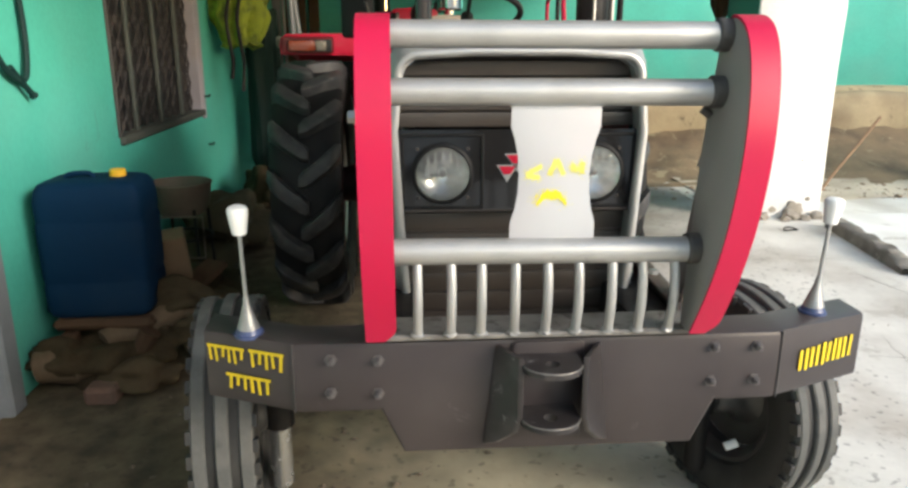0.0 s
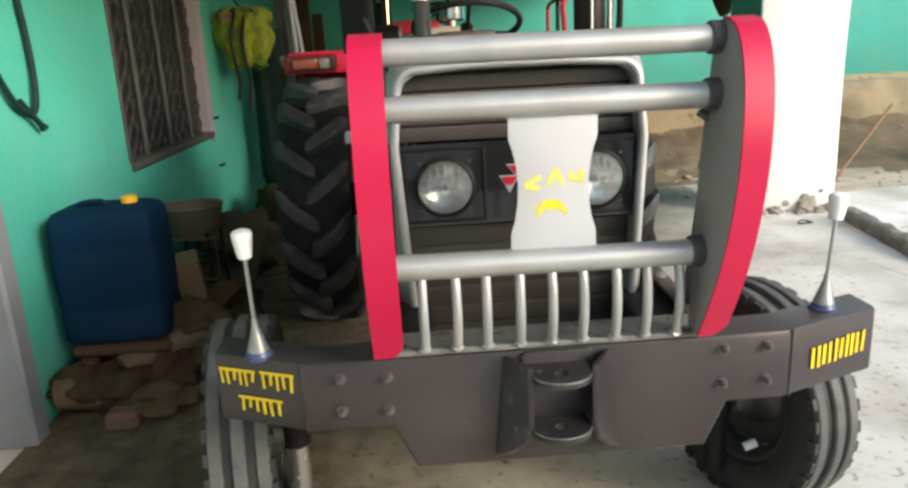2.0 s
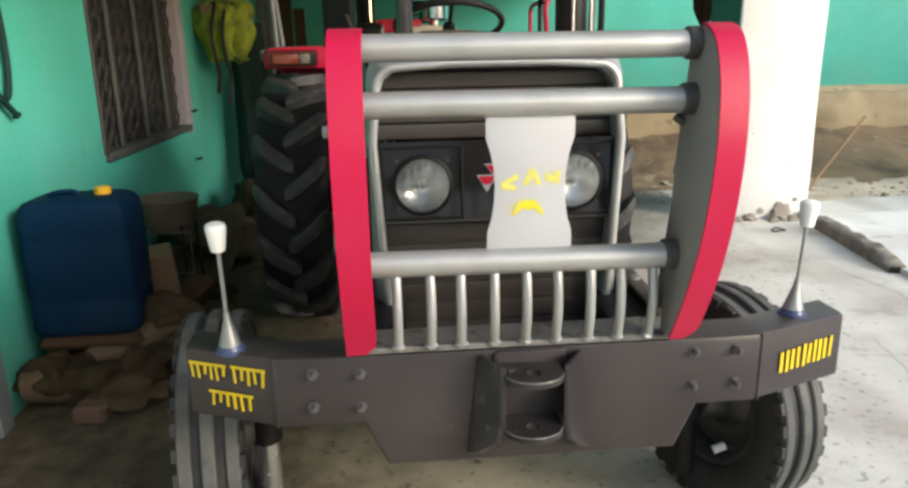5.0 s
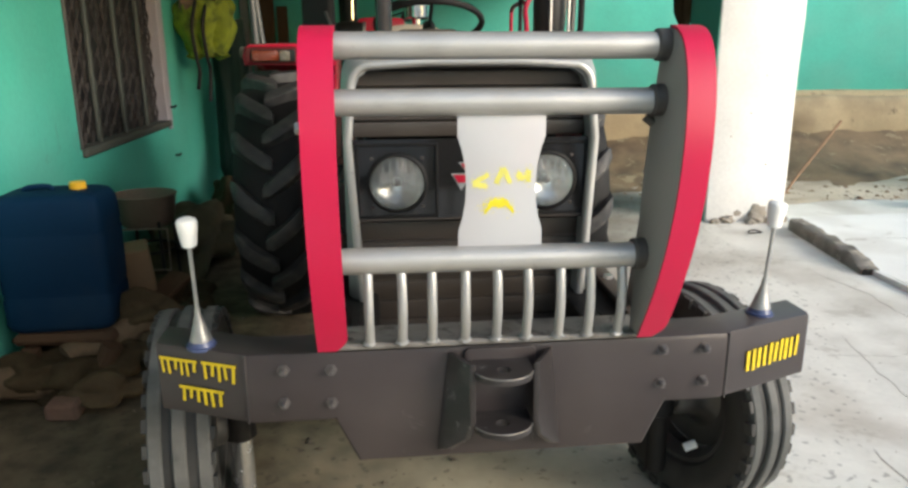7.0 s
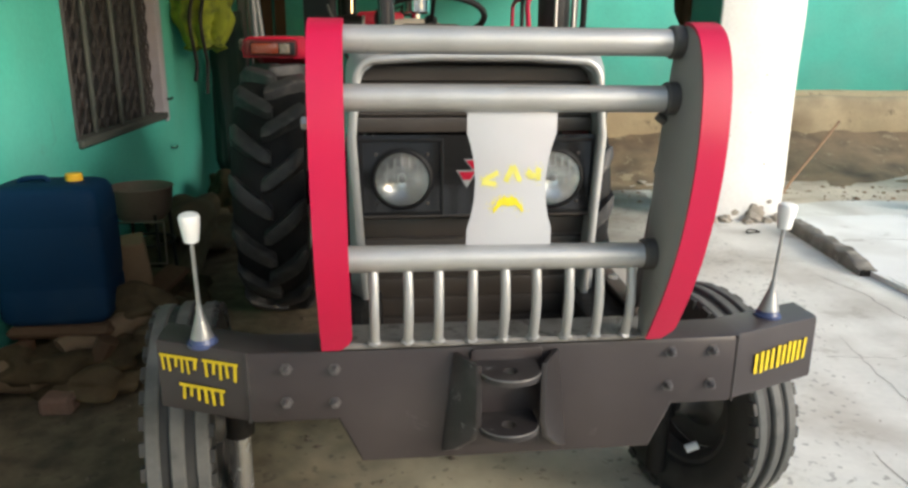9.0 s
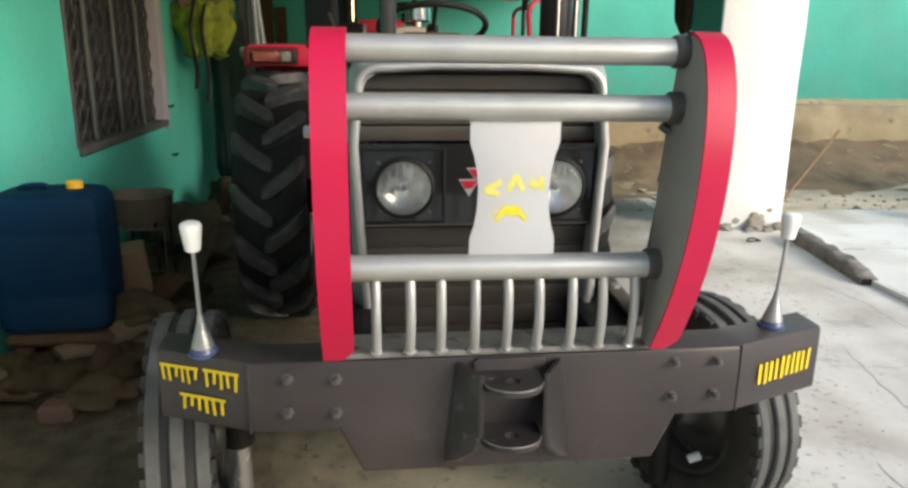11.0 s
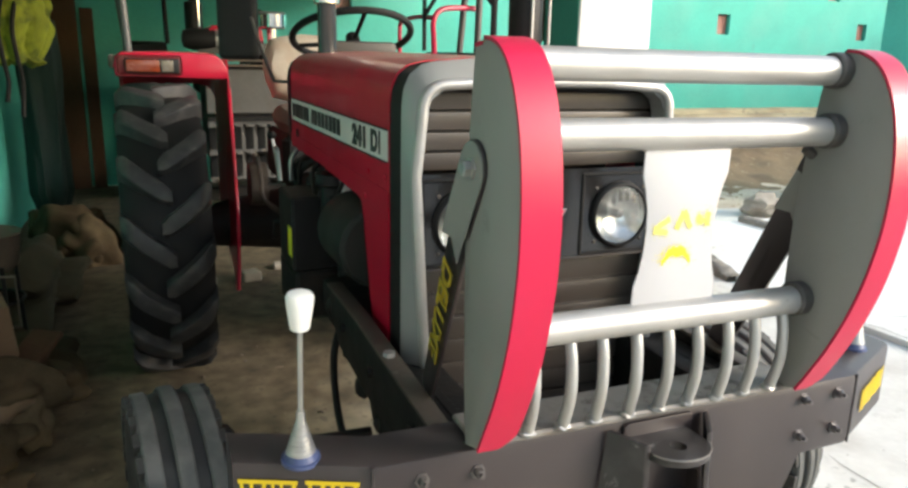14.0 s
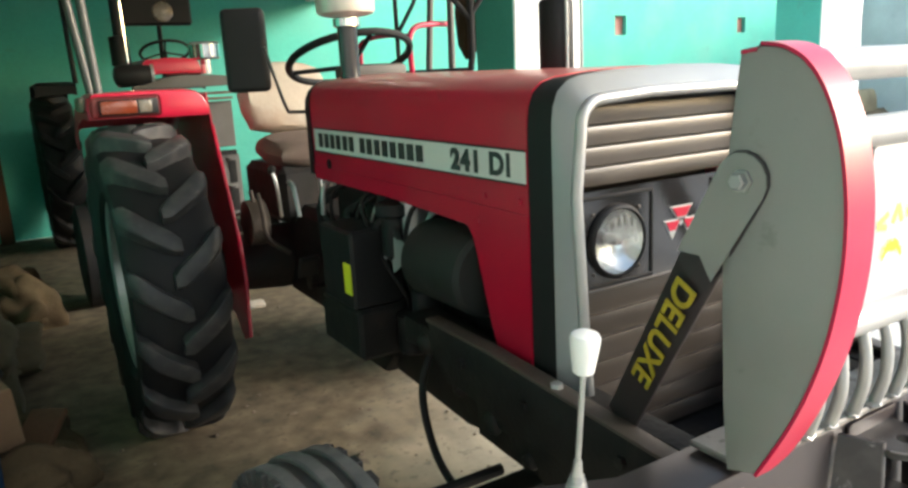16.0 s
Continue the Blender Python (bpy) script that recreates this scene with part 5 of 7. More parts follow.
def chassis(s):
    web = prism([(0.10, 0.715), (0.10, 0.812), (0.62, 0.846), (0.90, 0.850), (0.88, 0.78), (0.80, 0.72), (0.5, 0.69)], "x", s * 0.366 - 0.006, s * 0.366 + 0.006, 0.002)
    rail = part("chassis_rail", web, IRON, tractor, "dark front chassis rail")
    lip = prism([(0.085, 0.812), (0.085, 0.820), (0.62, 0.855), (0.90, 0.860), (0.90, 0.852), (0.62, 0.847)], "x", min(s * 0.338, s * 0.378), max(s * 0.338, s * 0.378), 0.002)
    part("rail_flange", lip, RUSTY_FLANGE, rail, "worn brown grey rail flange")
    part("inner_web", box((s * 0.30, 0.585, 0.76), (0.024, 0.95, 0.09), 0.003), IRON, rail)
    part("bolt", lathe([(0.838, 0.014), (0.850, 0.013), (0.852, 0.001)], (s * 0.360, 0.41, 0), "z", 6), STEEL, rail)
    for y, z in ((0.22, 0.77), (0.50, 0.77), (0.74, 0.79)):
        part("bolt", lathe([(0, 0.013), (s * 0.010, 0.012), (s * 0.012, 0.001)], (s * 0.372, y, z), "x", 6), IRON, rail)
    # the front axle half, kingpin and hub
    k, y = KINGPIN[s], AXLE_Y
    part("axle_arm", prism([(s * 0.1, 0.40), (s * 0.1, 0.50), (k - s * 0.04, 0.47), (k + s * 0.02, 0.44), (k + s * 0.02, 0.36), (k - s * 0.09, 0.38)], "y", y - 0.04, y + 0.04, 0.006), IRON, tractor)
    kp = part("kingpin", lathe([(0.10, 0.026), (0.11, 0.033), (0.30, 0.033), (0.302, 0.026)], (k, y, 0), "z", 20), mat("polished steel", (0.62, 0.63, 0.63), rough=0.24, metal=0.9, vary=0.1, scale=20, bump=0.02) if s < 0 else IRON, tractor, "bright steering kingpin" if s < 0 else "")
    part("kingpin_housing", lathe([(0.30, 0.030), (0.31, 0.046), (0.40, 0.044), (0.52, 0.036), (0.53, 0.045), (0.56, 0.045), (0.565, 0.02)], (k, y, 0), "z", 20), IRON, kp)
    part("steering_arm", tube([(k - s * 0.015, y, 0.47), (k - s * 0.08 - 0.02, y + 0.11, 0.42)], 0.016, sides=10), IRON, kp)
    part("drag_link", tube([(k, y, 0.545), (k - s * 0.14, y + 0.005, 0.54), (k - s * 0.34, y + 0.01, 0.535)], 0.014, sides=10), IRON, kp)
    part("axle_nut", blob((k + s * 0.02, y, 0.595), 0.036, s + 4, rough=0.35, squash=(1, 1, 0.8)), IRON, kp)


mirrored(chassis)
part("tie_rod", tube([(-0.625, 0.77, 0.42), (-0.04, 0.79, 0.41), (0.515, 0.77, 0.42)], 0.013, sides=10), IRON, tractor)
part("axle_beam", box((0, 0.66, 0.46), (0.36, 0.12, 0.13), 0.02), IRON, tractor)
casting = part("front_casting", prism([(0.16, 0.50), (0.16, 0.61), (0.48, 0.62), (0.48, 0.79), (0.9, 0.79), (0.9, 0.50), (0.55, 0.48)], "x", -0.24, 0.24, 0.01), IRON, tractor, "dark cast front support")
for s in (-1, 1):
    out = [(0.12, 0.80), (0.12, 0.70), (0.20, 0.655), (0.30, 0.64), (0.36, 0.585), (0.46, 0.57), (0.50, 0.62), (0.56, 0.60), (0.60, 0.655), (0.70, 0.645), (0.74, 0.70), (0.86, 0.69), (0.93, 0.75), (1.08, 0.74), (1.08, 0.82)]
    part("support_flange", prism(out, "x", min(s * 0.24, s * 0.352), max(s * 0.24, s * 0.352), 0.012), IRON, casting)
    for y, z, r in ((0.40, 0.60, 0.03), (0.52, 0.63, 0.022), (0.66, 0.66, 0.028), (0.80, 0.70, 0.024), (0.28, 0.67, 0.026), (0.96, 0.77, 0.03)):
        part("boss", blob((s * 0.345, y, z), r, y * 9, rough=0.3, squash=(0.8, 1.1, 1.0)), IRON, casting)
part("hose", tube(spline([(-0.28, 1.02, 0.76), (-0.33, 1.03, 0.62), (-0.34, 0.98, 0.48), (-0.34, 0.88, 0.40), (-0.33, 0.74, 0.39), (-0.33, 0.60, 0.44)], 8), 0.011, sides=10), BLACK, tractor, "black hanging hose")


# ---- wheels ----
DARK_RIM = mat("scuffed dark rim enamel", (0.045, 0.045, 0.044), rough=0.35, vary=0.25, scale=10, bump=0.05, dirt=(0.11, 0.10, 0.09), dirt_amount=0.4, dirt_scale=6)


def front_wheel(s):
    c = (0, 0, 0)
    prof = [(-0.052, 0.222), (-0.070, 0.235), (-0.083, 0.275), (-0.086, 0.31), (-0.080, 0.340), (-0.070, 0.350), (0.0, 0.357), (0.070, 0.350), (0.080, 0.340),
            (0.086, 0.31), (0.083, 0.275), (0.070, 0.235), (0.052, 0.222)]
    tyre = part("front_tyre", lathe(prof, c, "x", 64, caps=False), FRONT_SIDE, tractor, "black front tyre with dusty grey ribs", 0.45)
    off = s * 0.117
    tyre.location = (KINGPIN[s] + off * math.cos(STEER[s]), AXLE_Y + off * math.sin(STEER[s]), 0.356)
    tyre.rotation_euler, tyre.scale = (0, 0, STEER[s]), (1.0 if s < 0 else 0.93, 0.963, 0.963)
    for x0, x1 in ((-0.078, -0.040), (-0.019, 0.019), (0.040, 0.078)):
        drop = 0.006 if x0 * x1 > 0 else 0.0
        ribs = [(x0 + 0.001, 0.340), (x0 + 0.002, 0.364 - drop), (x0 + 0.006, 0.3685 - drop), (x1 - 0.006, 0.3685 - drop), (x1 - 0.002, 0.364 - drop), (x1 - 0.001, 0.340)]
        part("rib", lathe(ribs, c, "x", 64, caps=False), FRONT_RUBBER, tyre, "", 0.5)
    for side in (-1, 1):
        me = finish(box((side * 0.080, 0, 0.344), (0.018, 0.036, 0.030), 0.002), "shoulder_block", FRONT_SIDE)
        for k in range(34):
            o = new("shoulder_block", me)
            o.parent, o.location, o.rotation_euler = tyre, c, (math.tau * (k + 0.25 * side) / 34, 0, 0)
    rim = part("rim", lathe([(-0.056, 0.226), (-0.053, 0.212), (-0.02, 0.186), (0.02, 0.186), (0.053, 0.212), (0.056, 0.226)], c, "x", 48, caps=False), DARK_RIM, tyre, "dark steel rim")
    bm = lathe([(s * 0.02, 0.186), (s * 0.03, 0.12), (s * 0.01, 0.09), (-s * 0.02, 0.075), (-s * 0.07, 0.065), (-s * 0.085, 0.05), (-s * 0.09, 0.001)], c, "x", 36, caps=False)
    part("hub", bm, DARK_RIM, tyre, "dark hub")
    part("grease_cap", lathe([(-s * 0.088, 0.024), (-s * 0.12, 0.022), (-s * 0.125, 0.001)], (c[0], c[1] - 0.0, c[2]), "x", 18), STEEL, tyre)
    # white stub stands in for the specular streak on the lower rim
    if s > 0:
        part("rim_glint", tube([(c[0] - s * 0.045, c[1] - 0.10, c[2] - 0.135), (c[0] - s * 0.080, c[1] - 0.085, c[2] - 0.150)], 0.014, sides=10), WHITE_PLASTIC, tyre, "white stub in place of the rim's glint")


mirrored(front_wheel)


def rear_tyre_mesh(c, R, width, lugs, name, parent, material=None):
    h = width / 2
    k = R / 0.66
    prof = [(-h * 0.62, 0.36 * k), (-h * 0.86, 0.40 * k), (-h, 0.50 * k), (-h * 0.97, 0.575 * k), (-h * 0.86, 0.605 * k), (-h * 0.5, 0.622 * k), (0, 0.628 * k),
            (h * 0.5, 0.622 * k), (h * 0.86, 0.605 * k), (h * 0.97, 0.575 * k), (h, 0.50 * k), (h * 0.86, 0.40 * k), (h * 0.62, 0.36 * k)]
    bm = lathe([(a, b - 0.012 * k if b > 0.58 * k else b) for a, b in prof], c, "x", 64, caps=False)
    tyre = part(name, bm, material or RUBBER, parent, "deep lugged black rear tyre", 0.5)
    step = math.tau / lugs
    for side in (-1, 1):
        lb = bmesh.new()
        vs = []
        for i in range(8):
            t = i / 7
            x = side * h * (-0.13 + 1.13 * t)
            a = -0.15 * t - 0.10 * t * t
            top = R * (1.0 - 0.006 * t - 0.05 * max(0, t - 0.72) ** 2 * 12)
            base = (0.585 - 0.03 * max(0, t - 0.7) * 3) * k
            wa, wb = (0.034 + 0.011 * t) / R, (0.050 + 0.014 * t) / R
            if i in (0, 7):
                wa, top = wa * 0.6, top - 0.008
            rows = ((base, -wb), (top - 0.010, -wa * 1.15), (top - 0.002, -wa * 1.02), (top, -wa * 0.86), (top, wa * 0.86), (top - 0.002, wa * 1.02), (top - 0.010, wa * 1.15), (base, wb))
            vs.append([lb.verts.new((x, -r * math.cos(a + d), -r * math.sin(a + d))) for r, d in rows])
        for p, q in zip(vs, vs[1:]):
            for i in range(7):
                lb.faces.new((p[i], p[i + 1], q[i + 1], q[i]))
        lb.faces.new(vs[0])
        lb.faces.new(vs[-1])
        bmesh.ops.recalc_face_normals(lb, faces=lb.faces)
        me = finish(lb, "lug", material or LUG_RUBBER, 0.7)
        for j in range(lugs):
            o = new("lug", me)
            o.parent, o.location, o.rotation_euler = tyre, c, (step * (j + (0.5 if side > 0 else 0)), 0, 0)
    return tyre


def rear_wheel(s):
    c = (s * 0.742, 2.66, 0.662)
    tyre = rear_tyre_mesh(c, 0.665, 0.345, 16, "rear_tyre", tractor)
    part("rim", lathe([(-0.13, 0.37), (-0.12, 0.35), (0, 0.33), (0.12, 0.35), (0.13, 0.37)], c, "x", 48, caps=False), STEEL, tyre)
    part("wheel_disc", lathe([(0.02, 0.335), (0.0, 0.28), (s * 0.06, 0.16), (s * 0.07, 0.001)], c, "x", 40, caps=False), TRACTOR_RED, tyre)


mirrored(rear_wheel)


# ---- fenders, lamps, rails ----
DARK_POST = mat("dark grey steel", (0.07, 0.07, 0.067), rough=0.45, metal=0.4, vary=0.2, scale=10, bump=0.03)


# bezel red with dirt, darkened to carry shade on the lip's outer half
SHADED_RED = mat("shaded dark red plastic", (0.13, 0.012, 0.016), rough=0.6, vary=0.3, scale=12, bump=0.05, gloss=0.25, dirt=(0.07, 0.04, 0.03), dirt_amount=0.5, dirt_scale=9)


def fender(s):
    # crown of the fender seen from the front, from the outer edge over the top to the inner corner
    crown = [(0.903, 1.352), (0.908, 1.400), (0.900, 1.438), (0.874, 1.455), (0.70, 1.460), (0.515, 1.457), (0.478, 1.448), (0.450, 1.424), (0.434, 1.385), (0.428, 1.345)]
    back = [(2.640, 0.0), (2.70, 0.004), (2.95, 0.004), (3.20, -0.035), (3.35, -0.15)]
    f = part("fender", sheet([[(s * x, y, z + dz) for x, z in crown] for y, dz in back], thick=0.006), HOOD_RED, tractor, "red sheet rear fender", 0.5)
    part("front_lip", prism([(s * x, z) for x, z in crown], "y", 2.622, 2.642, 0.008), TRACTOR_RED, f)
    out = [(2.645, 1.44), (2.60, 1.30), (2.46, 1.08), (2.31, 0.84), (2.255, 0.70), (2.25, 0.45), (2.33, 0.42), (2.45, 0.5), (3.05, 0.62), (3.33, 1.28), (3.20, 1.40), (2.95, 1.43)]
    bm = prism(out, "x", s * 0.434 - 0.003, s * 0.434 + 0.003)
    for v in bm.verts:
        v.co.x += s * 0.04 * max(0, 1.3 - v.co.z)
    part("inner_sheet", bm, TRACTOR_RED, f)
    part("edge_bead", tube([(s * (0.434 + 0.04 * max(0, 1.3 - z)), y, z) for y, z in out[1:6]], 0.008, sides=8), TRACTOR_RED, f)
    part("lamp_bezel", box((s * 0.762, 2.618, 1.401), (0.270, 0.016, 0.088), 0.016, seg=3), SHADED_RED, f, "dark red lamp bezel, shade in its colour")
    lamp = part("fender_lamp", box((s * 0.750, 2.616, 1.399), (0.226, 0.03, 0.066), 0.010, seg=2), BLACK, f, "amber and clear fender lamp")
    part("amber_lens", box((s * 0.790, 2.602, 1.399), (0.138, 0.016, 0.054), 0.007, seg=2), AMBER, lamp, "orange amber lens")
    part("clear_lens", box((s * 0.691, 2.602, 1.399), (0.052, 0.014, 0.052), 0.006, seg=2), PALE_LENS, lamp, "clear pale lens")
    part("end_cap", box((s * 0.915, 2.74, 1.416), (0.03, 0.17, 0.060), 0.014, seg=2), mat("dusty trim", (0.13, 0.12, 0.09), rough=0.8, vary=0.2, scale=10, gloss=0.2), f)
    # roll bar posts on the fender
    for y, lean in ((2.70, 0.0), (2.95, 0.03)):
        part("post", tube([(s * 0.845, y, 1.42), (s * (0.862 + lean), y + 0.01, 1.9), (s * (0.875 + lean), y + 0.02, 2.4)], 0.0185, sides=12), DARK_POST, f, "dark grey steel canopy post")


mirrored(fender)
rail = part("grab_rail", tube(spline([(0.605, 2.687, 1.42), (0.592, 2.675, 1.56), (0.587, 2.665, 1.645), (0.63, 2.68, 1.700), (0.74, 2.72, 1.718), (0.878, 2.767, 1.722)], 6), 0.014, sides=10), CRIMSON, tractor, "red pipe grab rail")
part("grab_pipe", tube(spline([(0.640, 3.36, 1.40), (0.636, 3.36, 1.60), (0.636, 3.32, 1.672), (0.62, 3.0, 1.682), (0.600, 2.68, 1.660)], 6), 0.012, sides=10), CRIMSON, rail)
frame_b = part("canopy_frame", tube([(0.845, 2.68, 1.425), (0.845, 2.60, 1.445), (0.845, 2.52, 1.48), (0.845, 2.50, 1.54), (0.85, 2.50, 2.4)], 0.017, sides=10), BLACK, tractor, "black steel canopy frame")
part("strut", tube([(0.58, 2.78, 1.50), (0.585, 2.80, 2.4)], 0.012, sides=8), BLACK, frame_b)
part("strut", tube([(0.585, 2.78, 1.68), (0.66, 2.74, 1.82), (0.78, 2.70, 2.2)], 0.011, sides=8), BLACK, frame_b)
part("strut", tube([(0.845, 2.50, 1.72), (0.74, 2.55, 1.86), (0.62, 2.6, 2.0)], 0.014, sides=8), BLACK, frame_b)
part("strut", tube([(0.845, 2.50, 1.74), (0.95, 2.46, 1.9)], 0.014, sides=8), BLACK, frame_b)
part("strut", tube([(0.58, 2.74, 1.475), (0.845, 2.52, 1.475)], 0.018, sides=8), BLACK, frame_b)


# ---- window, door and hanging things on the teal wall ----
win = thing("window_1", "dark iron grille window in a lilac grey frame", "window", kind="structure")
y0, y1, z0, z1 = WIN
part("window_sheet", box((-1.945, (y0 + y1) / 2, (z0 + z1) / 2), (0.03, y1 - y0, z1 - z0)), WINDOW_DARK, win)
for y, w in ((y0 + 0.012, 0.024), (y1 - 0.03, 0.06)):
    part("window_frame", box((-1.885, y, (z0 + z1) / 2), (0.10, w, z1 - z0), 0.006), WINDOW_IRON if y < 3 else LILAC, win)
part("window_frame", box((-1.885, (y0 + y1) / 2, z1 - 0.035), (0.10, y1 - y0 - 0.09, 0.07), 0.006), LILAC, win)
# sill colour darkened to hold its shade
part("window_sill", box((-1.872, (y0 + y1) / 2 + 0.01, z0 - 0.02), (0.10, y1 - y0 - 0.02, 0.05), 0.01), mat("shaded sill", (0.06, 0.065, 0.055), rough=0.8, vary=0.3, scale=6, bump=0.2), win, "dark sill, shade in its colour")
part("side_frame", box((-1.842, y1 + 0.035, (z0 + z1) / 2 - 0.02), (0.02, 0.075, z1 - z0 + 0.1), 0.005), LILAC, win)
BARS = (3.22, 3.70, 4.18)
mat("worn iron", (0.060, 0.066, 0.056), rough=0.6, vary=0.3, scale=20)
for y in BARS:
    part("upright_bar", box((-1.880, y, (z0 + z1) / 2), (0.02, 0.042, z1 - z0), 0.004), bpy.data.materials["worn iron"], win)
bm = bmesh.new()
for ya, yb in zip((y0 + 0.03,) + BARS, BARS + (y1 - 0.06,)):
    cols = 3
    for i in range(cols):
        cy, half = ya + (yb - ya) * (i + 0.5) / cols, (yb - ya) / cols / 2
        for j in range(9):
            cz = z0 + 0.07 + j * 0.14
            tube([(-1.905, cy - half, cz), (-1.902, cy, cz + 0.07), (-1.905, cy + half, cz), (-1.902, cy, cz - 0.07)], 0.006, bm, 4, closed=True)
            tube([(-1.905, cy + half * 0.45 * math.cos(q), cz + 0.03 * math.sin(q)) for q in [math.tau * k / 8 for k in range(8)]], 0.005, bm, 4, closed=True)
part("lattice", bm, WINDOW_IRON, win, "dark iron lattice")
for y, z in ((y1 + 0.04, z0 + 0.10), (y1 + 0.05, z0 - 0.28)):
    part("hinge_pin", tube([(-1.835, y, z), (-1.80, y, z), (-1.79, y, z + 0.015)], 0.009, sides=8), IRON, win)
# darker copy of the lilac paint that holds the post's shade
structure("post", box((-1.93, 1.365, 1.3), (0.26, 0.11, 2.6), 0.012), mat("shaded lilac distemper", (0.20, 0.215, 0.235), rough=0.8, vary=0.2, scale=4, bump=0.15, dirt=(0.10, 0.13, 0.13), dirt_amount=0.5, dirt_scale=3), "lilac grey painted post at the end of the wall", "post")

HOSE = mat("dark green hose", (0.008, 0.03, 0.028), rough=0.6, vary=0.2, scale=20, bump=0.05, gloss=0.2)
hose = thing("cable", "dark rubber hose looped and hung on the teal wall", "hose", (-1.83, 1.6, 1.2))
loc = Vector((-1.83, 1.6, 1.2))
part("loop", tube([Vector(p) - loc for p in spline([(-1.83, 1.30, 2.0), (-1.83, 1.50, 1.62), (-1.82, 1.66, 1.34), (-1.82, 1.80, 1.265), (-1.82, 1.86, 1.33), (-1.825, 1.885, 1.55), (-1.83, 1.84, 2.0)], 8)], 0.013, sides=10), HOSE, hose)
part("tail", tube([Vector(p) - loc for p in spline([(-1.82, 1.72, 1.32), (-1.815, 1.80, 1.25), (-1.81, 1.86, 1.20)], 6)], [0.013] * 12 + [0.02], sides=10), HOSE, hose)


def hanging_bag(name, label, category, c, w, h, depth, material, seed, pleats=7, taper=0.3):
    bm = bmesh.new()
    rows = []
    for j in range(13):
        v = j / 12
        wide = w * (1 - taper * v * v) * (0.92 + 0.1 * noise.noise((seed, v * 3, 0)))
        ring = []
        for i in range(37):
            a = math.tau * i / 36
            fold = 1 + (0.16 * math.sin(a * pleats + seed + 2 * noise.noise((v * 3, seed, 1))) + 0.09 * math.sin(a * pleats * 2.7 + seed * 2 + 3 * v)) * (0.5 + 0.6 * v) + 0.16 * noise.noise((math.cos(a) * 2, math.sin(a) * 2 + seed, v * 4))
            r = 1.0 if v < 0.85 else max(0.05, (1 - v) / 0.15)
            ring.append((0.5 * wide * math.cos(a) * fold * (1 - (1 - r) * 0.6), 0.5 * depth * math.sin(a) * fold * r, -h * v + 0.03 * noise.noise((a, v, seed))))
        ring[-1] = ring[0]
        rows.append(ring)
    sheet(rows, bm)
    bmesh.ops.remove_doubles(bm, verts=bm.verts, dist=1e-4)
    ob = part(name, bm, material, None, label, 1.2)
    ob.location = c
    return tagged(ob, label, category)


bag = thing("bag", "yellow green woven bag gathered and hung on the wall", "bag", (-1.60, 5.10, 1.36))
bm = bmesh.new()
rows = []
for j in range(21):
    v = j / 20
    prof = 0.55 + 0.62 * math.sin(math.pi * min(1, 0.16 + 0.84 * (1 - v) ** 0.8)) if v > 0.08 else 0.55 + 5.2 * v
    ring = []
    for i in range(73):
        q = math.tau * i / 72
        ridge = abs(math.sin(q * 4 + 0.9 + 0.8 * noise.noise((v * 2.2, 1, 0)))) ** 0.45
        r = prof * (0.60 + 0.42 * ridge * (1 - 0.25 * v) + 0.16 * noise.noise((math.cos(q) * 3, math.sin(q) * 3, v * 5)))
        ring.append((0.225 * r * math.cos(q), 0.15 * r * math.sin(q), 0.50 * v + 0.035 * noise.noise((q * 1.5, 4, v)) * (1 - v) + 0.05 * (1 - ridge) * (1 - v)))
    ring[-1] = ring[0]
    rows.append(ring)
sheet(rows, bm)
bmesh.ops.remove_doubles(bm, verts=bm.verts, dist=1e-4)
bmesh.ops.holes_fill(bm, edges=bm.edges, sides=0)
part("body", bm, BAG, bag, "", 1.2)
part("tie_band", tube([(0.15 * math.cos(q), 0.09 * math.sin(q) - 0.02, 0.47 + 0.012 * math.sin(q * 3)) for q in [math.tau * i / 24 for i in range(24)]], 0.014, sides=8, closed=True), JUTE, bag, "brown tie band")
for x0, lo in ((-0.06, -0.24), (0.025, -0.34)):
    part("strap", tube(spline([(x0 + 0.02, -0.13, 0.46), (x0 - 0.01, -0.20, 0.25), (x0, -0.19, 0.05), (x0 + 0.01, -0.15, -0.1), (x0 - 0.01, -0.15, lo)], 5), 0.016, sides=7), BLACK, bag, "black strap")
part("net_patch", blob((-0.10, -0.10, 0.42), 0.07, 2.7, rough=0.4, squash=(1.1, 0.5, 0.8), sub=3), mat("brown net", (0.20, 0.12, 0.08), rough=0.9, vary=0.4, scale=30, bump=0.4), bag, "brown net bunched at the mouth")
part("hanger", tube([(0.02, 0.02, 0.47), (-0.1, 0.05, 0.60), (-0.25, 0.06, 0.66)], 0.008, sides=7), BLACK, bag)
hanging_bag("cloth", "dark cloth hung beside the bag", "cloth", (-1.55, 5.75, 1.70), 0.30, 1.60, 0.30, DARK_CLOTH, 6.7, 6, 0.0)
for x, w, top in ((-1.545, 0.25, 2.50), (-1.325, 0.13, 1.95)):
    ob = part("plank", box((0, 0, top / 2), (w, 0.035, top), 0.006), WOOD)
    ob.location, ob.rotation_euler = (x, 8.10, 0), (-0.03, 0, 0)
    tagged(ob, "broad brown wooden plank standing against the back wall", "plank", "planks standing by the back wall")
ob = part("pole", box((0, 0, 1.25), (0.035, 0.035, 2.5), 0.008), LILAC)
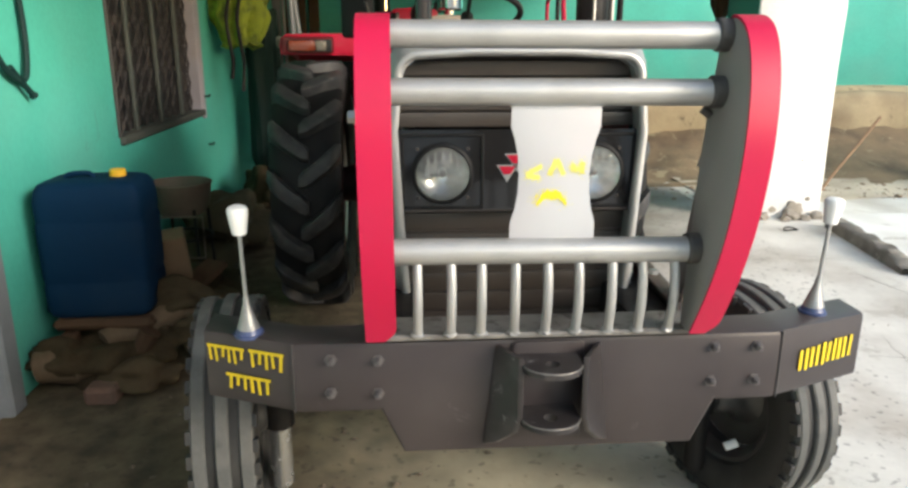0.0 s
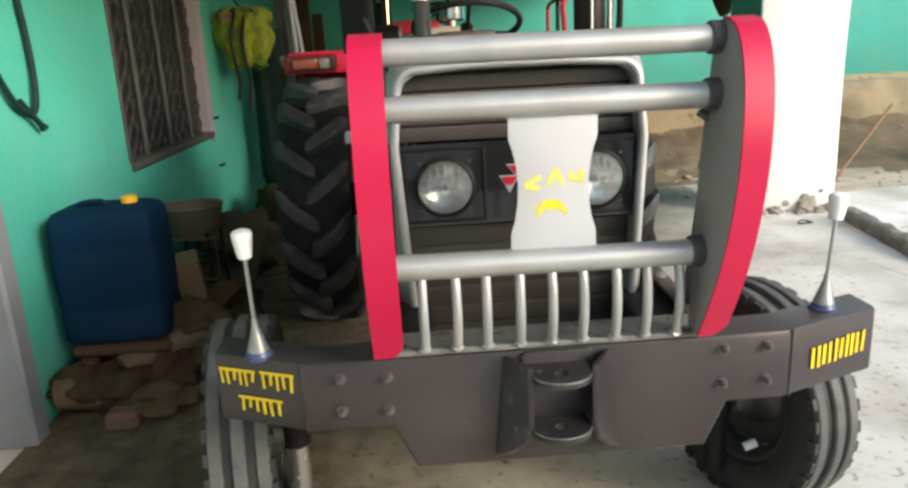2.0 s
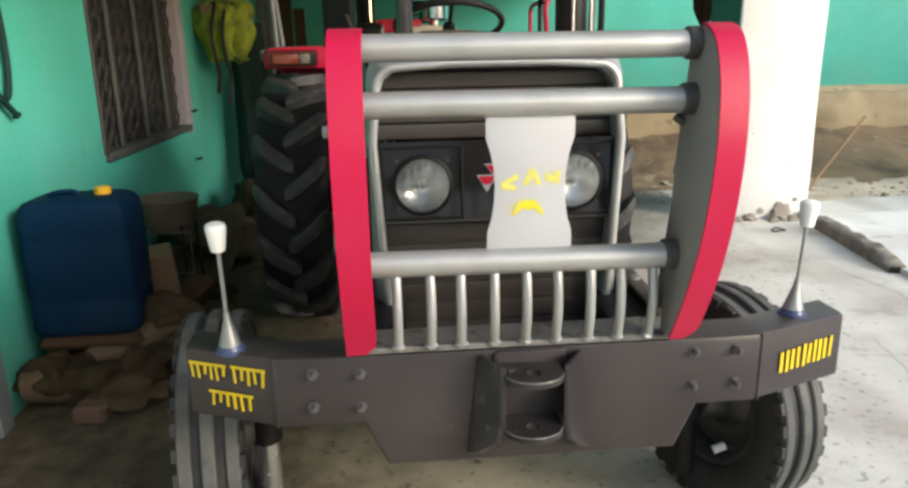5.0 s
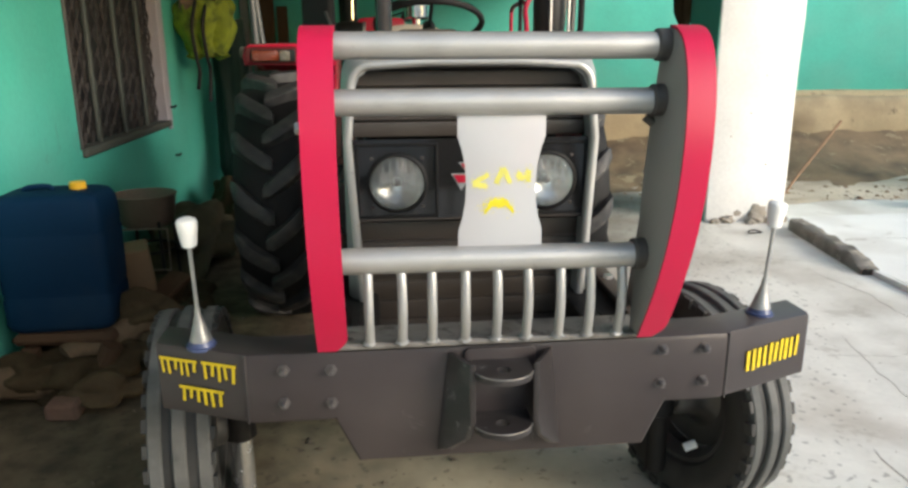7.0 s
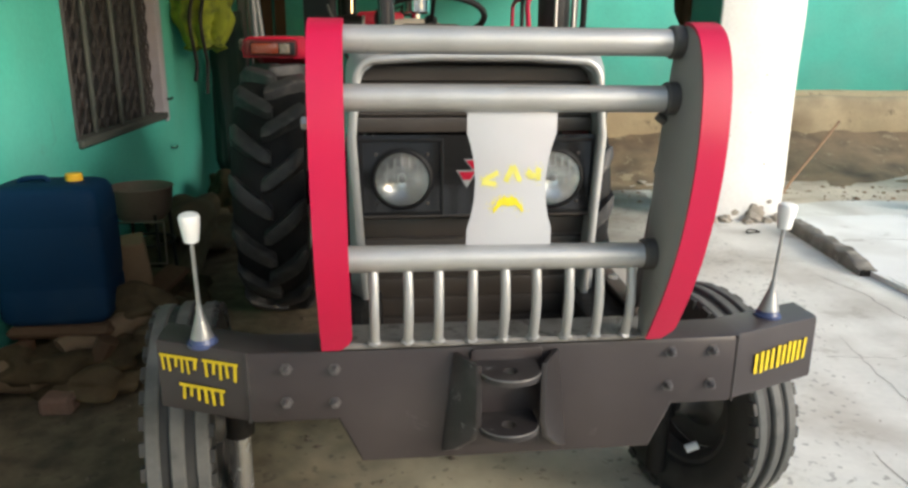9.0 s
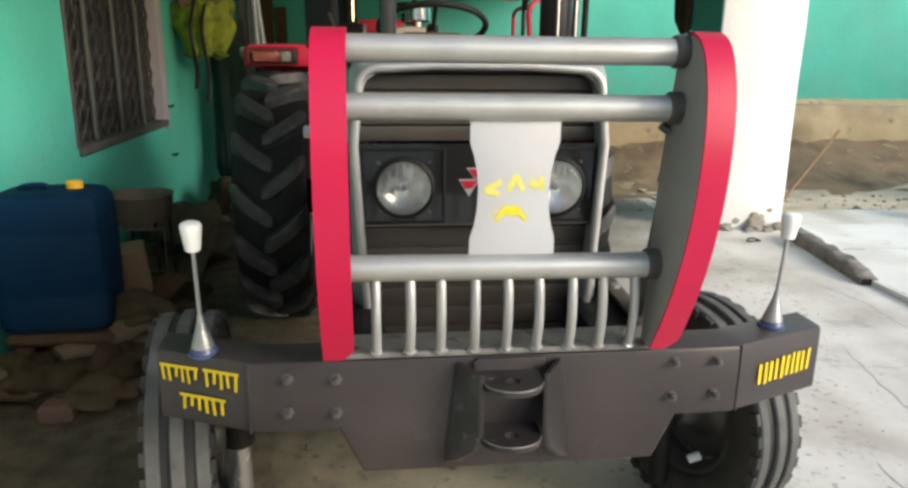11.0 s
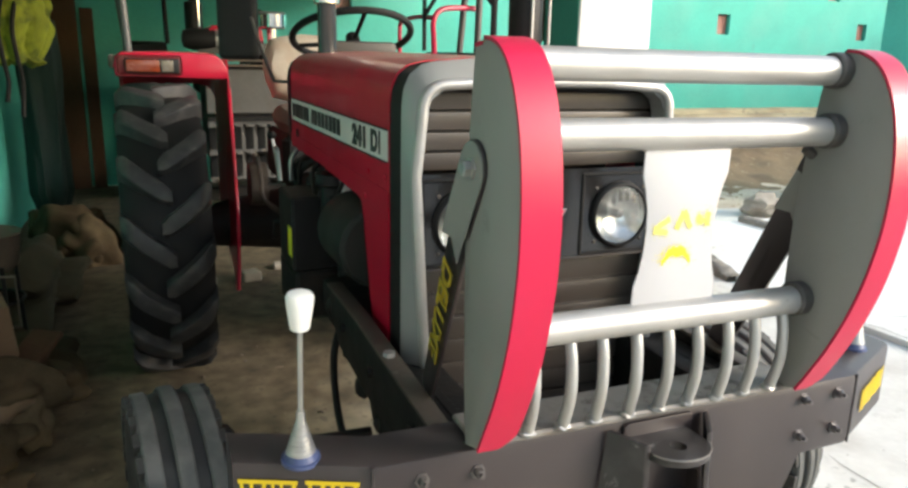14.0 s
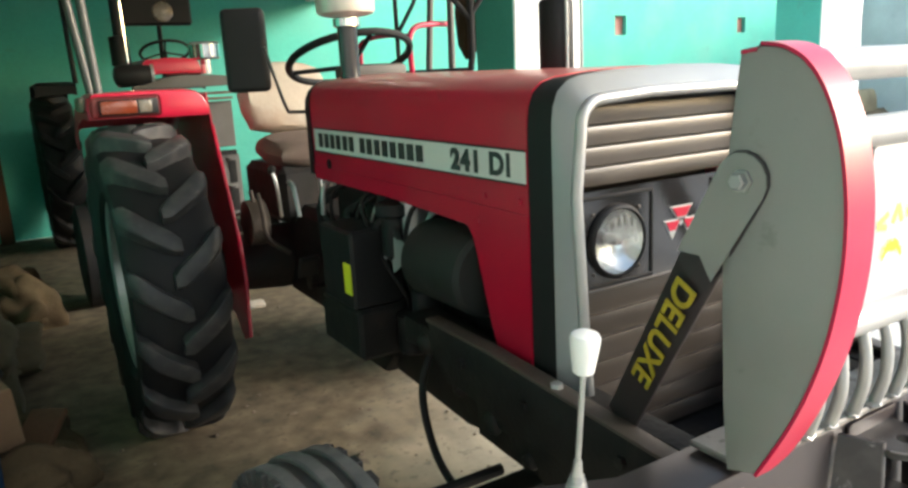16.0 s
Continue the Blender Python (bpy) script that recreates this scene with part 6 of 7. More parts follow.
ob.location, ob.rotation_euler = (-1.645, 8.04, 0), (-0.03, -0.025, 0)
tagged(ob, "thin lilac grey painted pole leaning on the back wall", "pole")
ob = part("board", box((0, 0, 1.3), (0.10, 0.03, 2.6), 0.006), LILAC)
ob.location = (-1.79, 8.24, 0)
tagged(ob, "lilac grey painted board standing in the wall corner", "board")
sack = hanging_bag("sack", "brown jute sack hung on the pillar side", "sack", (2.50, 5.08, 2.35), 0.22, 0.74, 0.22, JUTE, 9.2, 4, 0.25)

# ---- clutter by the teal wall ----
def jerrycan(at):
    ob = thing("drum", "dark blue plastic drum with a yellow cap", "drum", at)
    bm = bmesh.new()
    rows = []
    for z, k in ((0.0, 0.86), (0.012, 0.94), (0.035, 1.0), (0.14, 1.0), (0.15, 0.985), (0.165, 0.985), (0.175, 1.0), (0.40, 1.01), (0.41, 0.99), (0.425, 0.99), (0.435, 1.0), (0.50, 0.995), (0.545, 0.96), (0.57, 0.88), (0.58, 0.75), (0.582, 0.3), (0.582, 0.0)):
        ring = []
        for i in range(33):
            a = math.tau * i / 32
            e = 0.24
            cx, sy = math.copysign(abs(math.cos(a)) ** e, math.cos(a)), math.copysign(abs(math.sin(a)) ** e, math.sin(a))
            ring.append((0.218 * k * cx, 0.155 * k * sy, z))
        ring[-1] = ring[0]
        rows.append(ring)
    sheet(rows, bm)
    bmesh.ops.remove_doubles(bm, verts=bm.verts, dist=1e-4)
    bmesh.ops.recalc_face_normals(bm, faces=bm.faces)
    part("body", bm, BLUE_DRUM, ob, "", 0.8)
    part("cap", lathe([(0.578, 0.034), (0.605, 0.034), (0.610, 0.030), (0.611, 0.001)], (0.09, 0.02, 0), "z", 20), YELLOW_CAP, ob, "yellow screw cap")
    part("handle", tube(spline([(-0.12, 0.0, 0.570), (-0.10, 0, 0.592), (-0.02, 0, 0.596), (0.0, 0, 0.570)], 5), 0.012, sides=8), BLUE_DRUM, ob)
    ob.rotation_euler = (0, 0, radians(3))
    return ob


jerrycan((-1.585, 1.80, 0.285))
bench = thing("bench", "low brown wooden bench with one pale foot", "bench", (-1.50, 1.85, 0))
part("bench_top", box((-0.06, -0.05, 0.26), (0.42, 0.36, 0.05), 0.02), WOOD, bench)
for x, y in ((-0.2, -0.22), (0.2, 0.22), (-0.2, 0.22)):
    part("leg", box((x, y, 0.117), (0.07, 0.07, 0.234), 0.012), WOOD, bench)
part("leg", tube([(0.14, -0.24, 0.236), (0.06, -0.245, 0.09), (0.045, -0.245, 0.0)], [0.045, 0.032, 0.026], sides=9), WOOD, bench)
part("foot", tube([(0.062, -0.247, 0.096), (0.045, -0.247, 0.0)], [0.035, 0.030], sides=10), PANEL_WHITE, bench, "white painted foot")
random.seed(21)


def log(at, length, r, yaw, pitch, seed):
    pts = [Vector((length * (k / 7 - 0.5), 0.03 * noise.noise((k * 0.6, seed, 0)), 0.03 * noise.noise((seed, k * 0.6, 2)))) for k in range(8)]
    ob = part("log", tube(pts, [r * (1 + 0.25 * noise.noise((k * 0.9, seed, 5))) for k in range(8)], sides=11), BROWN_WOOD)
    ob.location = at
    ob.rotation_euler = (0, radians(pitch), radians(yaw))
    return tagged(ob, "rough brown firewood log with peeled bark", "log", "firewood by the wall")


log((-1.52, 1.62, 0.115), 0.34, 0.05, 30, -8, 4)
log((-1.66, 1.58, 0.10), 0.30, 0.07, 15, 6, 6)
log((-1.40, 1.70, 0.235), 0.36, 0.052, 28, -14, 5)
plank = part("plank", box((0, 0, 0), (0.12, 0.50, 0.03), 0.006), WOOD)
plank.location, plank.rotation_euler = (-1.31, 2.02, 0.28), (0.28, 0.10, -0.36)
tagged(plank, "short brown plank lying aslant on the sacking", "plank")
OLD_JUTE = mat("faded jute", (0.085, 0.064, 0.037), rough=0.95, gloss=0.1, vary=0.4, scale=9, fine=80, bump=0.5, dirt=(0.05, 0.032, 0.02), dirt_amount=0.6, dirt_scale=5)


def sack_heap(label, at, lumps, seed):
    """A thrown down heap of empty sacks: each fold is a crumpled lump of its own."""
    heap = thing("sacking", label, "sacking", at)
    for k, (x, y, z, r, sx, sy, sz) in enumerate(lumps):
        bm = blob((0, 0, 0), r, seed + k * 2.3, rough=0.55, squash=(sx, sy, sz), sub=4)
        for v in bm.verts:
            p = v.co * (9.0 / (r * 20 + 1))
            v.co += v.co.normalized() * r * (0.12 * abs(noise.noise(p * 2.0 + Vector((seed, k, 0)))) + 0.03 * noise.noise(p * 7))
            v.co += Vector((x, y, z))
            v.co.z = max(v.co.z, 0.004 - at[2] if at[2] < 0.05 else v.co.z)
        part("fold", bm, OLD_JUTE if k % 3 == 1 else JUTE, heap, "faded pale brown fold" if k % 3 == 1 else "", 0.9)
    return heap


sack_heap("brown sacking bundled under the drum bench", (-1.57, 1.68, 0.0), [(0.0, 0.0, 0.10, 0.25, 1.1, 0.8, 0.45), (0.16, -0.12, 0.07, 0.14, 1.2, 0.7, 0.5), (-0.14, -0.10, 0.14, 0.13, 1.0, 0.7, 0.55), (0.20, 0.08, 0.16, 0.13, 0.9, 0.9, 0.6)], 5.1)
sack_heap("brown sacking hanging over the bench end", (-1.30, 1.82, 0.30), [(0.0, 0.0, 0.0, 0.12, 1.3, 0.8, 0.75), (0.05, -0.03, -0.12, 0.09, 0.8, 0.6, 1.3), (-0.08, -0.06, -0.08, 0.08, 0.9, 0.6, 1.2)], 8.4)
carton = part("carton", box((0, 0, 0.12), (0.20, 0.16, 0.24), 0.006), mat("old carton", (0.15, 0.095, 0.052), rough=0.9, vary=0.2, scale=9, bump=0.1), None)
carton.location, carton.rotation_euler = (-1.42, 2.14, 0.29), (0.12, -0.1, 0.3)
part("frayed_edge", box((0, -0.081, 0.008), (0.20, 0.004, 0.016), 0.001), PALE_WOOD, carton, "pale torn lower edge")
tagged(carton, "small brown cardboard carton on the sacking heap", "carton")
ob = part("brick_block", box((0, 0, 0.04), (0.13, 0.10, 0.08), 0.016), DIRTY_BRICK)
ob.location = (-1.512, 1.44, 0)
tagged(ob, "single worn brick lying on the floor", "brick")
crate = thing("basin", "grey brown tin basin on a thin iron stand", "basin", (-1.52, 2.75, 0))
part("bowl", lathe([(0.50, 0.08), (0.49, 0.12), (0.53, 0.15), (0.655, 0.168), (0.665, 0.175), (0.67, 0.168), (0.65, 0.158), (0.53, 0.14), (0.51, 0.08)], (0, 0, 0), "z", 30), ASH_METAL, crate)
for k in range(4):
    a = math.tau * k / 4 + 0.7
    part("leg", tube([(0.15 * math.cos(a), 0.15 * math.sin(a), 0.53), (0.17 * math.cos(a), 0.17 * math.sin(a), 0.0)], 0.009, sides=7), IRON, crate)
part("rack", tube([(-0.11, -0.16, 0.27), (0.15, -0.16, 0.27), (0.15, -0.16, 0.50), (-0.11, -0.16, 0.50)], 0.007, sides=6, closed=True), ASH_METAL, crate, "thin square iron rack")
part("ring", tube([(0.155 * math.cos(math.tau * k / 24), 0.155 * math.sin(math.tau * k / 24), 0.36) for k in range(24)], 0.008, sides=6, closed=True), IRON, crate)
sack_heap("heap of brown sacking on the floor", (-1.46, 2.45, 0.0), [(0.0, 0.0, 0.13, 0.31, 0.95, 0.9, 0.46), (0.15, -0.14, 0.09, 0.17, 1.0, 0.8, 0.6), (-0.12, 0.10, 0.18, 0.16, 1.1, 0.9, 0.5)], 3.3)
sack_heap("dull yellow brown sacking piled below the hung cloth", (-1.33, 4.80, 0.0), [(0.0, 0.05, 0.15, 0.30, 0.8, 1.0, 0.75), (0.10, -0.14, 0.14, 0.20, 0.8, 0.8, 0.9), (-0.12, 0.20, 0.20, 0.20, 0.9, 0.9, 0.8)], 6.2)
heap = part("fodder_mound", blob((0, 0, 0.16), 0.5, 7.3, rough=0.7, squash=(0.55, 1.3, 0.4), sub=4), mat("old straw", (0.06, 0.045, 0.022), rough=1.0, vary=0.4, scale=12, fine=90, bump=0.6, dirt=(0.05, 0.04, 0.02), dirt_amount=0.6))
heap.location = (-1.50, 3.7, 0.0)
tagged(heap, "dull brown heap of straw along the wall", "straw heap")

# ---- shed beyond the pillars ----
manger = thing("manger", "long mud plastered manger along the back wall", "manger", (2.2, 7.3, 0))


def mud_run(prof, seed, bump=0.03):
    rows = [[(11.0 * i / 60, y - 7.3 + bump * noise.noise((i * 0.3, y + seed, z * 2)) + 0.4 * bump * noise.noise((i * 1.1, y, z * 6)), z + 0.025 * noise.noise((i * 0.25, y * 2, 3 + seed)) * (z > 0.2)) for y, z in prof] for i in range(61)]
    bm = sheet(rows)
    bmesh.ops.holes_fill(bm, edges=bm.edges, sides=0)
    bmesh.ops.recalc_face_normals(bm, faces=bm.faces)
    return bm


part("front_wall", mud_run([(7.32, -0.05), (7.27, 0.15), (7.25, 0.3), (7.25, 0.46), (7.27, 0.62), (7.31, 0.78), (7.36, 0.83), (7.46, 0.835), (7.52, 0.80), (7.56, 0.5), (7.56, -0.05)], 0), MUD, manger, "", 0.9)
part("trough_bed", mud_run([(7.5, 0.2), (7.5, 0.54), (7.75, 0.5), (8.05, 0.54), (8.05, 0.2)], 2), MUD, manger, "", 0.9)
part("back_ledge", mud_run([(8.0, -0.05), (8.02, 0.8), (8.1, 0.86), (8.299, 0.86), (8.299, -0.05)], 4, 0.0), MUD, manger, "", 0.9)
bm = grid_ground(2.6, 13.5, 5.0, 7.6, 40, 0.0)
for v in bm.verts:
    t = (v.co.y - 5.0) / 2.6
    v.co.z = 0.006 + 0.10 * t * t + 0.02 * t * noise.noise(v.co * 2.5) if 0 < t < 1 else 0.004 + 0.1 * max(0, t)
for v in bm.verts:
    v.co.y += 0.25 * noise.noise(Vector((v.co.x * 0.8, 0, 0))) * (1 - (v.co.y - 5) / 2.6)
structure("earth_floor", bm, PALE_EARTH, "trodden brown earth and straw on the shed floor", "ground")


rows = []
for i in range(81):
    x = 1.7 + 11.8 * i / 80
    rise = min(1.0, 0.1 + i / 9)
    front = 5.75 + 0.22 * noise.noise((x * 0.9, 0, 0)) + 0.10 * noise.noise((x * 3.1, 5, 0))
    rows.append([(x, front + (7.29 - front) * k / 14, (0.005 if k == 0 else 0.02 + rise * 0.42 * (k / 14) ** 2.2 + 0.05 * noise.noise((x * 2.2, k * 0.6, 1)) + 0.03 * noise.noise((x * 6, k * 1.3, 4)))) for k in range(15)])
structure("earth_bank", sheet(rows), mat("fodder and dung earth", (0.25, 0.175, 0.10), rough=1.0, vary=0.35, scale=4, fine=30, bump=0.6, dirt=(0.10, 0.07, 0.045), dirt_amount=0.8, dirt_scale=2.2, specks=((0.40, 0.33, 0.2), 0.7, 6.0, 0.58)), "brown trodden bank of earth and fodder before the manger", "ground")


def kerb(a, b, w, h, seed):
    a, b = Vector(a), Vector(b)
    d = (b - a).normalized()
    s = Vector((-d.y, d.x, 0)) * w / 2
    rows = []
    for i in range(41):
        t = i / 40
        p = a + (b - a) * t
        j = [0.014 * noise.noise((i * 0.23, seed, k)) + 0.006 * noise.noise((i * 0.9, seed + 5, k)) for k in range(6)]
        worn = 1 - 0.55 * max(0.0, t - 0.82) / 0.18
        rows.append([p + s * (1 + j[0] * 6) + Vector((0, 0, -0.03)), p + s * (1 + j[1] * 4) + Vector((0, 0, h * 0.74 * worn + j[1])), p + s * (0.74 + j[2] * 5) + Vector((0, 0, h * worn + j[2])), p - s * (0.7 + j[3] * 5) + Vector((0, 0, h * worn + j[3])), p - s * (1 + j[4] * 4) + Vector((0, 0, h * 0.8 * worn + j[4])), p - s * (1 + j[5] * 6) + Vector((0, 0, -0.03))])
    bm = sheet(rows)
    bmesh.ops.holes_fill(bm, edges=bm.edges, sides=0)
    bmesh.ops.recalc_face_normals(bm, faces=bm.faces)
    return tagged(part("kerb_stone", bm, KERB, None, "", 0.9), "worn dark kerb stone along the yard slab", "kerb", "kerb stones of the yard")


kerb((3.13, 4.05, 0), (2.92, 2.82, 0), 0.12, 0.092, 1)
kerb((4.40, 4.32, 0.03), (4.42, 3.70, 0.03), 0.10, 0.06, 2)
random.seed(8)
for i, (x, y, r) in enumerate(((2.70, 4.36, 0.05), (2.58, 4.34, 0.035), (3.04, 4.30, 0.04), (2.93, 4.33, 0.06), (2.86, 4.28, 0.035), (3.16, 4.34, 0.05), (4.95, 4.62, 0.17), (5.2, 4.7, 0.09))):
    ob = part("stone", blob((0, 0, r * 0.45), r, i * 3.1, rough=0.5, squash=(1.2, 1.0, 0.75), sub=3), ROCK)
    ob.location = (x, y, 0.03 if x > 4 else 0.0)
    tagged(ob, "rough grey brown lump of rubble", "stone", "rubble by the pillar")
ob = part("stick", tube(spline([(3.44, 4.92, 0.0), (3.70, 5.04, 0.26), (3.98, 5.18, 0.50), (4.24, 5.30, 0.74)], 4), 0.014, sides=8), PALE_WOOD)
tagged(ob, "thin bare wooden stick stuck in the ground by the pillar", "stick")

bm = blob((0, 0, 0.04), 0.085, 2.2, rough=0.5, squash=(0.9, 0.22, 0.9), sub=3)
for v in bm.verts:
    v.co += Vector((2.98, 4.392, 0.02))
part("chipped_patch", bm, ROCK, bpy.data.objects["pillar_1"], "bare grey patch where the plaster has broken off")
for i, (x, z, r) in enumerate(((2.946, 1.209, 0.007), (3.011, 0.483, 0.009), (2.839, 0.908, 0.006), (2.683, 0.721, 0.007), (3.10, 0.16, 0.02), (2.80, 0.07, 0.03))):
    bm = blob((0, 0, 0), r, i * 1.7, rough=0.6, squash=(1.2, 0.25, 0.8), sub=2)
    for v in bm.verts:
        v.co += Vector((x, 4.397, z))
    part("chip", bm, ROCK, bpy.data.objects["pillar_1"], "small grey chip in the limewash")
ob = part("iron_ring", tube([(0.055 * math.cos(math.tau * k / 20), 0.045 * math.sin(math.tau * k / 20), 0.006 + 0.012 * math.sin(math.tau * k / 20) ** 2) for k in range(17)], 0.006, sides=7), IRON)
ob.location = (2.74, 3.96, 0.002)
tagged(ob, "open iron ring lying on the concrete by the pillar", "ring")

# ---- second tractor in the bay ----
T2_GREY = mat("faded grey paint", (0.085, 0.083, 0.078), rough=0.7, vary=0.25, scale=10, bump=0.12, dirt=(0.05, 0.04, 0.03), dirt_amount=0.5, dirt_scale=5)
t2 = thing("tractor", "older red tractor with a black fender parked behind in the bay", "tractor", (-0.13, 4.65, 0))
HX = -0.036
secs2 = [(-0.192, 1.50), (-0.192, 1.60), (-0.184, 1.645), (-0.16, 1.668), (0, 1.680)]
secs2 = secs2 + [(-x, z) for x, z in secs2[:-1][::-1]]
part("hood", sheet([[(x + HX, y, z + 0.01 * y) for x, z in secs2] for y in (0, 0.1, 0.6, 1.2)], thick=0.005), TRACTOR_RED, t2)
part("nose", prism([(-0.190 + HX, 1.572), (-0.190 + HX, 1.60), (-0.182 + HX, 1.643), (-0.158 + HX, 1.665), (HX, 1.677), (0.158 + HX, 1.665), (0.182 + HX, 1.643), (0.190 + HX, 1.60), (0.190 + HX, 1.572)], "y", -0.02, 0.05, 0.006), TRACTOR_RED, t2)
cowl = spline([(-0.30, 1.500), (-0.20, 1.515), (-0.10, 1.548), (0.02, 1.560), (0.20, 1.556), (0.36, 1.540)], 5)
part("cowl", prism([(p[0], p[1]) for p in cowl] + [(0.36, 1.48), (-0.30, 1.47)], "y", -0.05, 0.03, 0.01), T2_GREY, t2, "faded grey rounded cowl")
for z in (1.432, 1.395):
    part("cowl_strip", box((0.04, -0.03, z), (0.60, 0.03, 0.018), 0.005), ASH_METAL, t2)
part("grille_panel", box((0.04, 0.02, 1.215), (0.60, 0.02, 0.32), 0.006), T2_GREY, t2, "grey front panel")
part("engine_block", box((0, 0.8, 1.0), (0.40, 1.5, 0.80), 0.03), IRON, t2)
# black backing added so the gaps of the slotted plate look unlit
part("radiator", box((0.04, 0.03, 0.80), (0.60, 0.04, 0.46), 0.006), BLACK, t2)
for s in (-1, 1):
    c = (HX + s * 0.60, 2.87, 0.74)
    rear_tyre_mesh(c, 0.74, 0.34, 16, "rear_tyre", t2, BLACK)
    part("fender", sheet([[(HX + s * 0.40, y, z - 0.01), (HX + s * 0.44, y, z), (HX + s * 0.70, y, z), (HX + s * 0.735, y, z - 0.02)] for y, z in ((2.235, 1.485), (2.24, 1.56), (2.27, 1.585), (2.40, 1.60), (3.2, 1.60), (3.4, 1.4))], thick=0.01), BLACK, t2, "black rear fender")
    part("front_tyre", lathe([(-0.07, 0.22), (-0.085, 0.30), (-0.07, 0.36), (0.07, 0.36), (0.085, 0.30), (0.07, 0.22)], (s * 0.66, 0.35, 0.36), "x", 32), RUBBER, t2)
    part("post", tube([(HX + s * 0.39, 2.35, 1.58), (HX + s * 0.41, 2.35, 2.5)], 0.022, sides=8), BLACK, t2)
lampb = part("headlamp", lathe([(-0.235, 0.02), (-0.225, 0.055), (-0.19, 0.070), (-0.03, 0.076), (-0.005, 0.070), (0.0, 0.001)], (-0.165, 0.02, 1.572), "x", 24), BLACK, t2, "black drum shaped headlamp body")
part("lamp_ring", lathe([(-0.012, 0.069), (-0.010, 0.079), (0.008, 0.079), (0.010, 0.066)], (-0.165, 0.02, 1.572), "x", 24), STEEL, lampb, "bright lamp ring")
part("axle", box((0, 0.35, 0.42), (1.15, 0.10, 0.10), 0.01), IRON, t2)
st2 = part("steering_wheel", tube([Matrix.Translation((0.216, 1.45, 1.79)) @ Matrix.Rotation(-0.42, 4, "X") @ Vector((0.20 * math.cos(math.tau * k / 28), 0.20 * math.sin(math.tau * k / 28), 0)) for k in range(28)], 0.013, sides=7, closed=True), BLACK, t2)
part("column", tube([(0.216, 1.45, 1.79), (0.15, 1.25, 1.6)], 0.02, sides=8), BLACK, st2)
for a in (0.4, 2.5, 4.6):
    part("spoke", tube([(0.216, 1.45, 1.785), Matrix.Translation((0.216, 1.45, 1.79)) @ Matrix.Rotation(-0.42, 4, "X") @ Vector((0.20 * math.cos(a), 0.20 * math.sin(a), 0))], 0.008, sides=6), BLACK, st2)
part("intake_cap", lathe([(1.57, 0.04), (1.665, 0.04), (1.67, 0.095), (1.682, 0.108), (1.775, 0.110), (1.792, 0.098), (1.797, 0.02)], (0.268, 0.30, 0), "z", 24), CHROME, t2, "bright intake cap")
xs, zs = [-0.26 + 0.085 * k for k in range(8)], [0.56, 0.60, 0.76, 0.80, 0.96, 1.00]
us = sorted(xs + [x + 0.058 for x in xs[:-1]])
bm = wall_cells("y", -0.045, -0.040, us, zs, [(x, x + 0.058, z, z + 0.16) for x in xs[:-1] for z in (0.60, 0.80)])
bmesh.ops.remove_doubles(bm, verts=bm.verts, dist=1e-4)
part("slotted_plate", bm, T2_GREY, t2, "dull grey slotted steel front plate")
sil2 = part("silencer", lathe([(1.5, 0.03), (1.64, 0.03), (1.65, 0.064), (1.84, 0.064), (1.85, 0.03), (2.4, 0.03)], (-0.29, 0.35, 0), "z", 18), BLACK, t2)
part("guard_strip", tube([(-0.262, 0.29, 1.6), (-0.262, 0.29, 2.2)], 0.010, sides=8), CHROME, sil2)
work = part("work_lamp", box((0.197, 1.5, 2.14), (0.56, 0.08, 0.26), 0.02), BLACK, t2)
part("seat", box((0, 2.0, 1.2), (0.45, 0.4, 0.15), 0.04), BLACK, t2)
part("lens", lathe([(0.0, 0.085), (-0.012, 0.08), (-0.02, 0.05), (-0.022, 0.001)], (0.24, 1.46, 2.12), "y", 24), PALE_LENS, work, "round lamp lens")
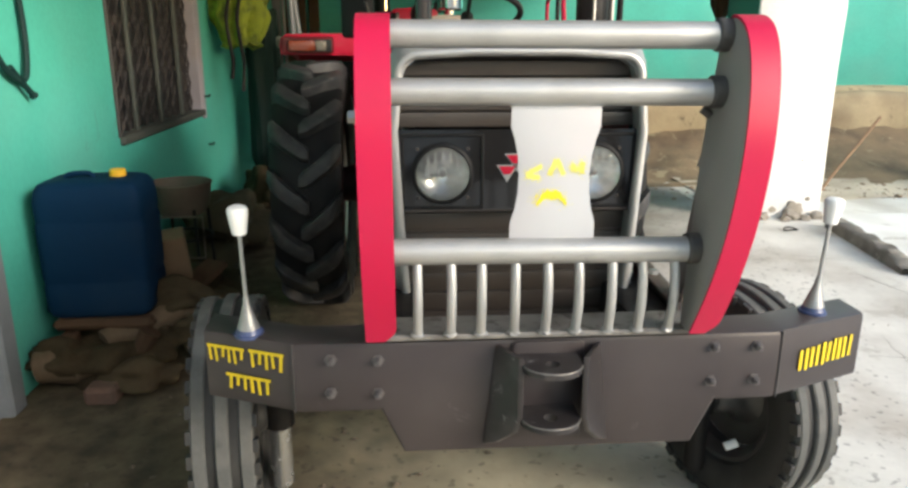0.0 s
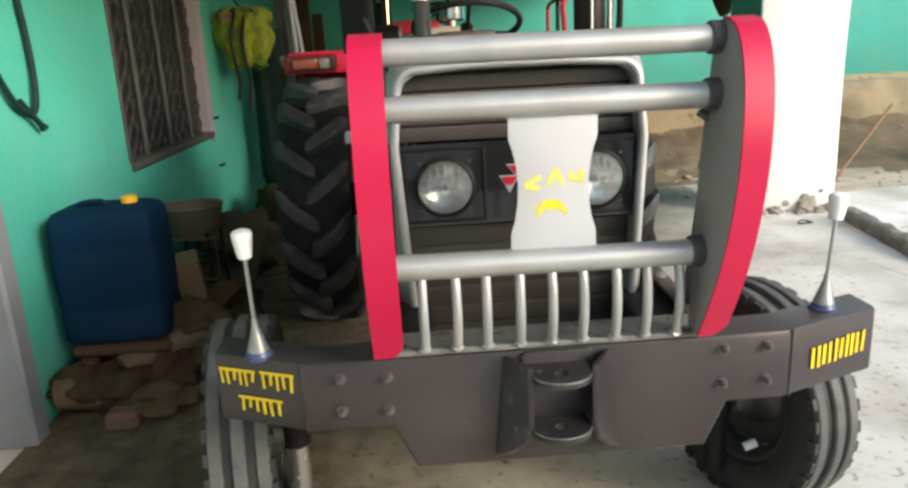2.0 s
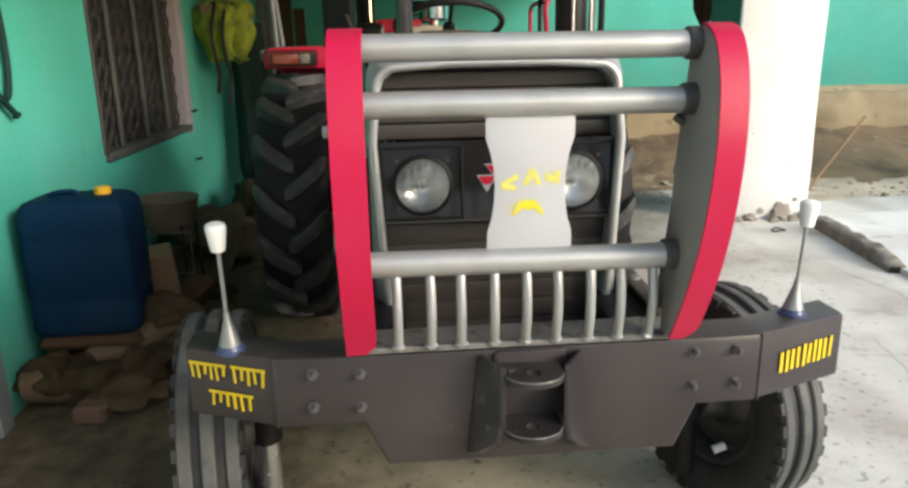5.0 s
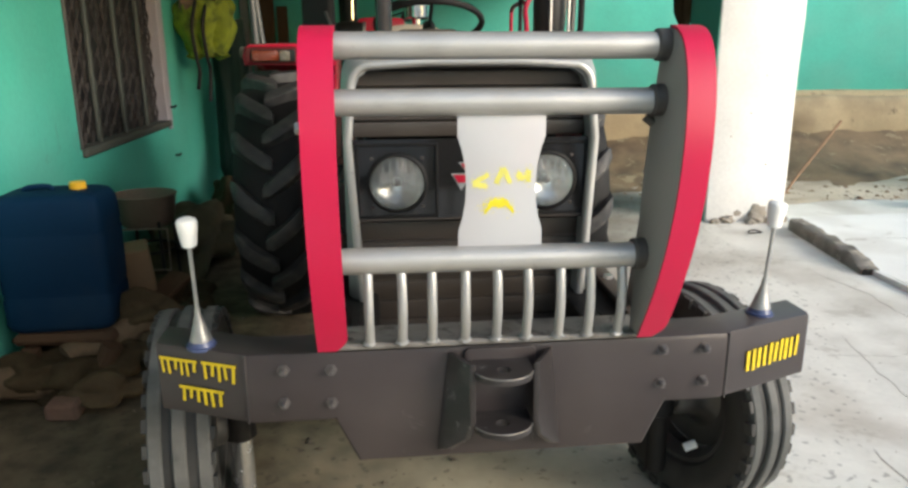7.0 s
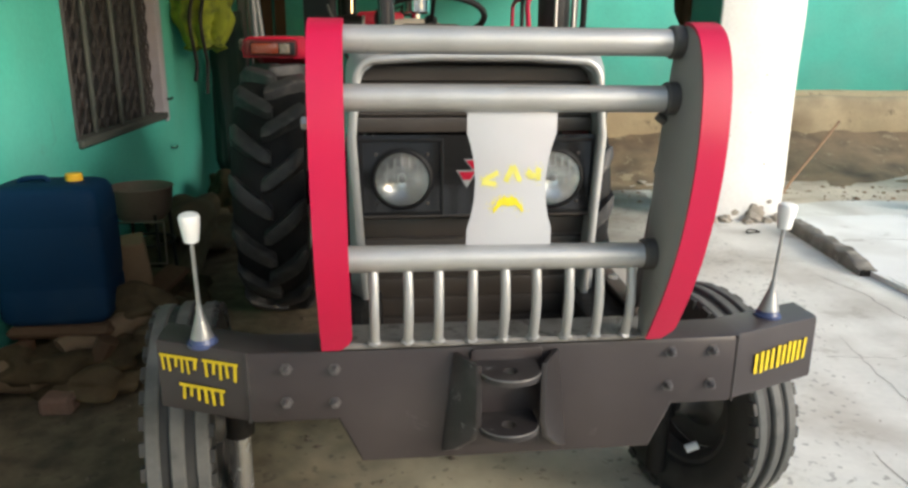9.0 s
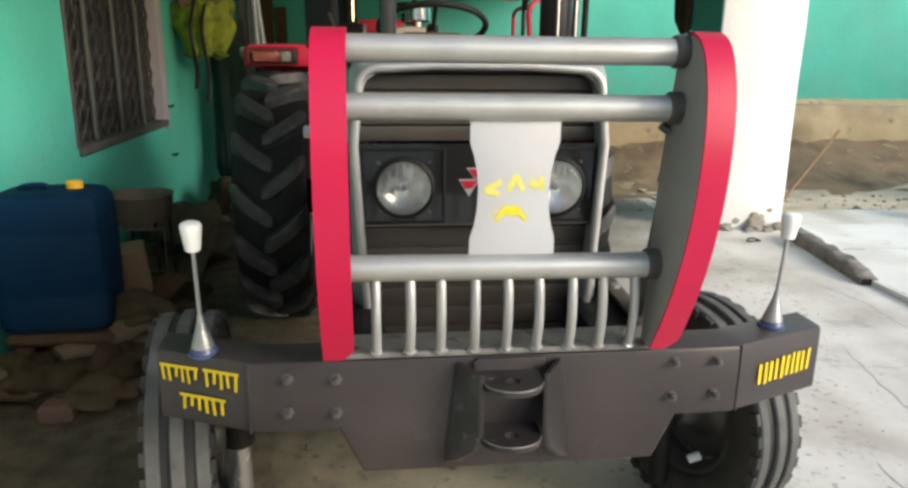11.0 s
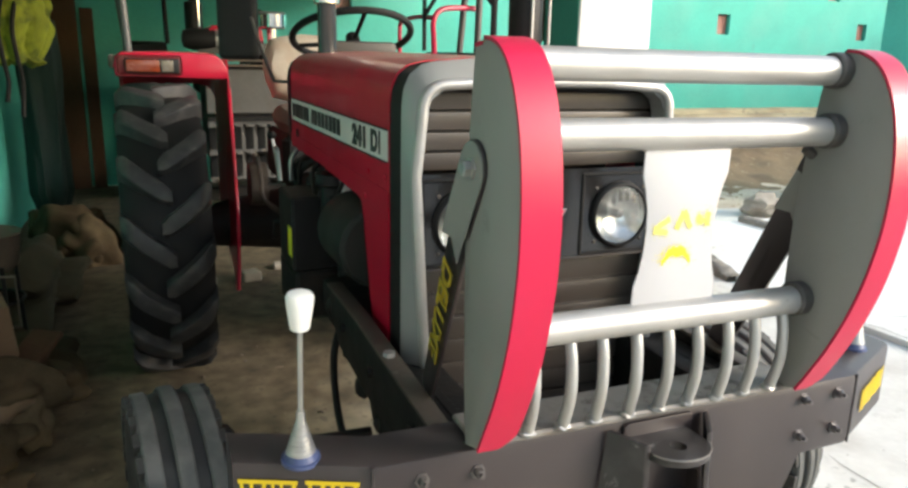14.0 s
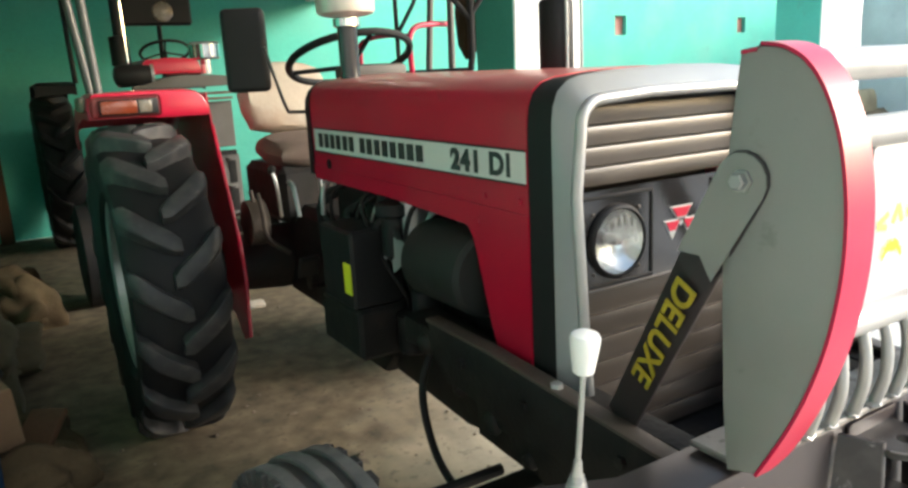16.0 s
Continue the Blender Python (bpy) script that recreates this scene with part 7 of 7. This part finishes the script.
PALE_BLOCK = mat("pale brick and lit floor", (0.36, 0.325, 0.27), rough=0.95, vary=0.2, scale=12, bump=0.35, dirt=(0.18, 0.15, 0.11), dirt_amount=0.5, dirt_scale=8)
# first block is a brick, the other two stand in for lit floor patches
for x, y, a, size in ((-0.53, 3.73, 0.08, (0.14, 0.10, 0.10)), (-0.23, 3.88, 0.2, (0.12, 0.10, 0.07)), (0.04, 4.12, -0.1, (0.17, 0.10, 0.04))):
    ob = part("brick_block", box((0, 0, size[2] / 2), size, 0.010), PALE_BLOCK)
    ob.location, ob.rotation_euler = (x, y, 0.008), (0, 0, a)
    tagged(ob, "pale block on the bay floor, for a brick and lit patches", "block", "blocks on the bay floor")


def crumbs(name, label, x0, x1, y0, y1, count, small, large, z, material, seed):
    """Loose bits scattered over a stretch of floor, as one mesh."""
    rnd = random.Random(seed)
    verts, faces = [], []
    for _ in range(count):
        x, y = rnd.uniform(x0, x1), rnd.uniform(y0, y1)
        r = small + (large - small) * rnd.random() ** 3
        a, h, long = rnd.uniform(0, math.tau), r * rnd.uniform(0.35, 0.7), rnd.uniform(0.8, 1.9)
        k = len(verts)
        for j in range(5):
            q = math.tau * j / 5 + rnd.uniform(-0.3, 0.3)
            u, v = r * long * math.cos(q), r * math.sin(q)
            verts.append((x + u * math.cos(a) - v * math.sin(a), y + u * math.sin(a) + v * math.cos(a), z))
        verts.append((x + rnd.uniform(-0.2, 0.2) * r, y, z + h))
        faces += [(k + j, k + (j + 1) % 5, k + 5) for j in range(5)]
    me = bpy.data.meshes.new(name)
    me.from_pydata(verts, [], faces)
    me.materials.append(material)
    return tagged(new(name, me), label, "litter", kind="stuff")


CRUMB = mat("dry soil crumbs", (0.13, 0.10, 0.07), rough=1.0, vary=0.4, scale=30, bump=0.2)
crumbs("soil_crumbs", "dry soil crumbs scattered over the bay floor", -1.7, 0.3, -0.4, 4.0, 420, 0.004, 0.016, 0.014, CRUMB, 3)
crumbs("grit", "grit and small chips scattered over the concrete", 0.8, 2.9, 0.4, 4.2, 220, 0.0015, 0.006, 0.001, ROCK, 5)
crumbs("straw_litter", "straw bits and chaff before the manger", 2.2, 9.0, 5.0, 5.75, 300, 0.008, 0.03, 0.012, PALE_WOOD, 7)
